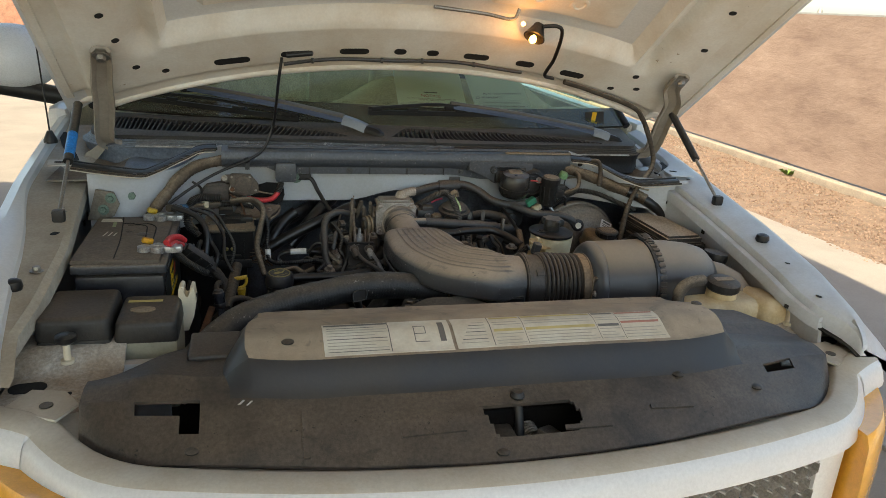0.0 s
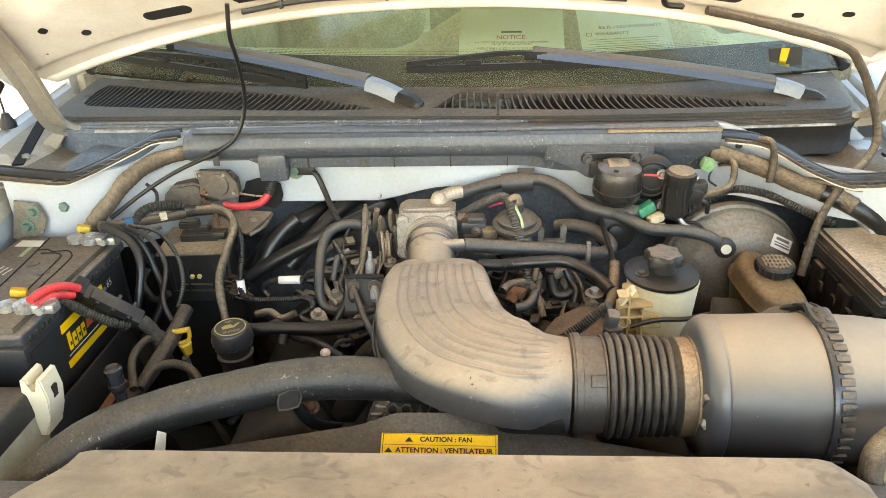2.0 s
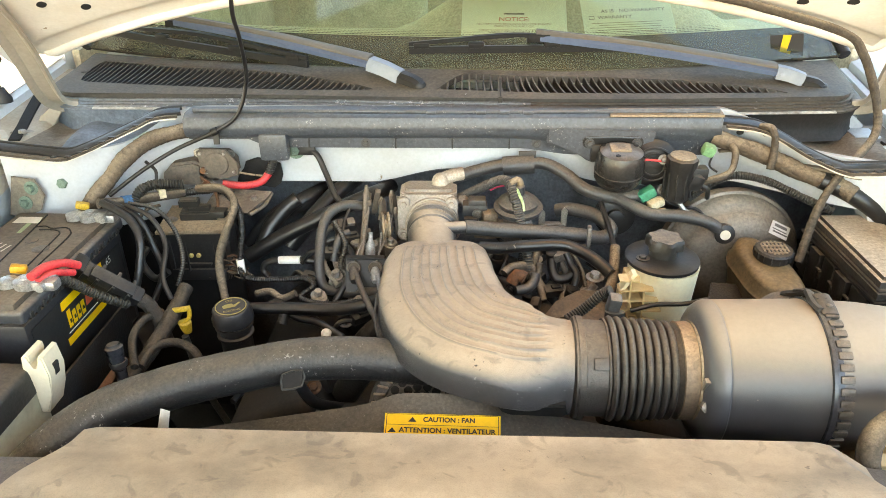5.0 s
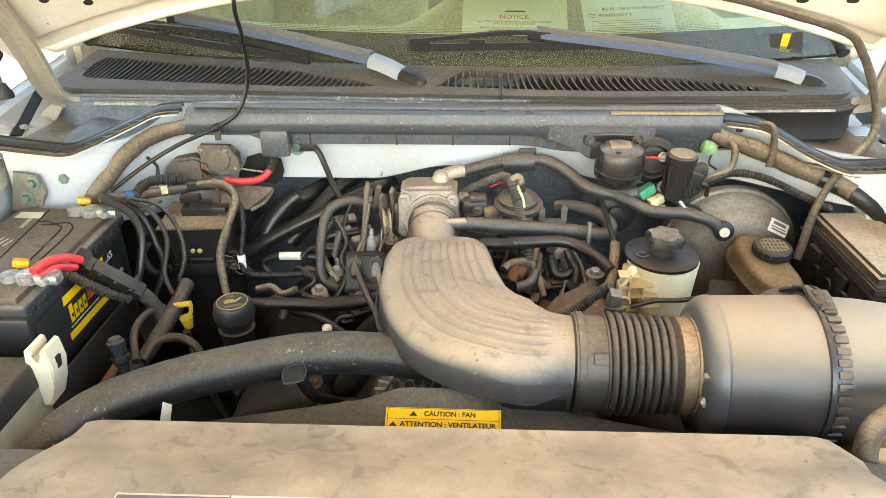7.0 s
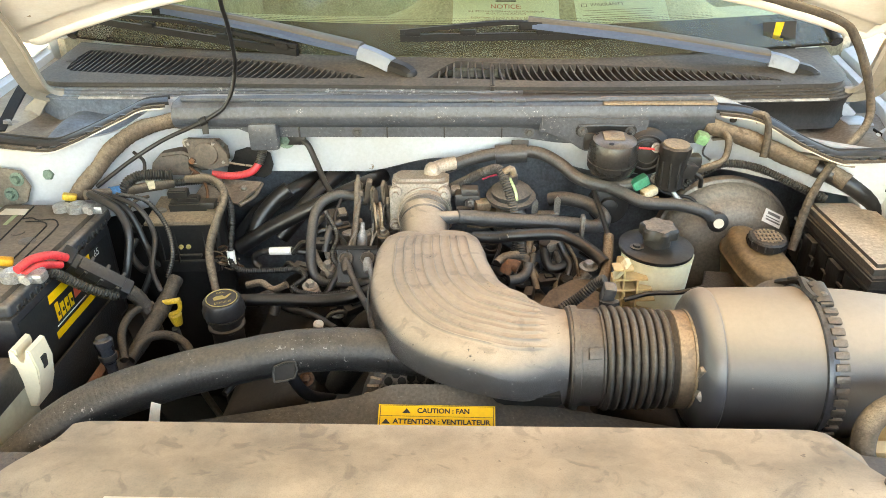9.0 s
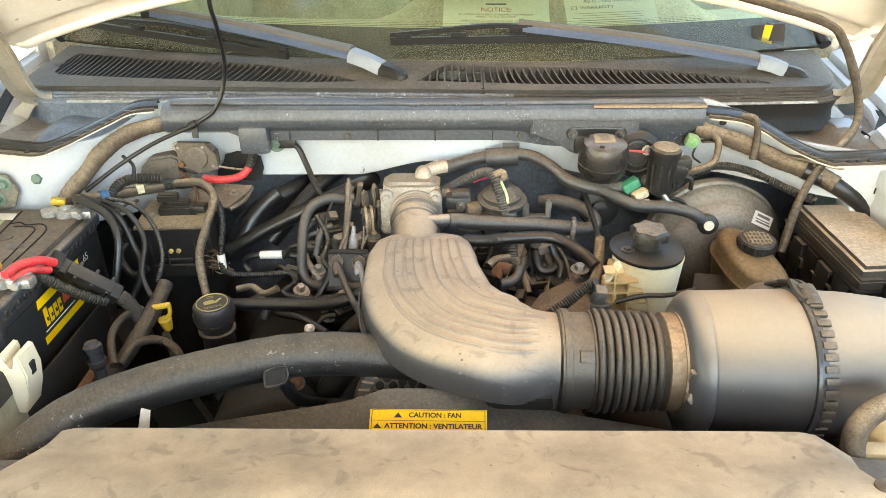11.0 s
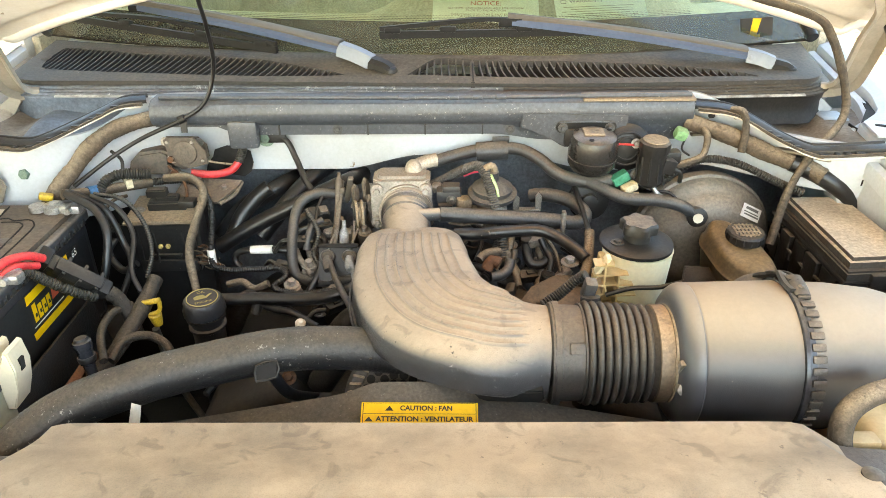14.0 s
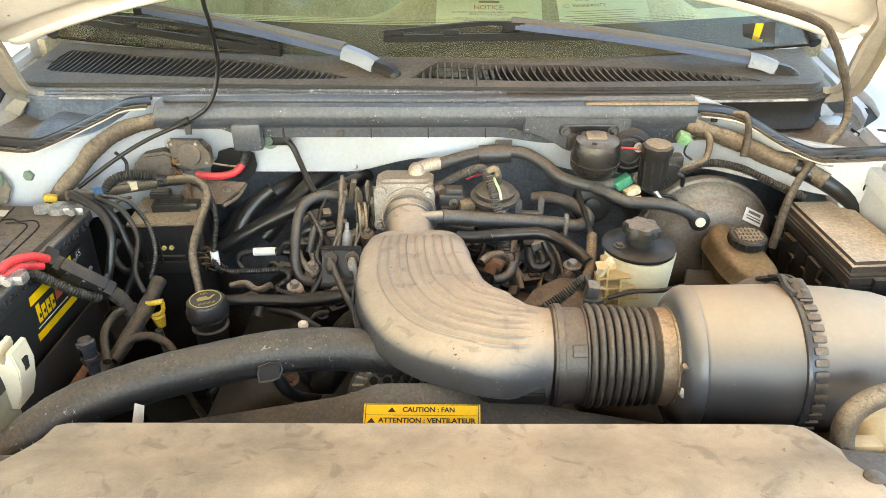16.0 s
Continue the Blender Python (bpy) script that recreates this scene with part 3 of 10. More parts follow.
def lettering(body, size, m, mat, parent, name="lettering", width=None, bold=0.0):
    cu = bpy.data.curves.new("text", "FONT")
    cu.body, cu.size, cu.align_x, cu.align_y, cu.offset = body, size, "CENTER", "CENTER", bold
    tmp = bpy.data.objects.new("text", cu)
    me = bpy.data.meshes.new_from_object(tmp)
    bpy.data.objects.remove(tmp)
    if width:
        xs = [v.co.x for v in me.vertices]
        k = width / max(1e-6, max(xs) - min(xs))
        for v in me.vertices:
            v.co.x *= k
    me.transform(m)
    me.materials.append(mat)
    ob = new(name, me)
    ob.parent = parent
    if parent.type == "EMPTY":
        ob.matrix_parent_inverse = parent.matrix_basis.inverted()
    return ob


def bars(rows, m, mat, parent, name="print_line", label=""):
    """Rows of (x, y, width, height): printed lines that cannot be read, in one mesh."""
    bm = bmesh.new()
    for x, y, w, h in rows:
        bm.faces.new([bm.verts.new(m @ V(x + a * w / 2, y + b * h / 2, 0)) for a, b in ((-1, -1), (1, -1), (1, 1), (-1, 1))])
    me = bpy.data.meshes.new(name)
    bm.to_mesh(me)
    bm.free()
    me.materials.append(mat)
    ob = new(name, me)
    ob.parent = parent
    if parent.type == "EMPTY":
        ob.matrix_parent_inverse = parent.matrix_basis.inverted()
    return tagged(ob, label)

# ---- ground, fence ----
solo("ground", sheet(lambda x, y: V(x, y, 0), span(-300, 300, 12), span(-300, 300, 12), 0), GROUND,
     "dusty tan concrete yard reaching far off", "ground", kind="structure")
drive = bmesh.new()
rings = [[drive.verts.new((x, y, z)) for x, y in ((2.1, -2.7), (7.1, -2.7), (7.1, 1.2), (5.62, 2.3), (4.10, 3.10), (4.0, 4.4), (3.95, 6.0), (2.1, 6.0))] for z in (-0.09, 0.020)]
bridge(drive, rings)
for a, b in (((2.1, 3.0), (4.1, 3.1)), ((2.9, -2.7), (2.9, 6.0))):
    d = V(b[0] - a[0], b[1] - a[1], 0).normalized()
    n = V(-d.y, d.x, 0) * 0.006
    drive.faces.new([drive.verts.new(V(p[0], p[1], 0.0205) + n * q) for p, q in ((a, -1), (b, -1), (b, 1), (a, 1))])
solo("pavement", drive, SLAB, "pale concrete driveway slab beside the gravel", "pavement", kind="structure")
bed = sheet(lambda x, y: V(x, y, 0.012 + 0.02 * noise.noise((x * 2, y * 2, 0))), span(3.45, 5.62, 20), span(1.2, 22, 120), 0)
solo("gravel_bed", bed, GRAVELBED, "brown gravel strip beside the fence", "gravel", kind="stuff")
bm = bmesh.new()
for k in range(9000):
    x, y = random.uniform(4.0, 5.6), 2.4 + 9.0 * random.random() ** 1.5
    if y < 3.1 + (4.1 - x) * 0.53:
        continue
    r = random.uniform(0.006, 0.015)
    c = V(x, y, 0.016 + r * 0.3)
    q = Matrix.Translation(c) @ Euler((random.random() * 6, random.random() * 6, random.random() * 6)).to_matrix().to_4x4()
    vs = [bm.verts.new(q @ V(a * r * random.uniform(0.7, 1.2), b * r * random.uniform(0.7, 1.1), d * r * random.uniform(0.5, 0.9)))
          for a, b, d in ((1, 0, 0), (-1, 0, 0), (0, 1, 0), (0, -1, 0), (0, 0, 1), (0, 0, -1))]
    for i, j, h in ((0, 2, 4), (2, 1, 4), (1, 3, 4), (3, 0, 4), (2, 0, 5), (1, 2, 5), (3, 1, 5), (0, 3, 5)):
        bm.faces.new((vs[i], vs[j], vs[h]))
solo("gravel", bm, STONES, "loose brown gravel stones", "gravel", kind="stuff")
solo("kerb", box((5.70, 8.0, 0.03), (0.14, 34, 0.12), 0.012), KERB, "low concrete edging under the fence", "kerb", kind="structure")

fence = thing("fence", (5.85, 8, 0), "tall fence covered with brown windscreen fabric", "fence")
part("fabric", sheet(lambda y, z: V(5.80 + 0.02 * noise.noise((y * 0.7, z * 1.5, 2)) + 0.015 * math.sin(y * 2.1), y, z),
                     span(-16, 26, 120), span(0.10, 1.80, 20), 0.004, down=(0.004, 0, 0)), SCREEN, fence)
part("top_rail", tube([(5.83, -16, 1.80), (5.83, 26, 1.80)], 0.022, step=2.0), POST, fence, "grey pipe rail")
posts = lathe([(0, 0.03), (1.84, 0.03), (1.87, 0.012)], (0, 0, 0), n=14)
pm = part("post", posts, POST, fence, m=Matrix.Translation((5.87, -14.6, 0)))
for k in range(1, 14):
    part("post", pm.data, POST, fence, m=Matrix.Translation((5.87, -14.6 + 3.0 * k, 0)))
weed = thing("weed", (5.6, 6.0, 0.02), "small green weed growing at the fence edging", "weed")
bm = bmesh.new()
for k in range(22):
    a, ln = random.random() * 6.28, random.uniform(0.03, 0.09)
    d = V(math.cos(a), math.sin(a), 0)
    s = d.cross(V(0, 0, 1)) * 0.008
    o = V(5.58, 6.0, 0.02) + d * 0.02
    p = o + d * ln * 0.5 + V(0, 0, ln * 0.8)
    q = o + d * ln + V(0, 0, ln * 0.6)
    bm.faces.new([bm.verts.new(v) for v in (o - s, o + s, p + s, q, p - s)])
part("leaf_tuft", bm, WEED, weed)

# unseen roof, its bays sized to block sun and balance skylight and reflections
canopy = thing("carport", (-1.5, 1, 0), "unseen tan carport roof added to shade the truck", "carport")
part("roof_deck", box((-4.9, -0.50, 3.45), (13.8, 4.4, 0.12), 0.02), ROOFTAN, canopy)
part("roof_bay", box((-6.5, 2.35, 3.45), (10.6, 1.296, 0.12), 0.02), ROOFTAN, canopy)
part("roof_bay", box((-6.8, -6.2, 3.45), (10.0, 6.996, 0.12), 0.02), ROOFTAN, canopy)
for x, y in ((-11.6, -2.5), (-11.6, 2.8), (1.8, -2.5), (-2.0, -9.5), (-11.6, -9.5)):
    part("post", box((x, y, 1.7), (0.12, 0.12, 3.4), 0.01), POST, canopy)

corr = bmesh.new()
bridge(corr, [[corr.verts.new((x, y, 3.386 - 0.018 * (k % 4 in (1, 2)))) for y in (-2.69, 1.69)] for k, x in enumerate(span(-3.2, 1.98, 160))], False, (False, False))
part("corrugated_sheet", corr, ROOFTAN, canopy, "corrugated underside")
for k in range(9):
    part("rafter", box((-6.4 + 0.62 * k, 0.15, 3.33), (0.05, 5.6, 0.13), 0.004), POST, canopy, "dark rafter")

# low wall far off beyond the yard
far_wall = thing("brick_wall", (-9, 26, 0), "low red brick wall far across the yard", "wall")
part("wall_body", box((-9, 26, 0.62), (9, 0.3, 1.24), 0.01), BRICKRED, far_wall)
part("coping", box((-9, 26, 1.28), (9.1, 0.42, 0.08), 0.015), KERB, far_wall, "pale concrete coping")
post_far = thing("gate_pillar", (-4.6, 20, 0), "tan masonry pillar beside the yard", "pillar")
part("shaft", box((-4.6, 20, 1.1), (0.6, 0.6, 2.2), 0.02), BRICKRED, post_far)
part("base_block", box((-4.6, 20, 0.45), (0.95, 0.95, 0.9), 0.06), KERB, post_far, "pale base")

# ---- truck shell ----
FEND = ((-0.03, 0.775, 0.80, 1.02), (0.06, 0.785, 0.83, 1.05), (0.18, 0.79, 0.865, 1.09), (0.32, 0.765, 0.885, 1.128),
        (0.5, 0.758, 0.905, 1.162), (0.75, 0.775, 0.92, 1.208), (1.0, 0.79, 0.93, 1.24), (1.3, 0.80, 0.945, 1.265))


def fender_at(y):
    for a, b in zip(FEND, FEND[1:]):
        if y <= b[0]:
            t = max(0.0, (y - a[0]) / (b[0] - a[0]))
            return [p + (q - p) * t for p, q in zip(a, b)]
    return list(FEND[-1])


def fender(s, shift, label):
    f = thing("fender", (s * 0.9, 0.6, 0.5), label, "fender", "front fenders")
    outer, ledge = bmesh.new(), bmesh.new()
    ys = [0.10, 0.104, 0.112, 0.125, 0.145] + span(0.17, 1.3, 40)
    rings, rings2 = [], []
    for y in ys:
        _, xi, xo, z = fender_at(y)
        x0 = shift
        tip = 1 - math.sqrt(max(0.0, 1 - min(1.0, (0.17 - y) / 0.07) ** 2)) if y < 0.17 else 0.0
        xl = xo - (0.075 if s > 0 else 0.075 - 0.04 * smooth01(0.45, 0.8, y)) + 0.045 * tip
        floor = 0.972 if y < 0.23 else 0.0
        arch = 0.46 + 0.36 * math.sqrt(max(0.0, 1 - ((y - 0.62) / 0.47) ** 2))
        rings.append([outer.verts.new((x0 + s * (a - 0.03 * tip * (a > xo)), y, max(floor, b - 0.03 * tip))) for a, b in (
            (xl, z - 0.024), (xl + 0.002, z - 0.008), (xl + 0.012, z), (xo - 0.03, z + 0.006), (xo - 0.008, z - 0.004), (xo + 0.004, z - 0.03),
            (xo + 0.022, z - 0.14), (xo + 0.04, z - 0.26), (xo + 0.045, arch), (xo + 0.02, arch - 0.006), (xo - 0.02, arch))])
        rings2.append([ledge.verts.new((x0 + s * a, y, b)) for a, b in (
            (xl + 0.004, z - 0.022), (xl - 0.02, z - 0.026), (xi + 0.012, z - 0.022), (xi, z - 0.03), (xi - 0.002, z - 0.055), (xi + 0.006, z - 0.055), (xi + 0.01, z - 0.034), (xl, z - 0.034))])
    bridge(outer, rings, False, (False, False))
    outer.faces.new(rings[0])
    bridge(ledge, rings2[3:], True)
    part("outer_skin", outer, WHITE, f)
    part("ledge", ledge, LEDGE if s < 0 else CLEANLEDGE, f, "dusty bolted flange")
    for y in (0.14, 0.42, 0.66, 0.93):
        _, xi, xo, z = fender_at(y)
        part("bolt", hexbolt((shift + s * (xi + 0.03), y, z - 0.024), (0, 0, 1), 0.0075, 0.008), BOLT, f, "dull bolt")
    for y in (0.24, 0.56, 0.82):
        _, xi, xo, z = fender_at(y)
        part("slot", prism(capsule(0.024, 0.013), 0.001, Matrix.Translation((shift + s * (xi + 0.028), y, z - 0.0228)) @ pose(0, 0, 0, 0, 0, 70)), DARKRES, f, "dark hole")
    for y in (0.36,):
        _, xi, xo, z = fender_at(y)
        part("rubber_bumper", lathe([(0, 0.013), (0.006, 0.015), (0.016, 0.013), (0.02, 0.006)], (shift + s * (xi + 0.05), y, z - 0.024), n=18), RUBBER, f, "rubber stop")
    # inner apron below the ledge
    apron = bmesh.new()
    rg = []
    for y in ys:
        _, xi, xo, z = fender_at(y)
        o = 0.055 * smooth01(0.80, 0.66, y)
        rg.append([apron.verts.new((shift + s * a, y, b)) for a, b in ((xi + 0.006 + o, z - 0.034), (xi + 0.004 + o, z - 0.09), (xi + 0.02 + o, z - 0.12), (xi + 0.025 + o, 0.62), (xi + 0.032 + o, 0.62), (xi + 0.03 + o, z - 0.12), (xi + 0.012 + o, z - 0.09), (xi + 0.012 + o, z - 0.034))])
    bridge(apron, rg, True)
    part("inner_apron", apron, INNER, f, "dirty white inner panel")
    for y, z, w, hh in ((0.868, 1.128, 0.020, 0.024), (0.838, 1.122, 0.012, 0.012), (0.845, 1.096, 0.010, 0.010), (0.90, 1.10, 0.010, 0.010)):
        _, xi, xo, zz = fender_at(y)
        part("apron_hole", prism([(-w / 2, -hh / 2), (w / 2, -hh / 2), (w / 2, hh / 2), (-w / 2, hh / 2)], 0.0015, Matrix.Translation((shift + s * (xi + 0.0175), y, z - 0.01)) @ basis((-s, 0, 0.05), (0, 0, 1))), DARKRES, f, "dark punched hole")
    return f


fender(-1, -0.005, "white front fender with dusty flange and bolts")
lf = bpy.data.objects["fender"]
# black strip for the panel gap, also painting in the hood edge's shadow
gap = bmesh.new()
bridge(gap, [[gap.verts.new((x + u, y, fender_at(y)[3] - z)) for u, z in ((-0.010, 0.026), (0.012, 0.026), (0.012, 0.0195), (-0.010, 0.0195))] for x, y in ((-0.822, 0.90), (-0.838, 0.96), (-0.858, 1.02), (-0.885, 1.10), (-0.915, 1.20))])
part("panel_gap", gap, DARKRES, lf, "black gap beside the flange")
part("flange_tab", prism([(-0.870, 0.845), (-0.800, 0.852), (-0.806, 0.868), (-0.838, 0.905), (-0.880, 0.905)], 0.003, Matrix.Translation((0, 0, 1.222)), bev=0.0008), CREAMLIP, lf, "cream flange end")
part("tab_hole", prism(capsule(0.026, 0.011), 0.001, Matrix.Translation((-0.848, 0.876, 1.2252)) @ pose(0, 0, 0, 0, 0, 8)), DARKRES, lf, "dark hole")
SEAM = ((0.10, 0.772), (0.135, 0.770), (0.16, 0.752), (0.20, 0.728), (0.26, 0.719), (0.41, 0.724), (0.60, 0.727), (0.80, 0.722), (0.88, 0.735), (0.93, 0.792), (1.0, 0.812), (1.3, 0.845))
CREST = ((0.10, 0.785), (0.18, 0.798), (0.30, 0.813), (0.51, 0.827), (0.75, 0.829), (1.10, 0.858), (1.3, 0.89))


def right_fender():
    """A crowned fender: narrow bluish top, dark seam and flange beside the bay, skin falling away outside."""
    f = thing("fender", (0.9, 0.6, 0.5), "white front fender with bluish crowned top", "fender", "front fenders")
    ys = [0.10, 0.104, 0.112, 0.125, 0.145] + span(0.16, 1.3, 60)
    skin, lip, liner, apron = [bmesh.new() for _ in range(4)]
    r0, r1, r2, r3 = [], [], [], []
    for y in ys:
        z = fender_at(y)[3]
        a, c = along(SEAM, y), along(CREST, y)
        tip = 1 - math.sqrt(max(0.0, 1 - min(1.0, (0.16 - y) / 0.06) ** 2)) if y < 0.16 else 0.0
        xo = 0.90 + 0.05 * smooth01(0.1, 0.8, y)
        arch = 0.46 + 0.36 * math.sqrt(max(0.0, 1 - ((y - 0.62) / 0.47) ** 2))
        low = 0.972 if y < 0.23 else 0.0
        r0.append([skin.verts.new((u - 0.02 * tip * (u > c), y, max(low, w - 0.03 * tip))) for u, w in (
            (a, z - 0.045), (a, z - 0.016), (a + 0.003, z - 0.009), (a + 0.012, z - 0.006), ((a + c) / 2, z - 0.002), (c - 0.012, z), (c, z - 0.002), (c + 0.012, z - 0.008), (c + 0.035, z - 0.030),
            ((c + xo) / 2 + 0.03, z - 0.07), (xo + 0.01, z - 0.14), (xo + 0.02, z - 0.26), (xo + 0.02, max(arch, 0.3)), (xo - 0.01, max(arch, 0.3)))])
        q = 0.004 + 0.008 * smooth01(0.13, 0.30, y)
        r1.append([lip.verts.new((u, y, w)) for u, w in ((a - 0.004, z - 0.030), (a - 0.005, z - 0.022), (a - 0.006 - q, z - 0.024), (a - 0.008 - q, z - 0.030), (a - 0.008 - q, z - 0.05), (a - 0.004 - q, z - 0.05), (a - 0.004 - q, z - 0.032))])
        r2.append([liner.verts.new((u, y, z - w)) for u, w in ((a - 0.010, 0.046), (a + 0.03, 0.05), (a + 0.03, 0.053), (a - 0.010, 0.049))])
        o = 0.06 * smooth01(0.80, 0.62, y)
        b = a - 0.030
        r3.append([apron.verts.new((u, y, w)) for u, w in ((b + 0.02, z - 0.034), (b + 0.010 + o * 0.3, z - 0.09), (b + 0.02 + o * 0.7, z - 0.14), (b + 0.025 + o, 0.62), (b + 0.032 + o, 0.62), (b + 0.03 + o, z - 0.14), (b + 0.02 + o * 0.3, z - 0.09), (b + 0.026, z - 0.034))])
    bridge(skin, r0, False, (False, False))
    skin.faces.new(r0[0])
    bridge(lip, r1[6:], True)
    bridge(liner, r2, True)
    bridge(apron, r3[6:], True)
    part("outer_skin", skin, CLEANLEDGE, f)
    part("ledge", lip, CLEANLEDGE, f, "thin inner flange")
    part("seam_liner", liner, LIDBLACK, f, "black seam under the top")
    part("inner_apron", apron, INNER, f, "dirty bluish inner panel")
    for y, u in ((0.22, 0.35), (0.34, 0.42), (0.80, 0.5)):
        a, c, z = along(SEAM, y), along(CREST, y), fender_at(y)[3]
        part("slot", prism(capsule(0.018, 0.010), 0.0012, Matrix.Translation((a + (c - a) * u, y, z - 0.0035)) @ pose(0, 0, 0, 3, 4, 70)), DARKRES, f, "dark hole")
    a, c, z = along(SEAM, 0.44), along(CREST, 0.44), fender_at(0.44)[3]
    part("rubber_bumper", lathe([(0, 0.013), (0.006, 0.016), (0.016, 0.014), (0.02, 0.006)], (a + 0.040, 0.44, z - 0.004), n=18), RUBBER, f, "rubber stop")
    for y, w, hh, dz in ((0.80, 0.016, 0.020, -0.055), (0.775, 0.008, 0.010, -0.060), (0.90, 0.03, 0.012, -0.028), (0.60, 0.012, 0.010, -0.060)):
        a, z = along(SEAM, y), fender_at(y)[3]
        o = 0.06 * smooth01(0.80, 0.62, y)
        part("apron_hole", prism([(-w / 2, -hh / 2), (w / 2, -hh / 2), (w / 2, hh / 2), (-w / 2, hh / 2)], 0.002, Matrix.Translation((a - 0.018 + o * 0.1, y, z + dz)) @ basis((-1, 0, 0.05), (0, 0, 1))), DARKRES, f, "dark punched hole")

    part("panel_gap", prism([(0.742, 0.885), (0.760, 0.880), (0.808, 0.950), (0.840, 1.080), (0.822, 1.080), (0.792, 0.965)], 0.003, Matrix.Translation((0, 0, 1.2140))), DARKRES, f, "black gap beside the flange")
    part("flange_tab", prism([(0.725, 0.800), (0.790, 0.790), (0.800, 0.860), (0.755, 0.885), (0.738, 0.872)], 0.003, Matrix.Translation((0, 0, 1.2190)), bev=0.0008), CLEANLEDGE, f, "pale flange end")
    part("tab_hole", prism(capsule(0.022, 0.010), 0.001, Matrix.Translation((0.758, 0.850, 1.2222)) @ pose(0, 0, 0, 0, 0, -25)), DARKRES, f, "dark hole")


right_fender()

# grille header, grille, lamps
def nose_y(x):
    d = min(abs(x), 0.70)
    return -0.100 + 0.235 * d * d + 3.5 * max(0.0, d - 0.55) ** 2 + 0.45 * max(0.0, abs(x) - 0.70)


header = thing("front_grille", (0, -0.2, 0.6), "white front grille shell with honeycomb insert", "grille")
for name, mat, prof in (("top_flange", CREAMLIP, ((0.05, 0.975), (0.004, 0.984), (-0.002, 0.993), (-0.008, 0.9955), (-0.040, 0.992), (-0.046, 0.988), (-0.040, 0.975))),
                        ("top_lip", WHITE, ((-0.044, 0.9885), (-0.052, 0.982), (-0.060, 0.968), (-0.066, 0.948), (-0.066, 0.938), (-0.05, 0.936), (-0.035, 0.96)))):
    bm = bmesh.new()
    rings = []
    for x in span(-0.795, 0.795, 80):
        g = (nose_y(x + 0.006) - nose_y(x - 0.006)) / 0.012
        q = V(-g, 1, 0).normalized()
        rings.append([bm.verts.new(V(x, nose_y(x), b + 0.02 * smooth01(0.62, 0.76, abs(x))) + q * a) for a, b in prof])
    bridge(bm, rings, True)
    part(name, bm, mat, header, "dusty cream flange" if name == "top_flange" else "")
for s in (-1, 1):
    part("corner_tab", prism([(-0.045, -0.03), (0.05, -0.03), (0.05, 0.03), (0.0, 0.045), (-0.045, 0.02)], 0.004, Matrix.Translation((s * 0.725, nose_y(0.725) + 0.022, 1.008)) @ pose(0, 0, 0, 0, 0, 28 * s) @ Matrix.Diagonal((s, 1, 1, 1))), CREAMLIP, header, "cream corner tab")
    part("tab_hole", lathe([(0, 0.010), (0.001, 0.010)], (s * 0.722, nose_y(0.722) + 0.02, 1.0125), n=18), GREYRUB, header, "grey screw")
bm = bmesh.new()
rings = []
for x in span(-0.80, 0.80, 70):
    y = nose_y(x)
    rings.append([bm.verts.new((x, y + a, b)) for a, b in ((-0.065, 0.64), (-0.08, 0.58), (-0.07, 0.50), (-0.01, 0.50), (-0.02, 0.63))])
bridge(bm, rings, True)
part("lower_rail", bm, WHITE, header)
for s in (-1, 1):
    part("side_post", box((s * 0.602, nose_y(0.60) - 0.018, 0.79), (0.055, 0.06, 0.32), 0.012), WHITE, header)
bm = bmesh.new()
R = 0.019
for row in range(11):
    for col in range(-18, 19):
        cx = col * R * math.sqrt(3) + (R * math.sqrt(3) / 2 if row % 2 else 0)
        cz = 0.655 + row * R * 1.5
        if abs(cx) > 0.575:
            continue
        y = nose_y(cx) - 0.03
        fr = [[bm.verts.new((cx + q * math.cos(math.pi / 6 + k * math.pi / 3), y + d, cz + q * math.sin(math.pi / 6 + k * math.pi / 3))) for k in range(6)]
              for q, d in ((R * 0.99, 0.0), (R * 0.86, -0.002), (R * 0.78, 0.035))]
        bridge(bm, fr, True, (False, False))
part("honeycomb", bm, material("grey_grille_plastic", (0.46, 0.44, 0.41), 0.45, spots=0.3, dust=0.5, dustcol=DUST, scale=30), header, "grey honeycomb insert")
part("backing", box((0, 0.02, 0.79), (1.19, 0.01, 0.31), 0.002), DARKRES, header, "dark backing")

for s in (-1, 1):
    lamp = thing("headlamp", (s * 0.68, 0.0, 0.7), "headlamp with amber corner lens beside the grille", "headlamp", "headlamps")
    bm = bmesh.new()
    rings = []
    for p in spline([(0.632, -0.090, 0), (0.67, -0.072, 0), (0.73, -0.028, 0), (0.787, 0.035, 0), (0.832, 0.11, 0), (0.868, 0.21, 0)], 0.012):
        q = V(p.x - 0.68, p.y - 0.22, 0).normalized()
        zt = 0.962
        rings.append([bm.verts.new((s * (p.x + q.x * a), p.y + q.y * a, b)) for a, b in ((-0.05, zt - 0.004), (-0.008, zt), (0.004, zt - 0.02), (0.010, 0.86), (0.008, 0.74), (0.0, 0.68), (-0.05, 0.68))])
    bridge(bm, rings, True)
    part("amber_lens", bm, AMBER, lamp, "amber corner lens")
    part("housing", box((s * 0.69, 0.13, 0.79), (0.13, 0.09, 0.24), 0.01), BLACK, lamp)

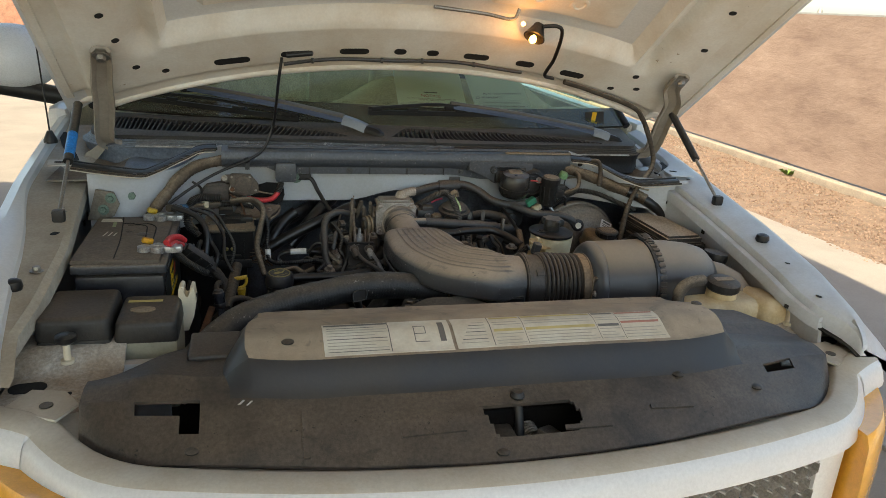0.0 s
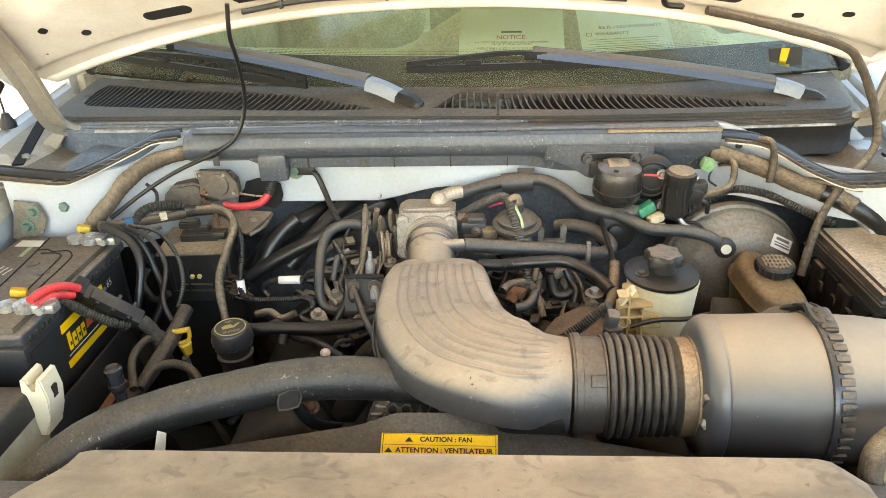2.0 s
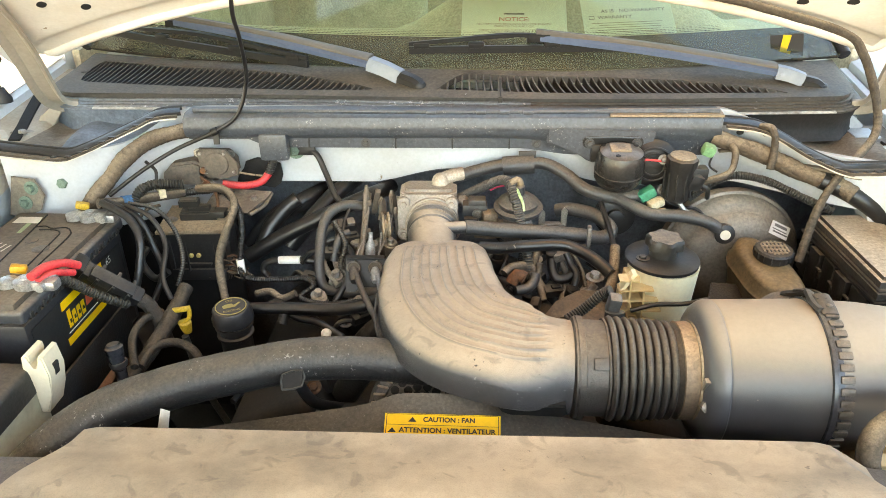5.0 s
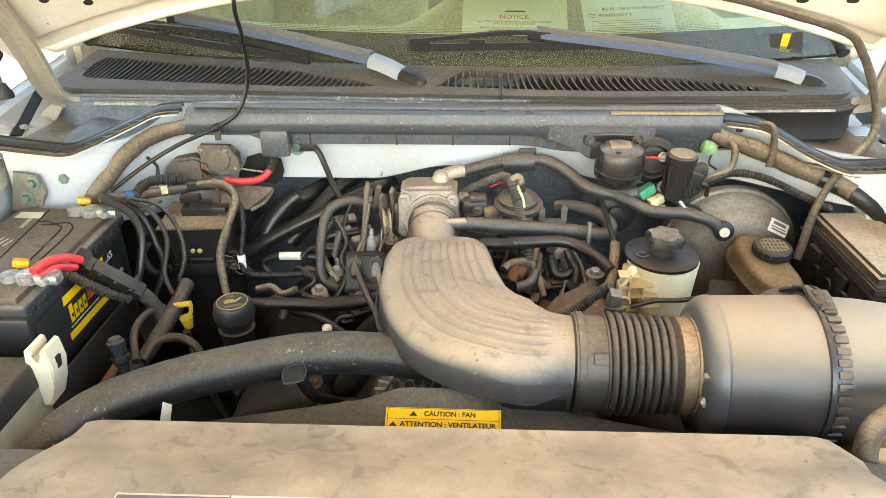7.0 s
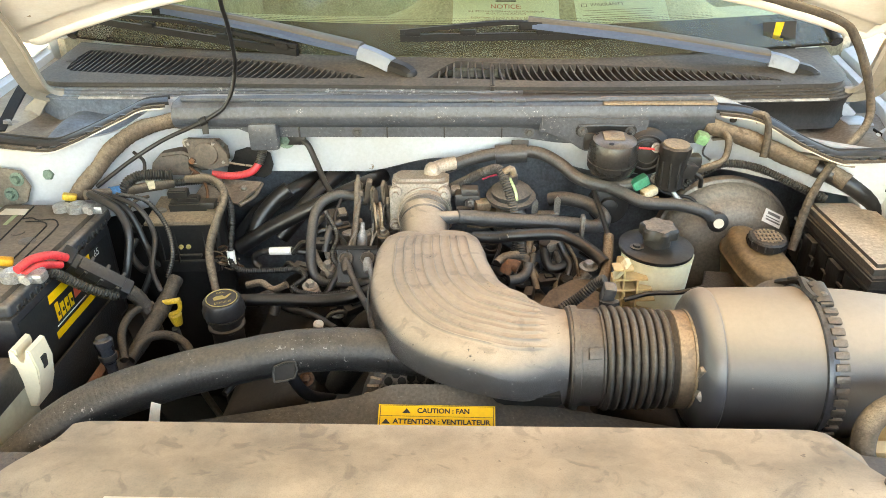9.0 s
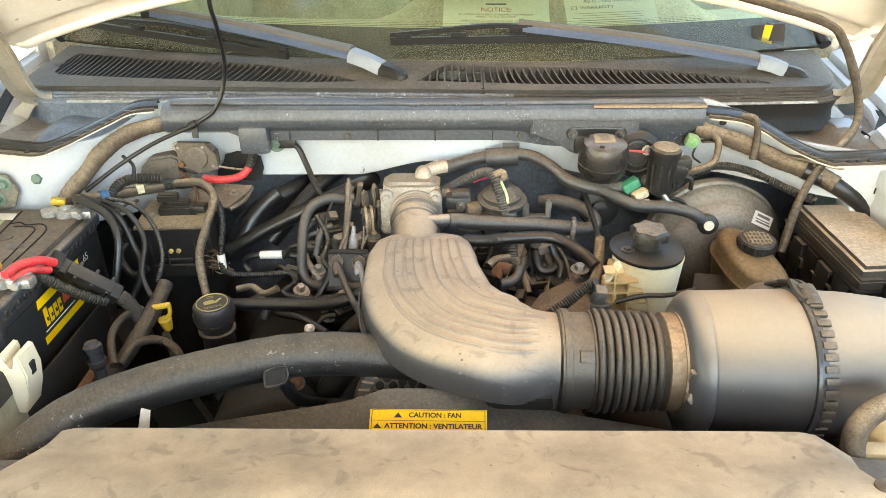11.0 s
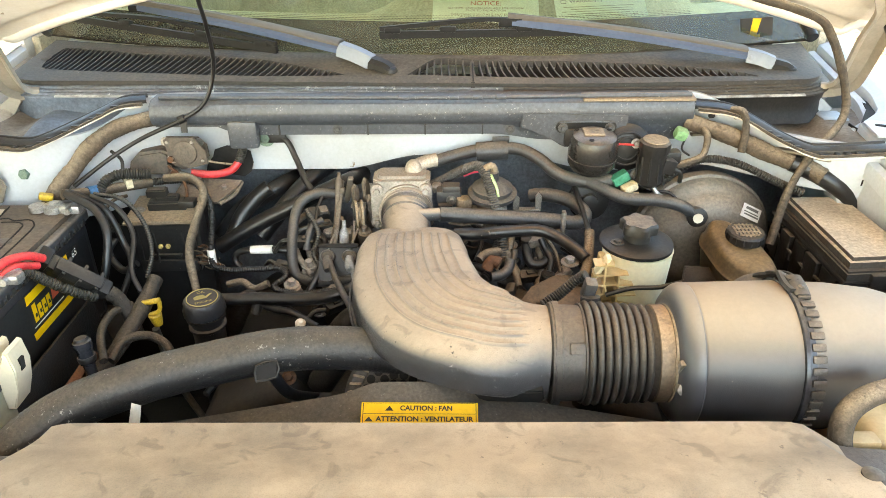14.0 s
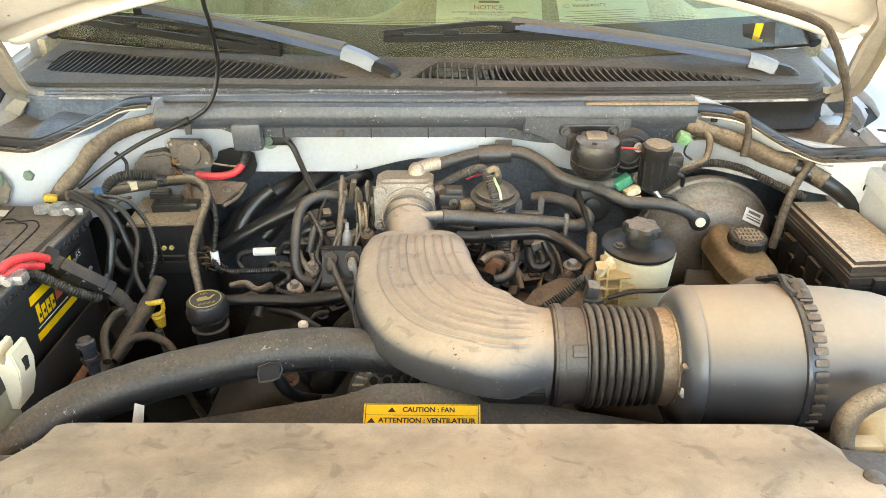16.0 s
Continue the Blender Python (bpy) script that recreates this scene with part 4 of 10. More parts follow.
# radiator support at the front corners
for s in (-1, 1):
    sup = thing("radiator_support", (s * 0.66, 0.15, 0.95), "white steel radiator support corner with slot and rubber stop", "body panel", "radiator support corners")
    part("deck", sheet(lambda x, y: V(s * x, 0.105 + 0.04 * smooth01(0.72, 0.66, x) + (0.225 - 0.04 * smooth01(0.72, 0.66, x)) * y, 1.006 + 0.03 * smooth01(0.5, 0.8, y) - 0.022 * smooth01(0.10, 0.0, y)), span(0.63, 0.80, 14), span(0, 1, 30), 0.006), RADSUP, sup)
    part("front_drop", box((s * 0.715, 0.108, 0.965), (0.15, 0.006, 0.05), 0.001), RADSUP, sup)
    part("face", box((s * 0.66, 0.26, 0.80), (0.2, 0.02, 0.42), 0.004), INNER, sup)
    part("slot", prism(capsule(0.056, 0.030), 0.0015, Matrix.Translation((s * 0.765, 0.19, 1.0075)) @ pose(0, 0, 0, 2, 0, -6 * s)), DARKRES, sup, "dark slot")
    part("pin_hole", lathe([(0, 0.005), (0.001, 0.005)], (s * 0.70, 0.165, 1.0075), n=12), DARKRES, sup, "dark hole")
    part("stop_stem", lathe([(0, 0.011), (0.006, 0.011), (0.007, 0.006), (0.04, 0.006)], (s * 0.718, 0.252, 1.0185), n=16), NYLON, sup, "pale threaded stem")
    part("stop_pad", lathe([(0, 0.012), (0.004, 0.017), (0.012, 0.017), (0.016, 0.010)], (s * 0.718, 0.252, 1.056), n=20), RUBBER, sup, "black rubber pad")

# engine bay floor and bulkhead
solo("undertray", box((0, 0.72, 0.44), (1.62, 1.56, 0.04), 0.01), TRAY, "dark splash tray under the engine", "panel", kind="structure")
rad = thing("radiator", (0, 0.14, 0.5), "dark radiator behind the grille", "radiator")
part("core", box((0, 0.11, 0.74), (1.0, 0.06, 0.46), 0.006), TRAY, rad)
part("top_tank", box((0, 0.12, 0.985), (0.9, 0.07, 0.05), 0.012), BLACK, rad)

bulk = thing("bulkhead", (0, 0.95, 0.5), "white painted bulkhead panel with stamped recess", "body panel")


def bulk_top(x):
    return 1.262 - 0.044 * smooth01(-0.49, -0.60, x) - 0.048 * smooth01(0.45, 0.60, x)


def bulk_low(x):
    mid = 1.110 + 0.034 * smooth01(-0.17, -0.02, x) + 0.006 * smooth01(-0.02, 0.06, x) - 0.045 * smooth01(0.12, 0.31, x)
    return mid - 0.05 * smooth01(-0.40, -0.47, x) + 0.02 * smooth01(0.40, 0.50, x) - 0.20 * smooth01(0.67, 0.71, x) - 0.10 * smooth01(-0.66, -0.72, x)


def bulk_face(x, w):
    """The bulkhead from its stamped lip to its top flange, w from 0 to 1; its corners run forward to the fenders."""
    lo = bulk_low(x)
    z = lo + (bulk_top(x) - lo) * w
    bulge = 0.014 * smooth01(-0.17, 0.0, x + 0.9 * (z - 1.14)) * smooth01(0.3, 0.2, x)
    curl = 0.03 * smooth01(0.06, 0.0, w)
    side = 0.22 * smooth01(0.42, 0.72, x) + 0.20 * smooth01(-0.44, -0.72, x)
    return V(x, 0.925 - bulge + curl - side * 0.7, z)


part("face", sheet(bulk_face, span(-0.775, 0.760, 150), span(0, 1, 50), 0.004, down=(0, 0.012, 0)), INNER, bulk)
# separate darker slab, so the firewall's shade is built into its colour
part("lower_firewall", box((0, 1.08, 0.88), (1.50, 0.10, 0.72), 0.008), FIREWALL, bulk, "lower firewall with shade in its colour")
# near-black panels added to keep the depth below the bulkhead corners dark
part("shade_panel", box((-0.60, 0.895, 0.84), (0.34, 0.02, 0.46), 0.004), TRAY, bulk, "dark panel added for shade")
part("shade_panel", box((0.60, 0.93, 0.80), (0.30, 0.02, 0.40), 0.004), TRAY, bulk, "dark panel added for shade")
part("grommet_hole", prism([(-0.420, 1.122), (-0.351, 1.111), (-0.338, 1.120), (-0.332, 1.137), (-0.335, 1.159), (-0.350, 1.168), (-0.377, 1.170), (-0.399, 1.163), (-0.404, 1.150), (-0.416, 1.136)], 0.003, Matrix.Translation((0, 0.914, 0)) @ pose(0, 0, 0, 90, 0, 0)), DARKRES, bulk, "black ragged opening")

part("panel_hole", prism(capsule(0.012, 0.009), 0.003, Matrix.Translation((0.478, 0.885 - 0.006, 1.2325)) @ pose(0, 0, 0, 78, 0, 12)), DARKRES, bulk, "dark hole")
part("corner_plate", prism([(-0.757, 1.186), (-0.719, 1.180), (-0.708, 1.151), (-0.722, 1.123), (-0.749, 1.112), (-0.779, 1.114)], 0.004, Matrix.Translation((0, 0.775, 0)) @ pose(0, 0, 0, 90, 0, 0), bev=0.001), GUTTERTAN, bulk, "rust-stained corner plate")
for x, z in ((-0.726, 1.166), (-0.743, 1.139)):
    part("corner_bolt", hexbolt((x, 0.770, z), (0, -1, 0.1), 0.007, 0.008), GREENBOLT, bulk, "corroded bolt")
# seal strips on the sloping bulkhead corners: a flat rubber ledge, a folded cream flange and its clips
for pts in (((-0.800, 0.775, 1.243), (-0.741, 0.780, 1.233), (-0.697, 0.785, 1.226), (-0.657, 0.785, 1.223), (-0.637, 0.800, 1.226), (-0.601, 0.835, 1.237), (-0.561, 0.865, 1.252), (-0.534, 0.885, 1.262), (-0.500, 0.900, 1.262)),
            ((0.455, 0.900, 1.247), (0.506, 0.881, 1.245), (0.543, 0.856, 1.231), (0.574, 0.821, 1.217), (0.610, 0.791, 1.206), (0.638, 0.778, 1.207), (0.724, 0.768, 1.215))):
    seal = thing("seal_strip", pts[2], "black rubber weather strip on the bulkhead flange", "seal", "weather strips")
    path = spline(pts, 0.008)
    part("rubber", sweep(path, lambda i, d, q: [(0.0135 * u, 0.0050 * v) for u, v in ((-1, -1), (-1.05, 0), (-0.8, 0.8), (-0.2, 1.0), (0.5, 0.7), (1, 0.2), (1, -1))], 7), RUBBER, seal)
    part("bead", tube([(x, y + 0.010, z + 0.003) for x, y, z in pts], 0.0042), RUBBER, seal)
    part("flange", sweep(spline([(x, y - 0.018, z - 0.004) for x, y, z in pts], 0.008), lambda i, d, q: [(0.0070 * u, 0.0016 * v) for u, v in ((-1, -1), (-1, 1), (1, 1.6), (1, -1))], 4), TAPE, seal, "dusty folded flange")
    part("flange_edge", tube([(x, y - 0.0265, z - 0.007) for x, y, z in pts], 0.0012), CREAMLIP, seal, "cream metal edge")
    for k in range(9):
        c = path[int(len(path) * (0.38 + 0.06 * k))]
        part("clip", box((c.x, c.y - 0.0165, c.z - 0.002), (0.008 + 0.003 * (k % 3), 0.008, 0.005), 0.001, 1), RUBBER, seal, "small clip")

# ---- cowl, wipers, windshield, cabin ----
def cowl_y(x):
    """Front edge of the cowl; both ends round off towards the glass."""
    y = 0.932 + (0.058 * ((0.2 - x) / 0.916) ** 1.5 if x < 0.2 else 0.16 * (x - 0.2) ** 2)
    e, f = min(1.0, max(0.0, (-x - 0.72) / 0.10)), min(1.0, max(0.0, (x - 0.66) / 0.085))
    return y + 0.12 * (1 - math.sqrt(1 - e * e)) + 0.18 * (1 - math.sqrt(1 - f * f))


def glass_y(x):
    """Foot of the windshield."""
    return 1.007 + (0.235 * (0.2 - x) ** 2.2 if x < 0.2 else 0.33 * (x - 0.2) ** 1.27)


def cowl_dz(x):
    return -0.008 * (x / 0.7) ** 2


XL, XR = -0.82, 0.745
XS = span(XL, -0.72, 16) + span(-0.71, 0.65, 80) + span(0.66, XR, 16)
cowl = thing("cowl_panel", (-0.03, 0.98, 1.2), "weathered black plastic cowl panel with slatted vents", "cowl panel")


def moulded(prof, x0=-1.0, x1=1.0):
    """A strip with the given section along the cowl's front edge."""
    bm = bmesh.new()
    rings = []
    for i, x in enumerate(XS):
        if not x0 <= x <= x1:
            continue
        a, b = XS[max(i - 1, 0)], XS[min(i + 1, len(XS) - 1)]
        n = V(cowl_y(b) - cowl_y(a), a - b, 0).normalized()
        rings.append([bm.verts.new(V(x, cowl_y(x), cowl_dz(x)) + n * q + V(0, 0, z)) for q, z in prof])
    bridge(bm, rings, False, (False, False))
    return bm


part("front_edge", moulded(((-0.014, 1.2825), (-0.004, 1.2815), (0.002, 1.279), (0.004, 1.274), (0.003, 1.270))), COWL, cowl)
BAND = ((0.003, 1.2702), (0.007, 1.2692), (0.008, 1.2672), (0.0075, 1.2655), (0.0125, 1.2645), (0.0135, 1.2625), (0.0130, 1.2610), (0.0185, 1.2598), (0.0195, 1.2575))
part("stepped_band", moulded(BAND, -0.70, 0.13), STEPBLUE, cowl, "blue-grey stepped band")
part("stepped_band", moulded(BAND, 0.10, 0.66), COWL, cowl)
part("ridge", moulded(((0.0196, 1.2574), (0.0240, 1.2562), (0.0252, 1.2548), (0.0240, 1.2535)), -0.705, 0.66), RIDGE, cowl, "worn pale ridge")
part("end_band", moulded(BAND + ((0.0240, 1.2562), (0.0240, 1.2535)), -0.83, -0.68), BLUEGREY, cowl, "blue end block")
part("end_band", moulded(BAND + ((0.0240, 1.2562), (0.0240, 1.2535)), 0.655, 0.76), COWL, cowl)
SKIRT = ((0.0240, 1.2536), (0.0190, 1.251), (0.0150, 1.232), (0.0165, 1.216), (0.0260, 1.203))
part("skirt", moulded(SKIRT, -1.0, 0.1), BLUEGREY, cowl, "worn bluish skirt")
# same skirt, its right half coloured as if in shade
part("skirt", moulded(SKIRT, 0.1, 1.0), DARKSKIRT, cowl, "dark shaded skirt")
# deck with two smooth-edged vent openings
LVENT = ((-0.770, 0.120, 0.130), (-0.766, 0.085, 0.170), (-0.758, 0.058, 0.1775), (-0.745, 0.052, 0.179), (-0.727, 0.0497, 0.1777), (-0.66, 0.039, 0.155), (-0.584, 0.029, 0.1281),
         (-0.525, 0.0235, 0.1152), (-0.408, 0.013, 0.0936), (-0.319, 0.009, 0.0723), (-0.245, 0.009, 0.0464), (-0.190, 0.0098, 0.028), (-0.160, 0.0115, 0.0130))
RVENT = ((-0.045, 0.0135, 0.0145), (-0.030, 0.013, 0.033), (-0.012, 0.0125, 0.054), (0.003, 0.012, 0.0652), (0.023, 0.0111, 0.0665), (0.078, 0.009, 0.0605), (0.145, 0.0071, 0.058),
         (0.274, 0.005, 0.0621), (0.40, 0.0025, 0.0596), (0.462, 0.001, 0.051), (0.522, 0.0, 0.0364), (0.56, 0.002, 0.0233), (0.581, 0.005, 0.009))
LEAN = ((-0.73, -0.02), (-0.64, 0.06), (-0.546, 0.23), (-0.43, 0.34), (-0.25, 0.42), (0.0, -0.02), (0.10, -0.13), (0.145, -0.33), (0.25, -0.34), (0.36, -0.44), (0.465, -0.47), (0.58, -0.30))
PITCH = ((-0.76, 0.0108), (-0.55, 0.0126), (-0.30, 0.0135), (-0.18, 0.0120), (0.0, 0.0138), (0.40, 0.0142), (0.56, 0.0120))


def vent_lines(x):
    """Distances behind the front edge at which the opening begins and ends; None where the deck is closed."""
    for tab in (LVENT, RVENT):
        for p, q in zip(tab, tab[1:]):
            if p[0] <= x <= q[0]:
                t = (x - p[0]) / (q[0] - p[0])
                return p[1] + (q[1] - p[1]) * t, p[2] + (q[2] - p[2]) * t
    return None


def deck_at(x, d):
    w = d / max(0.02, glass_y(x) - cowl_y(x))
    return V(x, cowl_y(x) + d, 1.2825 + cowl_dz(x) + (0.024 - 0.006 * (x / 0.7) ** 2) * w)


bm = bmesh.new()
cols = []
for x in sorted(set([round(v, 4) for v in span(XL, XR, 260)] + [p[0] for p in LVENT + RVENT])):
    far = glass_y(x) - cowl_y(x) + 0.004
    gap = vent_lines(x)
    m0, m1 = gap or (min(0.015, far * 0.4), min(0.015, far * 0.4))
    m0, m1 = min(m0, far * 0.9), min(m1, far * 0.95)
    front = [deck_at(x, -0.012 + (m0 + 0.012) * k / 3) for k in range(4)]
    rear = [deck_at(x, m1 + (far - m1) * k / 6) for k in range(7)]
    cols.append(([bm.verts.new(p) for p in front], [bm.verts.new(p) for p in rear],
                 [bm.verts.new(front[3] - V(0, 0, 0.012)), bm.verts.new(rear[0] - V(0, 0, 0.012))], gap is not None and m1 - m0 > 0.001))
for (f0, r0, w0, g0), (f1, r1, w1, g1) in zip(cols, cols[1:]):
    for k in range(3):
        bm.faces.new((f0[k], f1[k], f1[k + 1], f0[k + 1]))
    for k in range(6):
        bm.faces.new((r0[k], r1[k], r1[k + 1], r0[k + 1]))
    if g0 or g1:
        bm.faces.new((f0[3], f1[3], w1[0], w0[0]))
        bm.faces.new((r0[0], r1[0], w1[1], w0[1]))
    else:
        bm.faces.new((f0[3], f1[3], r1[0], r0[0]))
bmesh.ops.delete(bm, geom=[v for v in bm.verts if not v.link_faces], context="VERTS")
part("deck", bm, COWL, cowl)
# near-black sheet below the slats, coloured as the shade inside the vents
part("vent_floor", sheet(lambda x, v: deck_at(x, 0.006 + (glass_y(x) - cowl_y(x)) * v) - V(0, 0, 0.036), span(-0.77, 0.57, 60), span(0, 0.97, 6), 0.002), DARKRES, cowl, "dark sheet for the shade in the vents")
slat_mesh = None
for tab in (LVENT, RVENT):
    x = tab[0][0] + 0.006
    while x < tab[-1][0] - 0.004:
        gap = vent_lines(x)
        if 0.064 < x < 0.074 or gap[1] - gap[0] < 0.008:
            x += 0.004
            continue
        tip = x + along(LEAN, x) * (gap[1] - gap[0])
        g2 = vent_lines(min(max(tip, tab[0][0]), tab[-1][0]))
        p, q = deck_at(x, gap[0] - 0.001), deck_at(tip, g2[1] - 0.001)
        d = q - p
        if slat_mesh is None:
            sb = bmesh.new()
            rings = []
            for k in range(7):
                t = k / 6 - 0.5
                bow = -0.0012 * math.sin((t + 0.5) * math.pi)
                rings.append([sb.verts.new((u + bow, t, w - 0.002 * math.sin((t + 0.5) * math.pi))) for u, w in ((-0.0013, -0.016), (-0.0013, 0.0), (0.0013, 0.0), (0.0016, -0.016))])
            bridge(sb, rings)
            bmesh.ops.recalc_face_normals(sb, faces=sb.faces)
            slat_mesh = bpy.data.meshes.new("slat")
            sb.to_mesh(slat_mesh)
            sb.free()
            slat_mesh.materials.append(SLAT)
        m = Matrix.Translation((p + q) / 2 - V(0, 0, 0.0012)) @ Euler((math.atan2(d.z, d.y), 0, -math.atan2(d.x, d.y))).to_matrix().to_4x4() @ Matrix.Diagonal((1, d.length, 1, 1))
        part("slat", slat_mesh, None, cowl, m=m)
        x += along(PITCH, x)
# low cross ribs deep in the driver-side vent
for k in range(3):
    part("cross_rib", tube([deck_at(x, 0.014 + 0.014 * k) - V(0, 0, 0.017) for x in span(-0.01 + 0.004 * k, 0.46, 12)], 0.0016, n=6), SLAT, cowl)
part("seam", box((0.069, cowl_y(0.07) + 0.030, 1.285), (0.0075, 0.082, 0.012), 0.001, turn=Euler((0.24, 0, 0)).to_matrix()), COWL, cowl, "panel joint bar")
part("seam_gap", box((0.0695, cowl_y(0.07) + 0.030, 1.2902), (0.0022, 0.082, 0.003), 0, turn=Euler((0.24, 0, 0)).to_matrix()), DARKRES, cowl, "dark panel joint")
part("screw", lathe([(0, 0.010), (0.0015, 0.010), (0.002, 0.007)], deck_at(-0.775, 0.10), (0, -0.1, 1), 20), COWL, cowl, "dull round plug")


LEFT_FRONT = ((-0.83, 0.788), (-0.657, 0.806), (-0.637, 0.824), (-0.601, 0.862), (-0.561, 0.892), (-0.53, 0.915))
RIGHT_FRONT = ((0.44, 0.912), (0.50, 0.897), (0.537, 0.872), (0.568, 0.837), (0.604, 0.807), (0.632, 0.792), (0.76, 0.78))


def left_gutter(x, v):
    """Floor beside the cowl: it steps up towards the skirt."""
    y0 = along(LEFT_FRONT, x)
    y = y0 + (1.03 - y0) * v
    return V(x, y, 1.204 + 0.014 * smooth01(-0.75, -0.70, x) * smooth01(0.84, 0.93, y) + 0.0025 * math.sin(x * 70) * smooth01(0.0, 0.5, v))


part("gutter_floor", sheet(left_gutter, span(-0.86, -0.712, 16), span(0, 1, 20), 0.004), GUTTERTAN, cowl, "dusty tan gutter floor")
part("gutter_corner", sheet(left_gutter, span(-0.712, -0.535, 20), span(0, 1, 20), 0.004), BLUEGREY, cowl, "bluish gutter corner")
part("gutter_floor", sheet(lambda x, v: V(x, along(RIGHT_FRONT, x) + (1.03 - along(RIGHT_FRONT, x)) * v, 1.188 + 0.012 * smooth01(0.66, 0.70, x) + 0.004 * math.sin(x * 55)), span(0.46, 0.84, 28), span(0, 1, 20), 0.004), GUTTERTAN, cowl, "dusty tan gutter floor")
part("tan_strip", sheet(lambda u, v: V(0.255 + 0.19 * u, 0.870 + 0.030 * v, 1.2650 + 0.003 * v), span(0, 1, 10), span(0, 1, 3), 0.004), PLATE, cowl, "dusty tan strip")

# trough below the cowl
trough = thing("wiring_trough", (-0.02, 0.88, 1.2), "black plastic wiring trough across the bulkhead", "trough")
bm = bmesh.new()
rings = []
for x in span(-0.485, 0.445, 60):
    e = 0.012 * smooth01(0.10, 0.20, x) - 0.016 * smooth01(-0.345, -0.375, x)
    rings.append([bm.verts.new((x, 0.88 + a + e * 0.2, b)) for a, b in ((0.04, 1.265), (0.004, 1.264), (-0.008, 1.258), (-0.014, 1.244), (-0.012, 1.23), (-0.004, 1.222), (0.004, 1.218 - e), (0.004, 1.200 - e), (0.008, 1.200 - e), (0.04, 1.22))])
bridge(bm, rings, True)
part("channel", bm, TROUGH, trough)
part("top_lip", tube([(x, 0.874 + 0.02 * abs(x), 1.268) for x in span(-0.47, 0.44, 12)], 0.004), TROUGH, trough)
part("drop_bracket", prism([(0.150, 1.215), (0.176, 1.212), (0.196, 1.204), (0.206, 1.194), (0.220, 1.184), (0.230, 1.180), (0.326, 1.182), (0.334, 1.190), (0.334, 1.240), (0.150, 1.245)], 0.014, Matrix.Translation((0, 0.880, 0)) @ pose(0, 0, 0, 90, 0, 0), bev=0.003), TROUGH, trough)
part("drop_bracket", box((-0.330, 0.872, 1.206), (0.052, 0.022, 0.05), 0.008), TROUGH, trough)
part("bracket_face", prism(capsule(0.104, 0.022), 0.003, Matrix.Translation((0.262, 0.8662, 1.218)) @ pose(0, 0, 0, 90, 0, 0), bev=0.001), LIDBLACK, trough, "dark recessed slot")
part("slot_lip", tube([(0.216, 0.8640, 1.2265), (0.262, 0.8640, 1.2275), (0.308, 0.8640, 1.2265)], 0.0016, n=8), TROUGH, trough)
for x in (-0.168, 0.133, 0.222, 0.302):
    part("bolt", hexbolt((x, 0.884 if x < 0.2 else 0.862, 1.209 if x < 0.2 else 1.217), (0, -1, 0.1), 0.005, 0.005), GREYRUB, trough, "dull bolt")
for x in (-0.27, -0.115, -0.015, 0.085):
    part("rib", box((x, 0.883, 1.209), (0.0025, 0.004, 0.018), 0), BLACK, trough)
for x in (-0.05, 0.035, 0.075, 0.115):
    part("clip", box((x, 0.869, 1.2695), (0.016, 0.012, 0.006), 0.001), TROUGH, trough)

# glass
def glass_at(u, v):
    """u across, v up the windshield."""
    x0 = -0.04 + u * 0.80
    f = glass_y(x0)
    return V(x0 - u * 0.09 * v, f + v * (1.70 - f), 1.306 - 0.006 * u * u + v * 0.69 * (1.70 - f))


shield = thing("windshield", (-0.02, 1.1, 1.3), "green tinted laminated windshield in a black frit border", "windshield")
pane = part("glass", sheet(glass_at, span(-1, 1, 40), span(0, 1, 12), 0), SHIELD, shield)
pane.visible_shadow = False
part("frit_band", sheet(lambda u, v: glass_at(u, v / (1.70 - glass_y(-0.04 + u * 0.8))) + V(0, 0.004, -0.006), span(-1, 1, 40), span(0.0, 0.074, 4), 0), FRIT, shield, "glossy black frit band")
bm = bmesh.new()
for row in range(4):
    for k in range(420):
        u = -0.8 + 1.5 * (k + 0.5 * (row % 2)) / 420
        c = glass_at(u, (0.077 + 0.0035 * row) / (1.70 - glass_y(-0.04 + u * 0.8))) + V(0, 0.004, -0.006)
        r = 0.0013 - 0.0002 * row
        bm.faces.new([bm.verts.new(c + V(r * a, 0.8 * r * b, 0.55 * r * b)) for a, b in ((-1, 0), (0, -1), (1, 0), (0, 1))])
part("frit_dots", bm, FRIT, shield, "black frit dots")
for s in (-1, 1):
    part("side_trim", tube([glass_at(s * 1.005, v) for v in span(0, 1, 8)], 0.012), RUBBER, shield, "black rubber trim")

cab = thing("cab", (-0.02, 1.9, 0.5), "white truck cab behind the windshield", "cab")
part("roof", sheet(lambda x, y: V(x - 0.02, y, 1.79 + 0.03 * math.sin((y - 1.7) * 1.8) - 0.05 * (x / 0.7) ** 4), span(-0.72, 0.72, 12), span(1.74, 3.1, 10), 0.03), WHITE, cab)
for s in (-1, 1):
    part("pillar", tube([(-0.02 + s * 0.825, 1.29, 1.37), (-0.02 + s * 0.77, 1.5, 1.55), (-0.02 + s * 0.715, 1.80, 1.77)], 0.032), WHITE, cab)
    part("door", box((-0.02 + s * 0.93, 2.20, 0.86), (0.06, 1.78, 0.86), 0.03), WHITE, cab)
    part("door_trim", box((-0.02 + s * 0.888, 2.20, 0.88), (0.02, 1.74, 0.80), 0.008), CABIN, cab, "tan door lining")
    part("side_window", box((-0.02 + s * 0.83, 2.2, 1.53), (0.008, 1.1, 0.44), 0.002, turn=Euler((0, -0.2 * s, 0)).to_matrix()), GLASS, cab).visible_shadow = False
part("floor_pan", box((-0.02, 2.0, 0.5), (1.8, 1.9, 0.06), 0.02), CABDARK, cab)
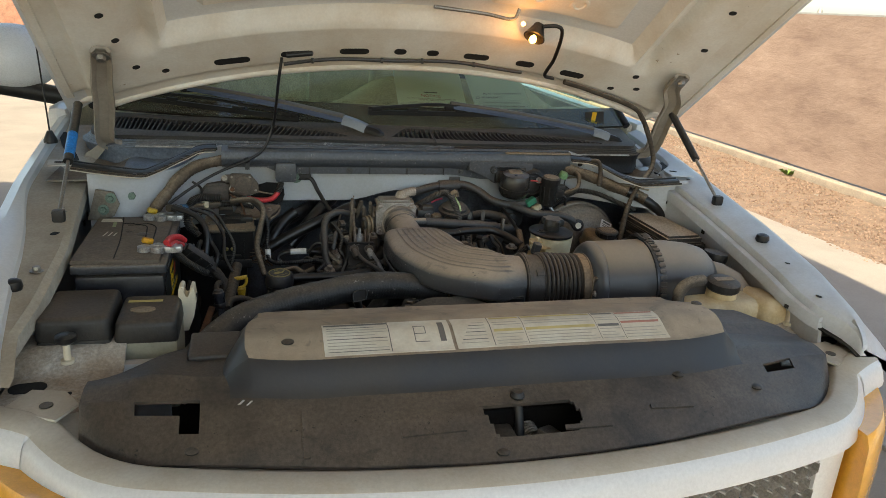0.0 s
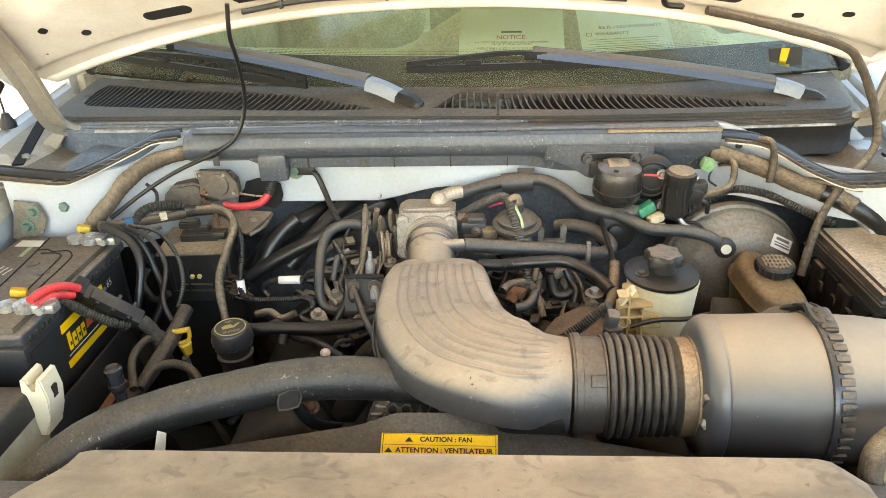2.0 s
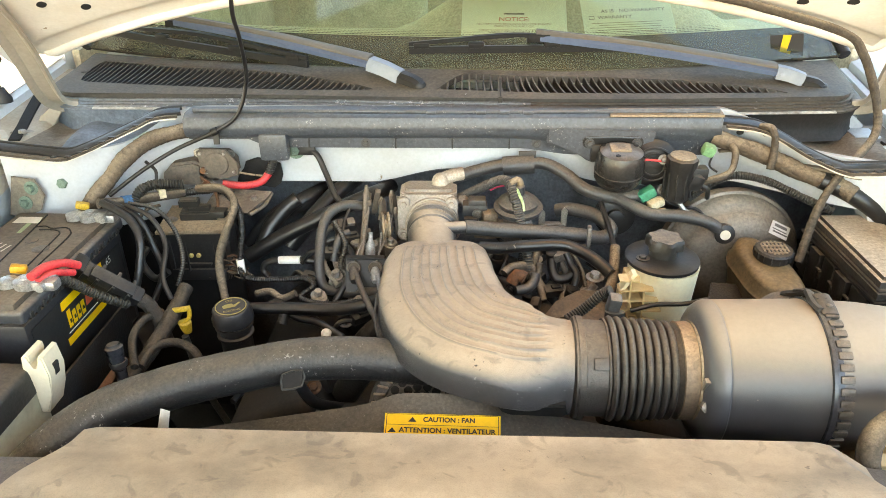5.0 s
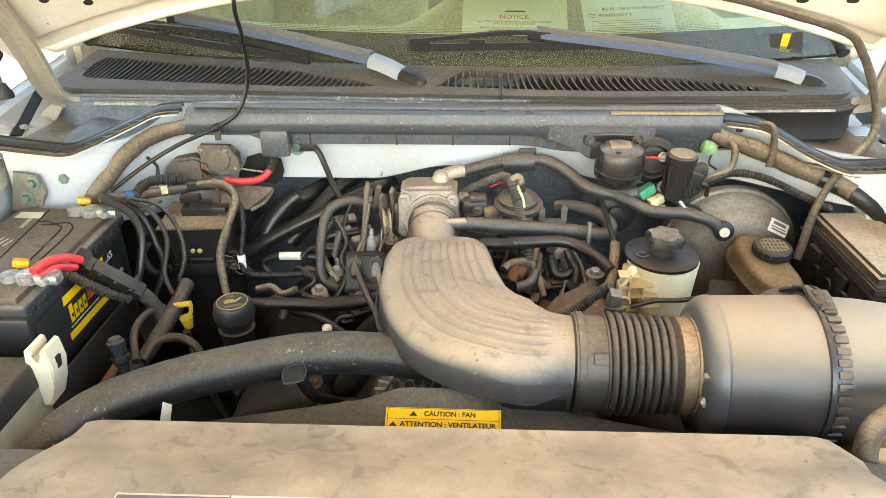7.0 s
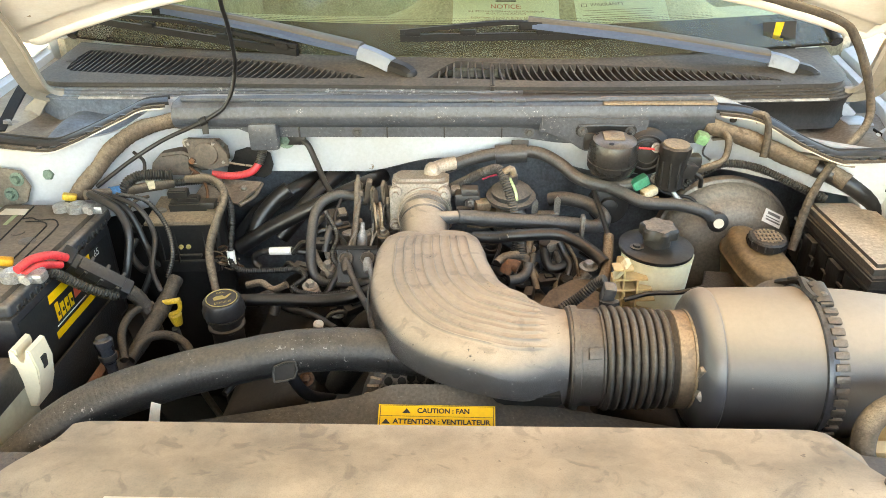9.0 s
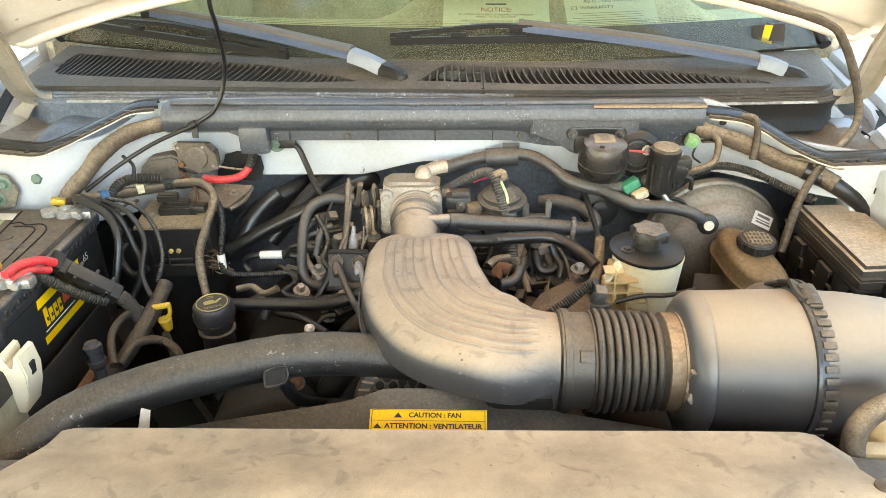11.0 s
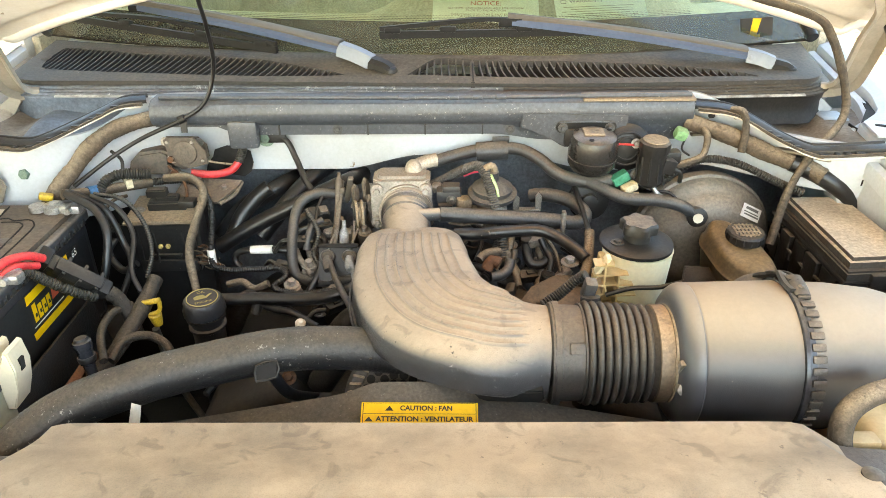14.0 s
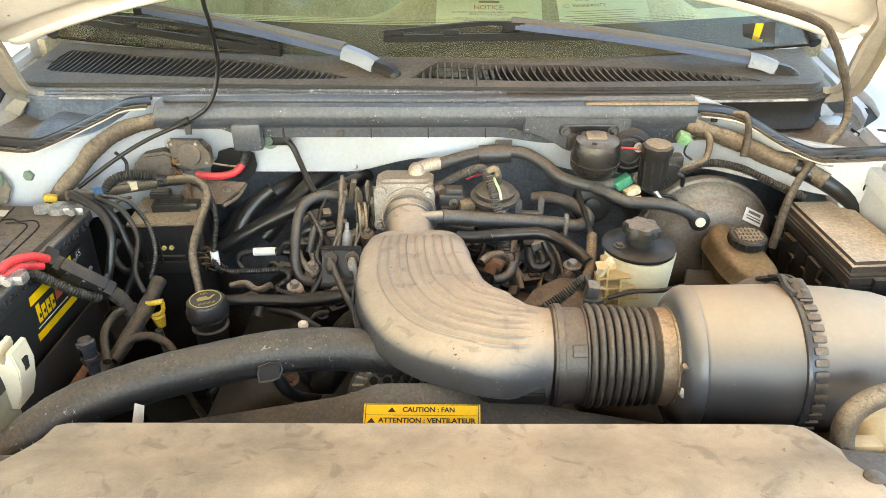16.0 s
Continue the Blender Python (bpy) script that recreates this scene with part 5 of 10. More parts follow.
part("back_wall", box((-0.02, 3.07, 0.95), (1.90, 0.06, 0.9), 0.02), CABIN, cab)
part("rear_window", box((-0.02, 3.04, 1.58), (1.3, 0.008, 0.34), 0.002), GLASS, cab).visible_shadow = False
# dash top carries its sunlight in a lighter colour
part("dashboard", sheet(lambda x, y: V(x - 0.02, y + 0.15 * (x / 0.8) ** 2, 1.27 + 0.035 * math.sin((y - 1.05) * 5.5) + 0.10 * smooth01(-0.17, 0.06, x) * smooth01(0.68, 0.45, x) * smooth01(1.16, 1.36, y)), span(-0.78, 0.78, 30), span(1.06, 1.52, 16), 0.22), DASH, cab, "tan dashboard in a brightened colour")
for x in (-0.42, 0.38):
    seat = part("seat", box((x, 2.15, 0.83), (0.54, 0.55, 0.2), 0.06, 4), CABIN, cab, "tan cloth cab seat")
    part("backrest", box((x, 2.48, 1.2), (0.52, 0.16, 0.66), 0.06, 4, turn=Euler((0.2, 0, 0)).to_matrix()), CABIN, seat)
    part("headrest", box((x, 2.56, 1.60), (0.27, 0.10, 0.17), 0.045, 4), CABIN, seat)
    part("base", box((x, 2.2, 0.63), (0.4, 0.5, 0.22), 0.02), CABDARK, seat)
ring = [V(0.38 + 0.19 * math.cos(a), 1.64 - 0.08 * math.sin(a), 1.24 + 0.17 * math.sin(a)) for a in span(0, 2 * math.pi, 28)]
wheel = part("steering_wheel", sweep(ring, lambda i, d, s: circle(0.014, 10), 10, cap=(False, False)), CABDARK, cab, "dark steering wheel")
part("hub", box((0.38, 1.63, 1.235), (0.15, 0.05, 0.12), 0.03, 3), CABDARK, wheel)
part("column", tube([(0.38, 1.64, 1.23), (0.38, 1.45, 1.12)], 0.03), CABDARK, wheel)

# notices behind the glass
def notice(x, w, h, spin, lines, label):
    """A sheet leaning against the inside of the glass; lines hold its print."""
    p = V(x, glass_y(x + w / 2) + 0.083, 1.346)
    up = V(0, 0.823, 0.568)
    m = Matrix.Translation(p) @ Matrix((V(1, 0, 0), up, V(1, 0, 0).cross(up))).transposed().to_4x4() @ pose(0, 0, 0, 0, 0, spin)
    t = thing("notice_sheet", p, label, "notice")
    part("paper", prism([(-w / 2, 0), (w / 2, 0), (w / 2, h), (-w / 2, h)], 0.0006, m), PAPER, t)
    lift = Matrix.Translation((0, 0, 0.0012))
    for kind, *a in lines:
        if kind == "text":
            body, x0, y0, size, mat = a
            lettering(body, size, m @ lift @ Matrix.Translation((x0, y0, 0)), mat, t)
        else:
            rows, mat = a
            bars(rows, m @ lift, mat, t)
    return t


notice(0.098, 0.205, 0.27, -1, [("text", "NOTICE:", 0, 0.053, 0.0155, REDINK), ("text", "ALL ITEMS HAVE BEEN AVAILABLE FOR PREVIEW", 0, 0.0405, 0.0068, BROWNINK),
                               ("text", "PRIOR TO THE AUCTION", 0, 0.0345, 0.0068, BROWNINK), ("text", "EVERYTHING IS SOLD AS IS, NOT EXPRESSLY", 0, 0.024, 0.0068, BROWNINK),
                               ("text", "WARRANTED OR GUARANTEED", 0, 0.018, 0.0068, BROWNINK), ("bars", [(0.0, 0.0075, 0.15, 0.0022)], BROWNINK), ("bars", [(0, 0.068, 0.04, 0.004)], GREYINK)],
       "white paper notice with red heading behind the windshield")
GL = [(0.0 - 0.004 * (k % 3), 0.008 + 0.0062 * k, 0.14 - 0.02 * (k % 2), 0.0014) for k in range(5)]
notice(0.330, 0.18, 0.27, 3, [("text", "AS IS - NO WARRANTY", 0.012, 0.065, 0.0122, GREYINK), ("text", "WARRANTY", -0.026, 0.048, 0.0122, GREYINK), ("bars", GL, FADEINK),
                          ("bars", [(-0.072, 0.052, 0.010, 0.001), (-0.072, 0.044, 0.010, 0.001), (-0.077, 0.048, 0.001, 0.008), (-0.067, 0.048, 0.001, 0.008)], GREYINK)],
       "white paper warranty notice behind the windshield")
card = thing("window_card", (0.63, 1.12, 1.33), "black card with a yellow bolt mark behind the glass", "card")
cm = Matrix.Translation((0, 1.150, 0)) @ pose(0, 0, 0, 90, 0, 0)
part("board", prism([(0.617, 1.279), (0.679, 1.276), (0.667, 1.346), (0.603, 1.342)], 0.002, cm), INK, card)
part("bolt_mark", prism([(0.640, 1.279), (0.646, 1.279), (0.648, 1.312), (0.640, 1.312), (0.644, 1.343), (0.628, 1.343), (0.626, 1.306), (0.636, 1.306)], 0.001, cm @ Matrix.Translation((0, 0, 0.003))), YLABEL, card, "yellow mark")

# wipers
def wiper(cap_end, piv, knee, tip, b0, b1, label):
    w = thing("wiper", piv, label, "wiper", "wipers")
    cap_end, piv, knee, tip, b0, b1 = V(cap_end), V(piv), V(knee), V(tip), V(b0), V(b1)

    def flat(pts, wa, wb, h, prof=((-1, -1), (-1, 0.1), (-0.55, 0.9), (0.55, 1), (1, 0.1), (1, -1))):
        return sweep(spline(pts, 0.012), lambda i, dd, s: [((wa + (wb - wa) * s) * u, h * v) for u, v in prof], 6)

    part("end_cap", flat([cap_end, cap_end.lerp(piv, 0.3) + V(0, 0, 0.003), piv], 0.0135, 0.0150, 0.009), LIDBLACK, w, "black end cap")
    part("cap_nose", lathe([(-0.009, 0.0132), (0.004, 0.0132), (0.008, 0.011), (0.010, 0.006)], cap_end - V(0, 0, 0.003), (0, -0.12, 1), 24), LIDBLACK, w, "rounded black cap end")
    part("arm_head", flat([piv, piv.lerp(knee, 0.5) + V(0, 0, 0.002), knee], 0.0145, 0.0160, 0.0115), ARMHEAD, w, "pale worn arm head")
    part("arm", flat([knee, knee.lerp(tip, 0.5) + V(0, 0, 0.004), tip], 0.0150, 0.0075, 0.0065), ARMBLUE, w)
    part("arm_top", flat([knee + V(0, 0.006, 0.0085), knee.lerp(tip, 0.5) + V(0, 0.006, 0.0125), tip + V(0, 0.002, 0.008)], 0.0150, 0.0075, 0.0055), ARMTOP, w, "worn grey upper face")
    part("pivot_pin", lathe([(0, 0.0045), (0.002, 0.0045), (0.003, 0.003)], knee + V(0.004, -0.016, -0.002), (0, -1, 0.3), 16), ARMHEAD, w, "pin")
    mid = (b0 + b1) / 2
    part("blade_frame", sweep(spline([b0, b0.lerp(mid, 0.5) + V(0, 0, 0.008), mid + V(0, 0, 0.014), mid.lerp(b1, 0.5) + V(0, 0, 0.008), b1], 0.012),
                              lambda i, dd, s: [((0.003 + 0.0035 * math.sin(s * 3.14)) * u, 0.0036 * v) for u, v in ((-1, -1), (-1, 1), (1, 1), (1, -1))], 4), BLADE, w, "black blade frame")
    for t in (0.06, 0.32, 0.68, 0.94):
        part("claw", box(b0.lerp(b1, t) - V(0, 0, 0.003), (0.030, 0.011, 0.012), 0.003, turn=basis((b1 - b0), (0, 0, 1)).to_3x3() @ Euler((0, 1.57, 0)).to_matrix()), BLADE, w)
    part("blade_rubber", sweep(spline([b0 - V(0, 0.0, 0.011), b1 - V(0, 0.0, 0.011)], 0.02), lambda i, dd, s: [(0.004 * u, 0.0065 * v) for u, v in ((-1, -1), (-1, 1), (1, 1), (1, -1))], 4), BLADE, w, "black rubber edge")
    part("hook", box(tip - V(0, 0, 0.004), (0.034, 0.016, 0.014), 0.003), BLADE, w)


wiper((-0.078, 0.968, 1.291), (-0.112, 0.984, 1.303), (-0.170, 1.010, 1.321), (-0.58, 1.135, 1.376), (-0.78, 1.235, 1.350), (-0.29, 1.018, 1.328), "blue-grey wiper arm with black blade at rest")
wiper((0.655, 1.006, 1.278), (0.623, 1.010, 1.290), (0.576, 1.020, 1.303), (0.136, 1.042, 1.362), (-0.100, 1.036, 1.350), (0.292, 1.044, 1.352), "long blue-grey wiper arm with dusty black blade")

# mirror
mir = thing("side_mirror", (-1.0, 1.45, 1.2), "white door mirror with black base", "mirror")
part("shell", lathe([(-0.05, 0.02), (-0.048, 0.075), (-0.02, 0.095), (0.03, 0.085), (0.07, 0.05), (0.085, 0.01)], (-1.10, 1.48, 1.405), (0, -1, 0), 32, rmod=lambda w, a: 1 + 0.35 * abs(math.cos(w)) ** 2), MIRRORGLASS, mir)
part("base", tube([(-0.90, 1.50, 1.28), (-1.0, 1.48, 1.30), (-1.17, 1.47, 1.33)], 0.028), BLACK, mir, "black base arm")
ant = thing("antenna", (-0.905, 1.0, 1.25), "thin black whip antenna on the fender", "antenna")
part("foot", lathe([(0, 0.016), (0.008, 0.016), (0.03, 0.006)], (-0.90, 1.02, 1.243), n=18), BLACK, ant, "rubber foot")
part("mast", tube([(-0.90, 1.02, 1.27), (-0.915, 1.03, 1.60), (-0.92, 1.04, 1.95)], 0.002, step=0.05), BLACK, ant)

# wheels that carry the truck
def wheel_at(x, y):
    w = thing("wheel", (x, y, 0), "black truck tyre on a steel rim", "wheel", "wheels")
    part("tyre", lathe([(-0.12, 0.22), (-0.125, 0.33), (-0.10, 0.365), (0.10, 0.365), (0.125, 0.33), (0.12, 0.22)], (x, y, 0.362), (1, 0, 0), 40), TYRE, w)
    part("rim", lathe([(-0.09, 0.215), (-0.06, 0.20), (-0.03, 0.08), (0.03, 0.08), (0.06, 0.20), (0.09, 0.215)], (x, y, 0.362), (1, 0, 0), 30), BOLT, w, "steel rim")


for x in (-0.78, 0.78):
    wheel_at(x, 0.62)
    wheel_at(x, 2.75)

# ---- hood ----
def hood_z(x, y):
    return 1.553 - 0.055 * (x / 0.7) ** 2 - 0.75 * (y - 0.762)


def hood_rear(x):
    return 0.872 + 0.095 * (abs(x + 0.03) / 0.75) ** 2.2


def hood_in(x, v):
    """v: 0 at the rear edge, 1 at the front; the stamped inner panel."""
    yr = hood_rear(x)
    y = yr - v * (yr - 0.02)
    z = hood_z(x, y)
    c = abs(x + 0.03)
    pan = smooth01(0.168, 0.182, v) * smooth01(0.97, 0.94, v) * smooth01(0.572, 0.55, c)
    rib = smooth01(0.075, 0.05, c) * smooth01(0.22, 0.26, v)
    z += 0.048 * pan * (1 - 0.8 * rib)
    pad = smooth01(0.215, 0.228, v) * smooth01(0.36, 0.347, v) * smooth01(0.135, 0.15, c) * smooth01(0.49, 0.475, c)
    z -= 0.016 * pad
    z += 0.030 * math.exp(-((c - 0.605) / 0.022) ** 2) * smooth01(0.14, 0.2, v)
    z += 0.010 * smooth01(0.05, 0.03, v)
    z += 0.030 * smooth01(0.735, 0.755, c)
    return V(x, y, z)


hood = thing("hood", (-0.03, 0.95, 1.36), "open white hood with dusty stamped inner panel", "hood")
part("inner_panel", sheet(hood_in, span(-0.83, 0.80, 190), span(0, 1, 150), 0), HOODIN, hood)
bm = bmesh.new()
rg = []
for x in span(-0.845, 0.815, 50):
    row = []
    for v in span(-0.012, 1.01, 30):
        yr = hood_rear(x)
        y = yr - v * (yr - 0.02)
        row.append(bm.verts.new((x, y + 0.012, hood_z(x, y) + 0.035 - 0.02 * smooth01(0.76, 0.845, abs(x + 0.015)))))
    rg.append(row)
bridge(bm, rg, False, (False, False))
part("outer_skin", bm, WHITE, hood)
for s, x0 in ((-1, -0.83), (1, 0.80)):
    bm = bmesh.new()
    rg = []
    for v in span(0, 1, 40):
        p = hood_in(x0, v)
        rg.append([bm.verts.new(p + V(s * a, 0, b)) for a, b in ((-0.01, -0.004), (0.004, -0.008), (0.014, 0.0), (0.014, 0.028), (0.0, 0.03), (-0.01, 0.02))])
    bridge(bm, rg, True)
    part("side_hem", bm, HOODIN, hood)
part("rear_hem", tube([hood_in(x, 0) + V(0, 0.004, -0.002) for x in span(-0.82, 0.79, 40)], 0.009), HOODIN, hood)


def on_hood(x, v, spin=0.0):
    """A frame on the inner panel, its z axis towards the engine."""
    p = hood_in(x, v)
    a = (hood_in(x + 0.01, v) - p).normalized()
    b = (hood_in(x, v + 0.01) - p).normalized()
    n = a.cross(b).normalized()
    if n.z > 0:
        n = -n
    b = n.cross(a)
    return Matrix.Translation(p) @ Matrix((a, b, n)).transposed().to_4x4() @ pose(0, 0, 0, 0, 0, spin)


for x, w in ((-0.452, 0.082), (-0.305, 0.075), (-0.172, 0.07), (-0.062, 0.03), (0.018, 0.03), (0.13, 0.066), (0.262, 0.05), (0.40, 0.07)):
    part("slot", prism(capsule(w, 0.022), 0.0015, on_hood(x, 0.078, 7 * x)), DARKRES, hood, "dark slotted hole")
for x, v in ((-0.70, 0.30), (-0.685, 0.22), (-0.60, 0.085), (0.675, 0.30), (0.655, 0.42), (0.60, 0.10), (0.70, 0.50), (0.53, 0.07), (-0.66, 0.12), (0.57, 0.14), (0.44, 0.36), (-0.43, 0.38)):
    part("hole", prism(capsule(0.018, 0.013), 0.0012, on_hood(x, v, 20)), DARKRES, hood, "dark hole")
for x, v in ((0.32, 0.27), (0.22, 0.27), (-0.32, 0.28)):
    part("dimple", lathe([(0, 0.024), (0.003, 0.022), (0.004, 0.015), (0.001, 0.012)], on_hood(x, v).translation, on_hood(x, v).to_3x3() @ V(0, 0, 1), 28), HOODIN, hood)
wire_run = [hood_in(x, 0.056 + 0.004 * math.sin(x * 21)) + V(0, -0.001, -0.007) for x in span(-0.335, 0.262, 18)]
part("hood_wire", tube(wire_run, 0.0044), GREYRUB, hood, "dusty grey wire along the rear edge")
for k in (2, 7, 10, 14):
    part("wire_clip", box(wire_run[k], (0.006, 0.014, 0.013), 0.002), RUBBER, hood, "small black clip")
part("cable_clip", tube([hood_in(-0.33, 0.085) + V(0, 0, -0.006), hood_in(-0.27, 0.088) + V(0, 0, -0.007)], 0.006), RUBBER, hood, "black hose clip")

# hinges and gas struts
for s, x in ((-1, -0.715), (1, 0.665)):
    q = 0.022 if s < 0 else 0.05
    pts = [(x, 0.735, 1.495), (x + s * 0.010, 0.79, 1.455), (x + s * q, 0.84, 1.410), (x + s * (q + 0.006), 0.88, 1.358), (x + s * (q + 0.018), 0.925, 1.298), (x + s * (q + 0.024), 0.958, 1.262), (x + s * (q + 0.012), 0.982, 1.246), (x + s * (q - 0.005), 0.99, 1.243)]
    h = part("hinge", sweep(spline(pts, 0.01), lambda i, d, r: [((0.0185 + 0.003 * math.sin(r * 3.1)) * a, 0.009 * b) for a, b in ((-1, -0.6), (-1.1, 0.3), (-0.9, 1), (-0.4, 1.35), (0.4, 1.35), (0.9, 1), (1.1, 0.3), (1, -0.6), (0.75, -0.2), (0.5, 0.6), (-0.5, 0.6), (-0.75, -0.2))], 12), HINGE, hood, "dusty curved hinge arm")
    part("bolt", hexbolt((x, 0.738, 1.484), (0, -0.6, -0.8), 0.010, 0.010), BOLT, h, "steel bolt")
    flap = [(-0.814, 1.225), (-0.796, 1.236), (-0.777, 1.253), (-0.771, 1.233), (-0.786, 1.214), (-0.805, 1.193), (-0.83, 1.199)] if s < 0 else [(0.701, 1.237), (0.722, 1.226), (0.741, 1.21), (0.723, 1.179), (0.698, 1.201)]
    part("base_bracket", prism(flap, 0.006, Matrix.Translation((0, 0.992, 0)) @ pose(0, 0, 0, 90, 0, 0), bev=0.001), FLAP if s > 0 else HINGE, h, "bent sheet bracket")
    foot = (-0.826, 0.960) if s < 0 else (0.728, 0.962)
    part("bracket_foot", box((foot[0], foot[1], 1.2085 if s < 0 else 1.2035), (0.045, 0.05, 0.004), 0.0012), FLAP if s > 0 else HINGE, h)
for top, foot, label in (((-0.800, 0.885, 1.36), (-0.785, 0.56, 1.187), "black gas strut with a blue band holding the hood"), ((0.735, 0.87, 1.385), (0.765, 0.635, 1.195), "black gas strut holding the hood open")):
    st = thing("gas_strut", foot, label, "strut", "hood struts")
    a, b = V(top), V(foot)
    part("cylinder", tube([a, a.lerp(b, 0.55)], 0.010, n=16), BLACK, st)
    part("rod", tube([a.lerp(b, 0.55), b], 0.004, n=12), BOLT, st, "grey rod")
    part("ball_socket", box(b, (0.024, 0.02, 0.026), 0.006), BLACK, st)
    if foot[0] < 0:
        part("band", tube([a.lerp(b, 0.30), a.lerp(b, 0.50)], 0.0108, n=16), material("blue_strut_band", (0.02, 0.24, 0.72), 0.4), st, "blue band")

# under-hood lamp
lamp = thing("underhood_lamp", (0.11, 0.74, 1.56), "small lit under-hood lamp hanging on a wire", "lamp")
part("reflector", lathe([(0, 0.012), (0.012, 0.016), (0.035, 0.026), (0.037, 0.023), (0.014, 0.012)], (0.245, 0.70, 1.602), (-0.45, -0.4, -0.8), 24, cap=(True, False)), BLACK, lamp)
part("bulb", lathe([(0, 0.004), (0.006, 0.008), (0.014, 0.009), (0.020, 0.004)], (0.230, 0.688, 1.578), (-0.45, -0.5, -0.75), 16), BULB, lamp, "glowing bulb")
part("bulb", lathe([(0, 0.003), (0.005, 0.006), (0.010, 0.003)], (0.205, 0.70, 1.606), (-0.3, -0.6, -0.6), 12), BULB, lamp, "glowing bulb")
part("wire", tube([(0.25, 0.69, 1.600), (0.283, 0.68, 1.602), (0.300, 0.69, 1.585), (0.310, 0.745, 1.525), (0.308, 0.79, 1.482), (0.34, 0.81, 1.472)], 0.0045), RUBBER, lamp, "black wire")
part("bracket", tube([(-0.02, 0.66, 1.628), (0.10, 0.67, 1.620), (0.17, 0.68, 1.612), (0.185, 0.68, 1.635)], 0.004), BOLT, lamp, "thin metal bracket")
glow = new("underhood_lamp_light", bpy.data.lights.new("underhood_lamp_light", "POINT"))
glow.data.energy, glow.data.color, glow.data.shadow_soft_size = 0.14, (1.0, 0.40, 0.08), 0.01
glow.location = (0.215, 0.655, 1.56)

# ---- radiator cover ----
cover = thing("radiator_cover", (0, 0.08, 0.98), "dusty black plastic radiator cover with printed labels", "radiator cover")


def cover_rear(x):
    c = abs(x)
    return 0.273 if c < 0.405 else 0.273 - 0.02 * smooth01(0.405, 0.47, c) - (0.09 * smooth01(0.58, 0.66, c) if x > 0 else 0.11 * smooth01(0.45, 0.66, c))


def cover_edge(y):
    """Half width of the raised top at depth y."""
    return 0.404 + 0.022 * smooth01(0.27, 0.12, y) - 0.012 * smooth01(0.10, 0.05, y)


def cover_foot(x):
    """Depth at which the front slope leaves the lower deck."""
    return 0.020 + 0.06 * smooth01(0.32, 0.66, abs(x))


def cover_z(x, y):
    c = abs(x)
    top = 1.088 + 0.030 * smooth01(0.273, 0.15, y) - 0.020 * smooth01(0.125, 0.060, y)
    foot = cover_foot(x)
    low = 0.990 + 0.062 * min(1.0, max(0.0, (y - nose_y(x)) / max(0.03, foot - nose_y(x)))) ** 0.8 - 0.014 * smooth01(0.35, 0.66, c)
    wing = 1.062 - 0.10 * max(0.0, c - 0.44) + 0.006 * math.sin(y * 22) + (0.014 * smooth01(0.15, 0.19, y) if x > 0 else 0)
    p = min(1.0, max(0.0, (cover_edge(y) + 0.034 - c) / 0.034))
    f = min(1.0, max(0.0, (y - foot) / 0.040))
    f = f * f * (3 - 2 * f) * 0.4 + f * 0.6
    z = low + (p * (top - low) + (1 - p) * (max(wing, low) - low)) * f
    if x < 0:
        z += 0.010 * math.exp(-((c - 0.56) / 0.05) ** 2) * f
    ridge = 0.004 * math.exp(-((y + 0.03) / 0.02) ** 2) * smooth01(0.62, 0.5, c)
    dents = 0.0022 * noise.noise((x * 7, y * 9, 1)) * (1 - f) + 0.0012 * noise.noise((x * 5, y * 8, 0))
    return z + ridge + dents


def cover_col(u):
    """Column u from -1 to 1 as a function of depth; the side creases stay on columns."""
    def x_at(y):
        a, q = abs(u), cover_edge(y)
        x = q * a / 0.60 if a < 0.60 else q + 0.034 * (a - 0.60) / 0.08 if a < 0.68 else q + 0.034 + (0.665 - q - 0.034) * (a - 0.68) / 0.32
        return math.copysign(x, u)
    return x_at


def cover_pt(u, v):
    """v: 0 to 0.45 deck, 0.45 to 0.60 front slope, 0.60 to 1 top."""
    x = cover_col(u)(0.12)
    a, k, b = nose_y(x) + 0.004, cover_foot(x), cover_rear(x)
    y = a + (k - a) * v / 0.45 if v < 0.45 else k + 0.040 * (v - 0.45) / 0.15 if v < 0.60 else k + 0.040 + (b - k - 0.040) * (v - 0.60) / 0.40
    x = cover_col(u)(y)
    return V(x, y, cover_z(x, y))


def cover_keep(u, v):
    x = cover_col(u)(0.12)
    hole1 = -0.070 + 0.10 * (0.30 - v) < x < 0.098 - 0.12 * abs(v - 0.21) and 0.12 < v < 0.315
    hole2 = (-0.590 < x < -0.500 and 0.33 < v < 0.44) or (-0.530 < x < -0.500 and 0.20 < v < 0.34)
    hole3 = 0.505 < x < 0.575 and 0.34 < v < 0.43 + 0.4 * (x - 0.54)
    return not (hole1 or hole2 or hole3)


US = span(-1, -0.68, 60) + span(-0.68, -0.60, 8)[1:] + span(-0.60, 0.60, 150)[1:] + span(0.60, 0.68, 8)[1:] + span(0.68, 1, 60)[1:]
part("moulding", sheet(cover_pt, [u for u in US if abs(u) < 0.682], span(0.60, 1.0, 50), 0.005, keep=cover_keep), COVER, cover)
part("front_slope", sheet(cover_pt, [u for u in US if abs(u) < 0.682], span(0.45, 0.60, 14), 0.005, keep=cover_keep), SLOPE, cover, "blue-black slope")
for s in (-1, 1):
    part("side_wing", sheet(cover_pt, [u for u in US if u * s > 0.678], span(0.45, 0.60, 14) + span(0.60, 1.0, 50)[1:], 0.005, keep=cover_keep), DECK, cover, "brown-black wing")
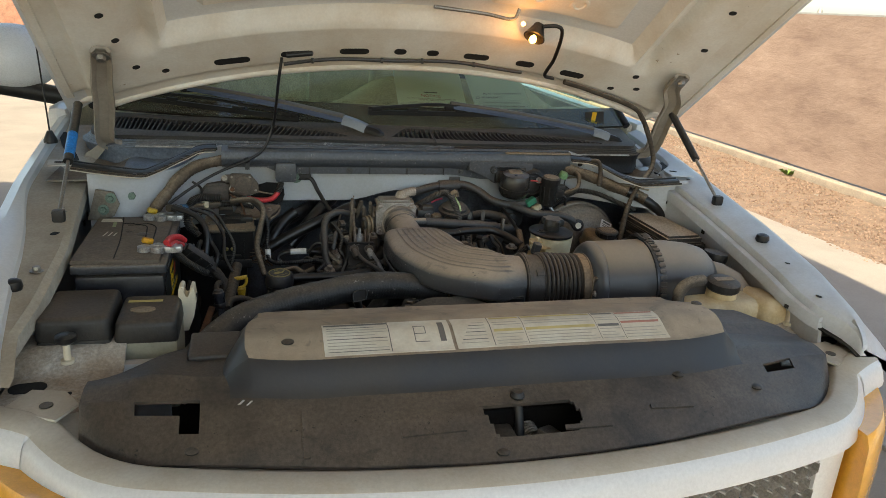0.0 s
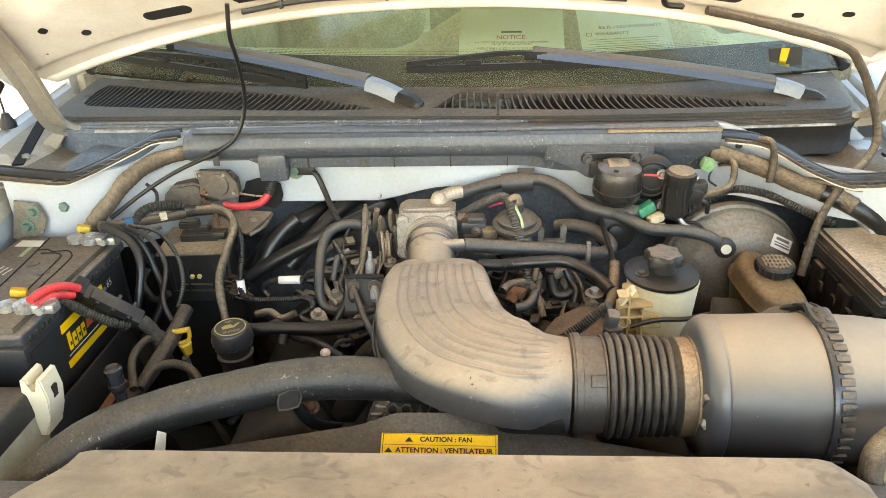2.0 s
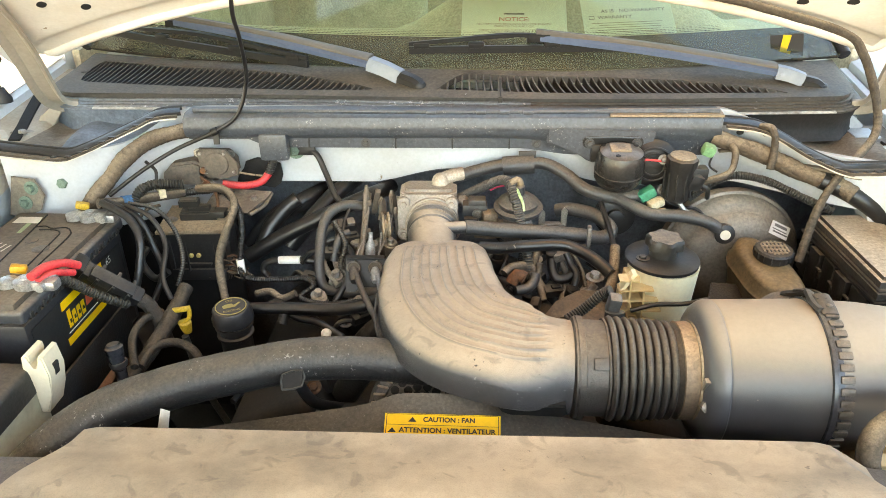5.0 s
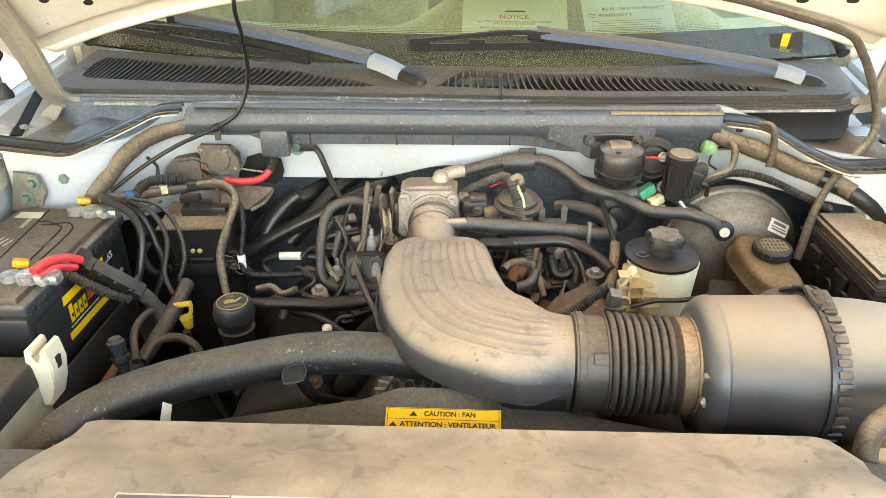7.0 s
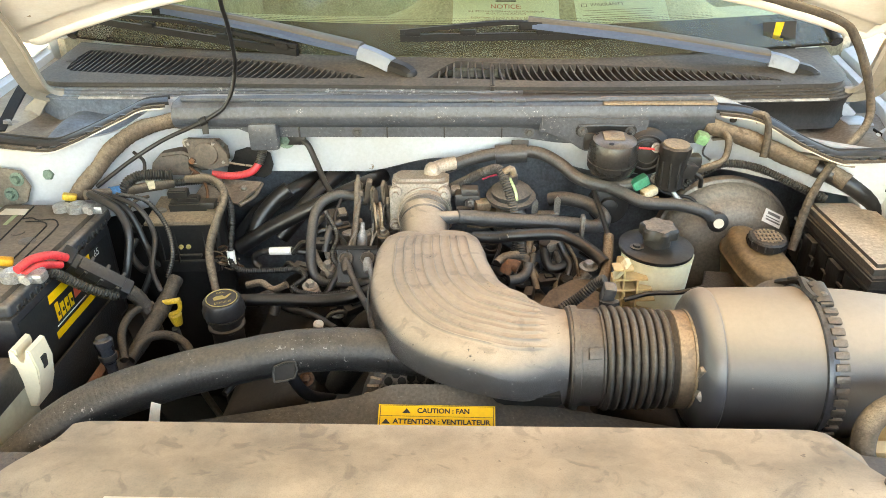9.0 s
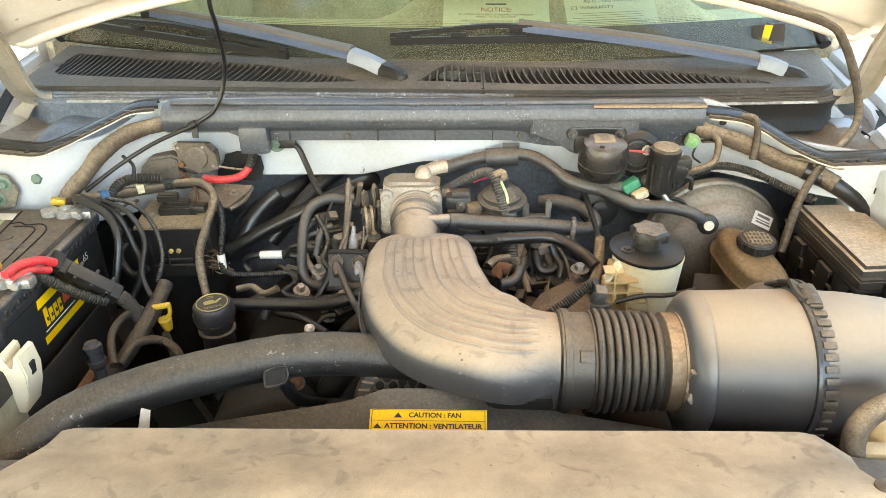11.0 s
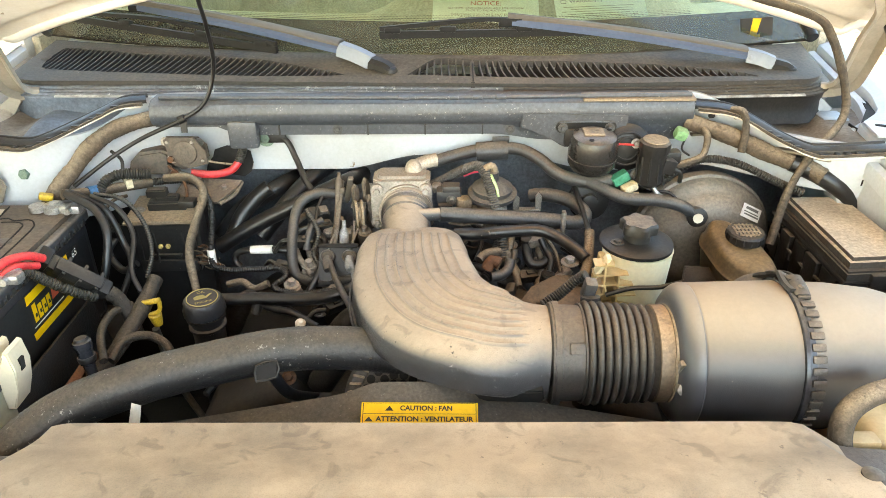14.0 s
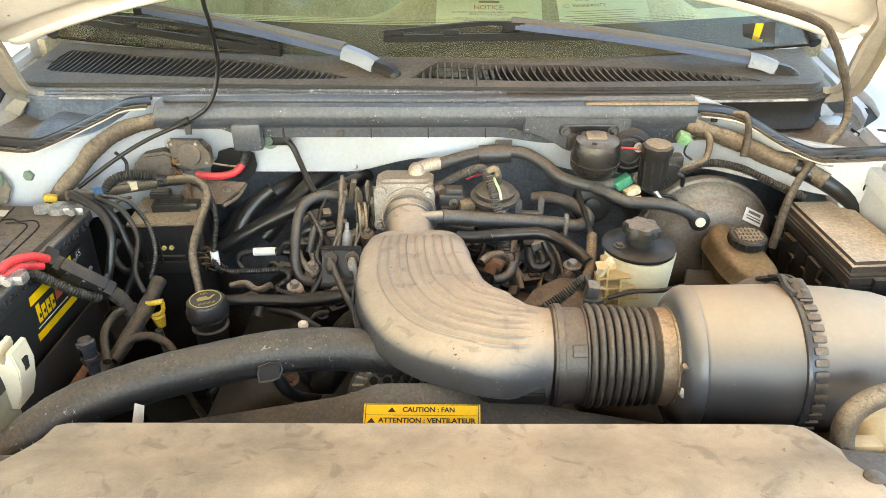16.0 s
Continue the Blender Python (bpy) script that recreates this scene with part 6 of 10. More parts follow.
part("front_deck", sheet(cover_pt, US, span(0, 0.45, 70), 0.005, keep=cover_keep), DECK, cover, "worn dark front deck")
for x0, x1, y0, y1 in ((-0.345, -0.335, -0.06, 0.0), (-0.20, -0.10, -0.052, -0.046), (0.22, 0.30, -0.04, -0.034), (0.06, 0.14, -0.062, -0.056)):
    part("moulded_rib", sheet(lambda x, y: V(x, y, cover_z(x, y) + 0.003), span(x0, x1, 8), span(y0, y1, 8), 0.003), DECK, cover)
part("pocket_block", box((-0.476, 0.205, 1.048), (0.084, 0.092, 0.034), 0.006, 3), DECK, cover, "dark pocket block")
part("rear_skirt", sheet(lambda x, w: V(x, cover_rear(x) - 0.002, cover_z(x, cover_rear(x)) - 0.004 - 0.05 * w), span(-0.42, 0.42, 40), span(0, 1, 2), 0.004, down=(0, -0.004, 0)), COVER, cover)
for x, y in ((-0.50, -0.02), (0.45, 0.0), (-0.36, 0.10), (0.30, 0.02), (-0.05, -0.085), (0.42, 0.17)):
    part("push_pin", lathe([(0, 0.010), (0.002, 0.010), (0.004, 0.006)], (x, y, cover_z(x, y) - 0.0005), n=18), BLACK, cover, "black push pin")
bars([(0, 0, 0.004, 0.02), (0.012, 0.004, 0.003, 0.022)], Matrix.Translation((-0.43, 0.03, cover_z(-0.43, 0.03) + 0.003)) @ pose(0, 0, 0, 0, 0, -30), TAGW, cover, "scratch_mark", "white scratch marks")

# printed labels on the cover
def cover_label(x0, x1, y0, y1, label):
    t = thing("printed_label", ((x0 + x1) / 2, y0, cover_z(0, y0)), label, "label")
    part("film", sheet(lambda x, y: V(x, y, cover_z(x, y) + 0.0016), span(x0, x1, 16), span(y0, y1, 10), 0.001), WLABEL, t)
    return t


def cover_print(t, x0, x1, y0, y1, mat, name="print_block"):
    part(name, sheet(lambda x, y: V(x, y, cover_z(x, y) + 0.0024), span(x0, x1, 6), span(y0, y1, 6), 0), mat, t)


lab = cover_label(-0.304, -0.092, 0.066, 0.139, "pale printed data label on the radiator cover")
cover_print(lab, -0.302, -0.196, 0.130, 0.136, GREYINK)
for k in range(9):
    cover_print(lab, -0.298, -0.20 - 0.02 * (k % 3 == 2), 0.072 + 0.0062 * k, 0.0735 + 0.0062 * k, GREYINK if k % 4 == 0 else FADEINK, "print_line")
cover_print(lab, -0.197, -0.1955, 0.068, 0.138, GREYINK, "print_line")
cover_print(lab, -0.112, -0.102, 0.085, 0.128, GREYINK)
for a, b, c, d in ((-0.155, -0.1535, 0.085, 0.118), (-0.155, -0.135, 0.117, 0.1185), (-0.155, -0.135, 0.101, 0.1025), (-0.136, -0.1345, 0.101, 0.118), (-0.155, -0.13, 0.085, 0.0865)):
    cover_print(lab, a, b, c, d, GREYINK, "diagram_line")
lab = cover_label(-0.086, 0.306, 0.068, 0.139, "long pale instruction label with yellow and red headings")
for k in range(7):
    cover_print(lab, -0.078 + 0.004 * k, -0.03, 0.078 + 0.007 * k, 0.0795 + 0.007 * k, GREYINK if k % 2 else FADEINK, "diagram_line")
cover_print(lab, -0.0215, -0.020, 0.07, 0.137, GREYINK, "print_line")
for a, b, mat in ((-0.016, 0.036, FADEYEL), (0.042, 0.172, FADEYEL), (0.224, 0.300, FADERED), (0.178, 0.219, GREYINK)):
    cover_print(lab, a, b, 0.131, 0.1365, mat)
    cover_print(lab, a, b, 0.098 if mat is not FADERED else 0.103, 0.1035 if mat is not FADERED else 0.108, mat)
    for k in range(8):
        if k not in (4, 5):
            cover_print(lab, a + 0.001, b - 0.006 * (k % 3), 0.073 + 0.0065 * k, 0.0745 + 0.0065 * k, FADEINK, "print_line")
for x in (0.039, 0.175, 0.2215):
    cover_print(lab, x, x + 0.001, 0.07, 0.137, GREYINK, "print_line")

# hood latch seen through the cover's opening
latch = thing("hood_latch", (0.01, -0.03, 0.93), "black greasy hood latch in the radiator cover opening", "latch")
part("plate", box((0.01, -0.03, 0.955), (0.17, 0.08, 0.01), 0.002), TRAY, latch)
part("lever", tube([(0.0, -0.03, 0.965), (0.0, -0.005, 1.02), (-0.002, 0.004, 1.042)], 0.008), BLACK, latch, "black lever")
part("lever_knob", lathe([(0, 0.011), (0.008, 0.013), (0.016, 0.009)], (-0.002, 0.003, 1.036), n=18), BLACK, latch)
part("jaw", box((0.05, -0.035, 0.985), (0.045, 0.04, 0.018), 0.004, turn=Euler((0.2, 0.3, 0.7)).to_matrix()), BOLT, latch, "steel jaw")
part("spring", tube([(0.02 + 0.012 * math.cos(a), -0.03 + a * 0.001, 0.985 + 0.012 * math.sin(a)) for a in span(0, 30, 60)], 0.002, n=6), BOLT, latch, "coil spring")
part("side_plate", box((-0.03, -0.03, 0.98), (0.035, 0.05, 0.04), 0.006), BLACK, latch)

# ---- fan shroud, fan, alternator ----
shroud = thing("fan_shroud", (0, 0.32, 0.7), "dusty black fan shroud with yellow caution label", "fan shroud")


def shroud_pt(x, v):
    d = abs(x + 0.02)
    edge = 1.060 - 0.012 * smooth01(0.03, 0.10, d) - 0.2 * max(0.0, d - 0.05)
    root = 1.022 - 0.05 * smooth01(0.10, 0.40, abs(x))
    return V(x, 0.285 + 0.092 * v, root + (edge - root) * v ** 1.6)


part("upper_rim", sheet(shroud_pt, span(-0.34, 0.34, 50), span(0, 1, 12), 0.02), SHROUD, shroud)
part("ring", lathe([(0, 0.235), (0.06, 0.225), (0.06, 0.217), (0, 0.227)], (0, 0.285, 0.77), (0, 1, 0), 48, cap=(False, False)), SHROUD, shroud)
fl = thing("caution_label", (-0.01, 0.325, 1.075), "yellow caution label with black print on the shroud", "label")
p0, p1 = shroud_pt(-0.01, 0.44), shroud_pt(-0.01, 0.68)
up = (p1 - p0).normalized()
fm = Matrix.Translation((p0 + p1) / 2 + V(0, 0, 0.007)) @ Matrix((V(1, 0, 0), up, V(1, 0, 0).cross(up))).transposed().to_4x4() @ pose(0, 0, 0, 6, 0, -0.5) @ Matrix.Diagonal((1, 0.66, 1, 1))
part("film", prism([(-0.0695, -0.0205), (0.0695, -0.0205), (0.0695, 0.0205), (-0.0695, 0.0205)], 0.0008, fm), YLABEL, fl)
bars([(0, -0.0005, 0.135, 0.0008), (0, 0.019, 0.135, 0.0008), (-0.0672, 0, 0.0008, 0.038), (0.0672, 0, 0.0008, 0.038)], fm @ Matrix.Translation((0, 0, 0.0011)), INK, fl, "border_line")
lettering("CAUTION : FAN", 0.0125, fm @ Matrix.Translation((0.008, 0.0095, 0.0012)), INK, fl, width=0.062, bold=0.0004)
lettering("ATTENTION : VENTILATEUR", 0.0125, fm @ Matrix.Translation((0.006, -0.0105, 0.0012)), INK, fl, width=0.116, bold=0.0004)
for x, y in ((-0.036, 0.0095), (-0.060, -0.0105)):
    part("warning_mark", prism([(-0.005, -0.0045), (0.005, -0.0045), (0, 0.0045)], 0.0003, fm @ Matrix.Translation((x, y, 0.001))), INK, fl)

alt = thing("alternator", (-0.04, 0.43, 0.93), "dusty alternator with vented casing", "alternator")
AC, nrm = V(-0.041, 0.408, 1.006), V(0.0, -0.80, 0.60).normalized()
tb = basis(nrm)
part("casing", lathe([(-0.09, 0.05), (-0.08, 0.066), (-0.012, 0.072), (-0.004, 0.066), (-0.003, 0.052), (0.0, 0.050), (0.0, 0.016), (0.006, 0.015), (0.007, 0.010)], AC, nrm, 48), SHROUD, alt)
hole_bm = lathe([(0, 0.0058), (0.0008, 0.0058)], (0, 0, 0), n=12)
hole = None
for ring_r, count, off in ((0.044, 20, 0.0), (0.0315, 15, 0.2), (0.0205, 10, 0.0)):
    for k in range(count):
        a = (k + off) * 2 * math.pi / count
        if abs((a * 4 / (2 * math.pi)) % 1.0 - 0.5) < 0.07:
            continue
        m = Matrix.Translation(AC) @ tb @ Matrix.Translation((ring_r * math.cos(a), ring_r * math.sin(a), 0.0003))
        hole = part("vent_hole", hole.data if hole else hole_bm, DARKRES, alt, "round vent hole", m=m)
fin_bm = box((0, 0, 0), (0.015, 0.0032, 0.010), 0.0006, 1)
fin = None
for k in range(36):
    a = k * 2 * math.pi / 36
    m = Matrix.Translation(AC) @ tb @ Matrix.Translation((0.0595 * math.cos(a), 0.0595 * math.sin(a), 0.0)) @ pose(0, 0, 0, 0, 0, math.degrees(a) + 18)
    fin = part("fin", fin.data if fin else fin_bm, PLATE, alt, m=m)

fan = thing("cooling_fan", (0, 0.33, 0.8), "black plastic cooling fan inside the shroud", "fan")
part("hub", lathe([(0, 0.07), (0.05, 0.07)], (0, 0.31, 0.76), (0, 1, 0), 30), BLACK, fan)
blade = prism([(0.06, -0.03), (0.19, -0.045), (0.195, 0.03), (0.06, 0.03)], 0.005)
bl = None
for k in range(7):
    m = Matrix.Translation((0, 0.335, 0.76)) @ basis((0, 1, 0)) @ pose(0, 0, 0, 0, 0, k * 360 / 7) @ pose(0, 0, 0, 25, 0, 0)
    bl = part("blade", bl.data if bl else blade, BLACK, fan, m=m)

# ---- radiator hose ----
rh = thing("radiator_hose", (-0.25, 0.43, 0.98), "thick worn black upper radiator hose", "hose")
HP = [(-0.556, 0.245, 0.945), (-0.507, 0.297, 1.000), (-0.443, 0.345, 1.038), (-0.365, 0.385, 1.052), (-0.28, 0.415, 1.059), (-0.19, 0.435, 1.066), (-0.10, 0.447, 1.059), (-0.02, 0.457, 1.034), (0.04, 0.48, 0.98)]
part("hose_body", sweep(spline(HP, 0.0018), lambda i, d, s: circle(0.0285 * (1 + 0.006 * math.sin(d * 190) + 0.006 * math.sin(d * 1000)), 28), 28), HOSE, rh)
part("clamp", sweep(spline(HP, 0.004)[4:9], lambda i, d, s: circle(0.031, 28), 28), BOLT, rh, "spring clamp")
clipm = Matrix.Translation((-0.203, 0.398, 1.060)) @ pose(0, 0, 0, 62, 0, 8)
part("bracket_clip", prism([(-0.014, -0.011), (0.011, -0.008), (0.013, 0.012), (-0.013, 0.008)], 0.002, clipm, bev=0.0006), TRAY, rh, "flat black bracket")
part("bracket_rim", tube([clipm @ V(a, b, 0.002) for a, b in ((-0.014, -0.011), (-0.013, 0.008), (0.013, 0.012), (0.011, -0.008), (-0.014, -0.011))], 0.0014, n=6, step=0.02), AIRBOX, rh)
tag = thing("paper_tag", (-0.36, 0.36, 1.0), "torn white paper tag below the hose", "tag")
part("slip", prism([(-0.010, -0.03), (0.006, -0.03), (0.010, 0.02), (-0.002, 0.022)], 0.0008, Matrix.Translation((-0.352, 0.335, 1.036)) @ pose(0, 0, 0, 70, 0, -8)), TAGW, tag)

# ---- intake duct ----
duct = thing("intake_duct", (0.02, 0.5, 1.0), "dusty ribbed black plastic intake duct elbow", "intake duct")
DP = [V(-0.030, 0.700, 1.078), V(-0.028, 0.61, 1.078), V(-0.014, 0.525, 1.075), V(0.022, 0.463, 1.072), V(0.085, 0.432, 1.068), V(0.150, 0.428, 1.066)]
DW = (0.076, 0.086, 0.093, 0.096, 0.088, 0.062)
DH = (0.036, 0.042, 0.045, 0.049, 0.054, 0.058)
path = spline(DP, 0.004)
N = 176
TOPS = 120


def duct_ring(i, d, s):
    f = s * (len(DW) - 1)
    k = min(int(f), len(DW) - 2)
    t = f - k
    t = t * t * (3 - 2 * t)
    w, h = DW[k] + (DW[k + 1] - DW[k]) * t, DH[k] + (DH[k + 1] - DH[k]) * t
    e = 0.52 + 0.45 * smooth01(0.75, 1.0, s)
    end = smooth01(0.0, 0.05, s)
    w, h = w * (0.90 + 0.10 * end), h * (0.88 + 0.12 * end)
    band = smooth01(0.07, 0.10, s) * smooth01(0.93, 0.89, s)
    tuck = smooth01(0.18, 0.35, s) * smooth01(0.97, 0.80, s)
    under = 0.64 + 0.36 * max(smooth01(0.76, 1.0, s), smooth01(0.25, 0.05, s))
    out = []
    for j in range(TOPS):
        x = w * (0.97 - 1.94 * j / (TOPS - 1))
        q = max(0.0, 1 - (abs(x) / w) ** (2 / e)) ** (e / 2)
        u = (x / w + 0.02) / 0.70
        z = h * q + 0.0030 * band * (0.5 + 0.5 * math.cos(u * math.pi * 9)) ** 5 * smooth01(1.0, 0.97, abs(u))
        out.append((x, z))
    for j in range(N - TOPS):
        a = math.pi + math.pi * (j + 0.5) / (N - TOPS)
        c, q = math.cos(a), math.sin(a)
        el = e + (1.0 - e) * tuck
        out.append((math.copysign(abs(c) ** el, c) * w * (1 - 0.45 * tuck * abs(q)), -abs(q) ** el * h * under))
    return out


part("elbow_shell", sweep(path, duct_ring, N), DUCT, duct)
part("seam_line", tube([(-0.112, 0.655, 1.073), (-0.118, 0.58, 1.072), (-0.108, 0.50, 1.068), (-0.075, 0.42, 1.06)], 0.0022), BLACK, duct, "moulding seam")
part("foot_tab", prism([(0.055, 1.058), (0.138, 1.062), (0.140, 1.049), (0.134, 1.044), (0.072, 1.046), (0.062, 1.050)], 0.03, Matrix.Translation((0, 0.385, 0)) @ pose(0, 0, 0, 90, 0, 0), bev=0.002), LIDBLACK, duct, "dark lower tab")

snork = thing("throttle_snorkel", (-0.05, 0.74, 1.05), "dusty ribbed rubber snorkel at the throttle", "snorkel")
SP = spline([(-0.045, 0.80, 1.096), (-0.046, 0.765, 1.090), (-0.042, 0.715, 1.080), (-0.035, 0.665, 1.074)], 0.003)
part("sleeve", sweep(SP, lambda i, d, s: circle(0.0405 + 0.003 * (abs(d - 0.026) < 0.004) + 0.003 * (d < 0.01) - 0.003 * (0.036 < d < 0.040), 36), 36), DUCT, snork)
part("side_spout", tube([(-0.031, 0.742, 1.111), (-0.012, 0.747, 1.109), (0.010, 0.752, 1.108)], 0.0105, n=18), DUCT, snork)
part("spout_collar", tube([(0.010, 0.752, 1.107), (0.019, 0.754, 1.106)], 0.0130, n=18), GREYRUB, snork, "ribbed collar")
part("clamp_ring", sweep(spline([(-0.0455, 0.785, 1.0935), (-0.0455, 0.775, 1.092)], 0.004), lambda i, d, s: circle(0.0442, 36), 36), BOLT, snork, "metal band")

# ---- bellows and air canister ----
AX, AO = V(1, -0.015, 0.0), V(0.150, 0.428, 1.066)
bel = thing("air_bellows", (0.23, 0.425, 1.0), "dusty black rubber bellows between duct and canister", "bellows")
pr = [(0.0, 0.0605), (0.002, 0.0645), (0.010, 0.0650), (0.012, 0.0615), (0.040, 0.0610), (0.043, 0.058)]
for k in range(8):
    a, q = 0.0435 + k * 0.0101, 0.0672 - 0.0006 * k
    pr += [(a, q - 0.0090), (a + 0.0008, q - 0.0045), (a + 0.0026, q - 0.0012), (a + 0.0050, q), (a + 0.0074, q - 0.0012), (a + 0.0092, q - 0.0045), (a + 0.0100, q - 0.0090)]
pr += [(0.128, 0.057), (0.130, 0.060)]
part("rubber_sleeve", lathe(pr, AO, AX, 56), BELLOWS, bel)
part("end_cuff", lathe([(0.1295, 0.0590), (0.131, 0.0620), (0.146, 0.0622), (0.147, 0.0615), (0.160, 0.0618), (0.162, 0.0650), (0.168, 0.0655), (0.170, 0.0610), (0.19, 0.058)], AO, AX, 56), CUFF, bel, "tan dusty cuff")
part("band_clamp", lathe([(0, 0.0618), (0.001, 0.0662), (0.009, 0.0662), (0.010, 0.0618)], AO + AX * 0.004, AX, 48), BELLOWS, bel, "moulded joint band")
part("band_clamp", lathe([(0, 0.0615), (0.0006, 0.0634), (0.011, 0.0634), (0.0116, 0.0615)], AO + AX * 0.1475, AX, 48), PLATE, bel, "worm clamp band")
part("clamp_housing", box(AO + AX * 0.153 + V(0, -0.0600, 0.022), (0.010, 0.008, 0.026), 0.002, turn=Euler((0.38, 0, 0)).to_matrix()), BOLT, bel, "worm screw housing")
part("clamp_screw", lathe([(0, 0.0068), (0.008, 0.0075), (0.009, 0.0058), (0.0095, 0.002)], AO + AX * 0.153 + V(0, -0.0640, -0.004), (0.15, -1, 0.35), 6), CASTING, bel, "hexagon clamp screw")
part("clamp_lug", box(AO + AX * 0.030 + V(0, -0.0475, 0.040), (0.018, 0.014, 0.005), 0.0015, turn=Euler((0.86, 0, 0)).to_matrix()), BELLOWS, bel)
part("mould_line", sweep(spline([AO + AX * 0.041 + V(0, 0.0622 * math.cos(a), 0.0622 * math.sin(a)) for a in span(0.2, 4.4, 24)], 0.005), lambda i, d, q: circle(0.0018, 8), 8), BELLOWS, bel)
can = thing("air_canister", (0.45, 0.43, 0.98), "dusty black conical air cleaner canister with toothed rim", "air cleaner")
CO = V(0.318, 0.430, 1.062)
part("shoulder", lathe([(-0.022, 0.0625), (-0.018, 0.066), (-0.0165, 0.071), (-0.014, 0.079), (-0.009, 0.0860), (-0.003, 0.0902), (0.003, 0.0922), (0.0070, 0.0924), (0.0085, 0.0912)], CO, AX, 72, cap=(True, False)), SHOULDER, can, "rubbed blue-black shoulder")
part("inner_shell", lathe([(0.0085, 0.0912), (0.0095, 0.0908), (0.0115, 0.0918), (0.11, 0.0945), (0.120, 0.0952)], CO, AX, 72, cap=(False, True)), CAN, can)
part("rim", lathe([(0, 0.0952), (0.001, 0.0985), (0.005, 0.0990), (0.006, 0.0975), (0.013, 0.0972), (0.014, 0.0945)], CO + AX * 0.1185, AX, 72), RIMBLACK, can, "polished blue-black rim")
tooth = box((0, 0, 0), (0.0165, 0.0092, 0.0055), 0.0022, 2)
th = None
for k in range(44):
    a = 2 * math.pi * k / 44
    if 0.55 < a < 1.62:
        continue
    m = Matrix.Translation(CO + AX * 0.1335 + V(0, 0.0968 * math.cos(a), 0.0968 * math.sin(a))) @ pose(0, 0, 0, math.degrees(a) - 90, 0, 0)
    th = part("rim_tooth", th.data if th else tooth, BELLOWS, can, m=m)
part("outer_shell", lathe([(0, 0.0938), (0.012, 0.0942), (0.06, 0.092), (0.11, 0.086), (0.145, 0.076), (0.165, 0.058), (0.17, 0.03)], CO + AX * 0.129, AX, 72), CAN, can)


def on_rim(a, d, r):
    return CO + AX * (d - 0.017) + V(0, r * math.cos(a), r * math.sin(a))


part("latch_strap", sweep(spline([on_rim(a, 0.146 - 0.004 * math.sin(k), 0.1005 + 0.002 * math.sin(k * 1.3)) for k, a in enumerate(span(0.45, 1.66, 9))], 0.005), lambda i, d, q: [((0.013 - 0.003 * q) * u, 0.0032 * v) for u, v in ((-1, -1), (-1, 0.4), (-0.7, 1), (0.7, 1), (1, 0.4), (1, -1))], 6), AIRBOX, can, "grey dusty latch strap")
for e in (-0.008, 0.008):
    part("latch_wire", tube([on_rim(a, 0.146 + e * (1 - 0.35 * k / 5), 0.1055) for k, a in enumerate(span(0.95, 1.50, 6))], 0.0022), AIRBOX, can, "wire bail of the latch")
part("latch_lug", sweep(spline([on_rim(a, 0.149, 0.1060 - 0.002 * k) for k, a in enumerate(span(1.40, 1.72, 4))], 0.004), lambda i, d, q: [(0.0095 * u, 0.0035 * v) for u, v in ((-1, -1), (-1, 0.5), (-0.6, 1), (0.6, 1), (1, 0.5), (1, -1))], 6), AIRBOX, can, "latch handle")
part("latch_rivet", lathe([(0, 0.0042), (0.002, 0.0036), (0.003, 0.001)], on_rim(1.62, 0.150, 0.1035), (0, 0, 1), 14), BELLOWS, can, "round rivet")
part("latch_slot", box(on_rim(1.30, 0.146, 0.1042), (0.006, 0.018, 0.003), 0.001, turn=Euler((-0.27, 0, 0)).to_matrix()), DARKRES, can, "dark slot")
part("latch_fin", sweep(spline([on_rim(a, 0.112 + 0.034 * k / 3, 0.0955 + 0.006 * (k > 0)) for k, a in enumerate((0.62, 0.66, 0.72, 0.8))], 0.005), lambda i, d, q: [(0.009 * u, 0.002 * v) for u, v in ((-1, -1), (-1, 1), (1, 1), (1, -1))], 4), GREYRUB, can, "grey curved fin")
part("dimple", lathe([(0, 0.0065), (0.0015, 0.006), (0.002, 0.004), (0.0006, 0.003)], on_rim(2.75, 0.200, 0.0895), (0, math.cos(2.75), math.sin(2.75)), 18), CAN, can)
part("snout", tube([(0.62, 0.43, 1.06), (0.66, 0.40, 1.05), (0.68, 0.35, 1.0)], 0.045, n=24), CAN, can)
sens = thing("air_flow_sensor", (0.205, 0.50, 1.10), "grey air temperature sensor plug in the bellows", "sensor")
part("plug", box((0.211, 0.492, 1.121), (0.017, 0.018, 0.030), 0.004, turn=Euler((0.2, 0.15, 0)).to_matrix()), GREYRUB, sens)
part("collar", lathe([(0, 0.014), (0.012, 0.013)], (0.212, 0.480, 1.104), (0, 0.3, 1), 18), BLACK, sens)

# ---- throttle body and engine ----
link = thing("throttle_linkage", (-0.14, 0.80, 1.03), "dusty throttle lever linkage with springs", "linkage")
for x, y, z, w, h, t in ((-0.120, 0.826, 1.118, 0.010, 0.024, 70), (-0.138, 0.822, 1.112, 0.008, 0.020, 55), (-0.112, 0.815, 1.085, 0.010, 0.030, 80)):
    part("side_plate", prism([(-w, -h), (w * 0.8, -h), (w, h * 0.4), (w * 0.5, h * 0.8), (w * 0.1, h), (-w * 0.8, h * 0.7)], 0.006, Matrix.Translation((x, y, z)) @ pose(0, 0, 0, 85, 0, t), bev=0.0015), RELAY, link)
part("quadrant", lathe([(0, 0.026), (0.004, 0.026), (0.005, 0.02), (0.009, 0.02), (0.010, 0.026), (0.014, 0.026)], (-0.122, 0.80, 1.085), (-1, -0.2, 0), 28), PLATE, link)
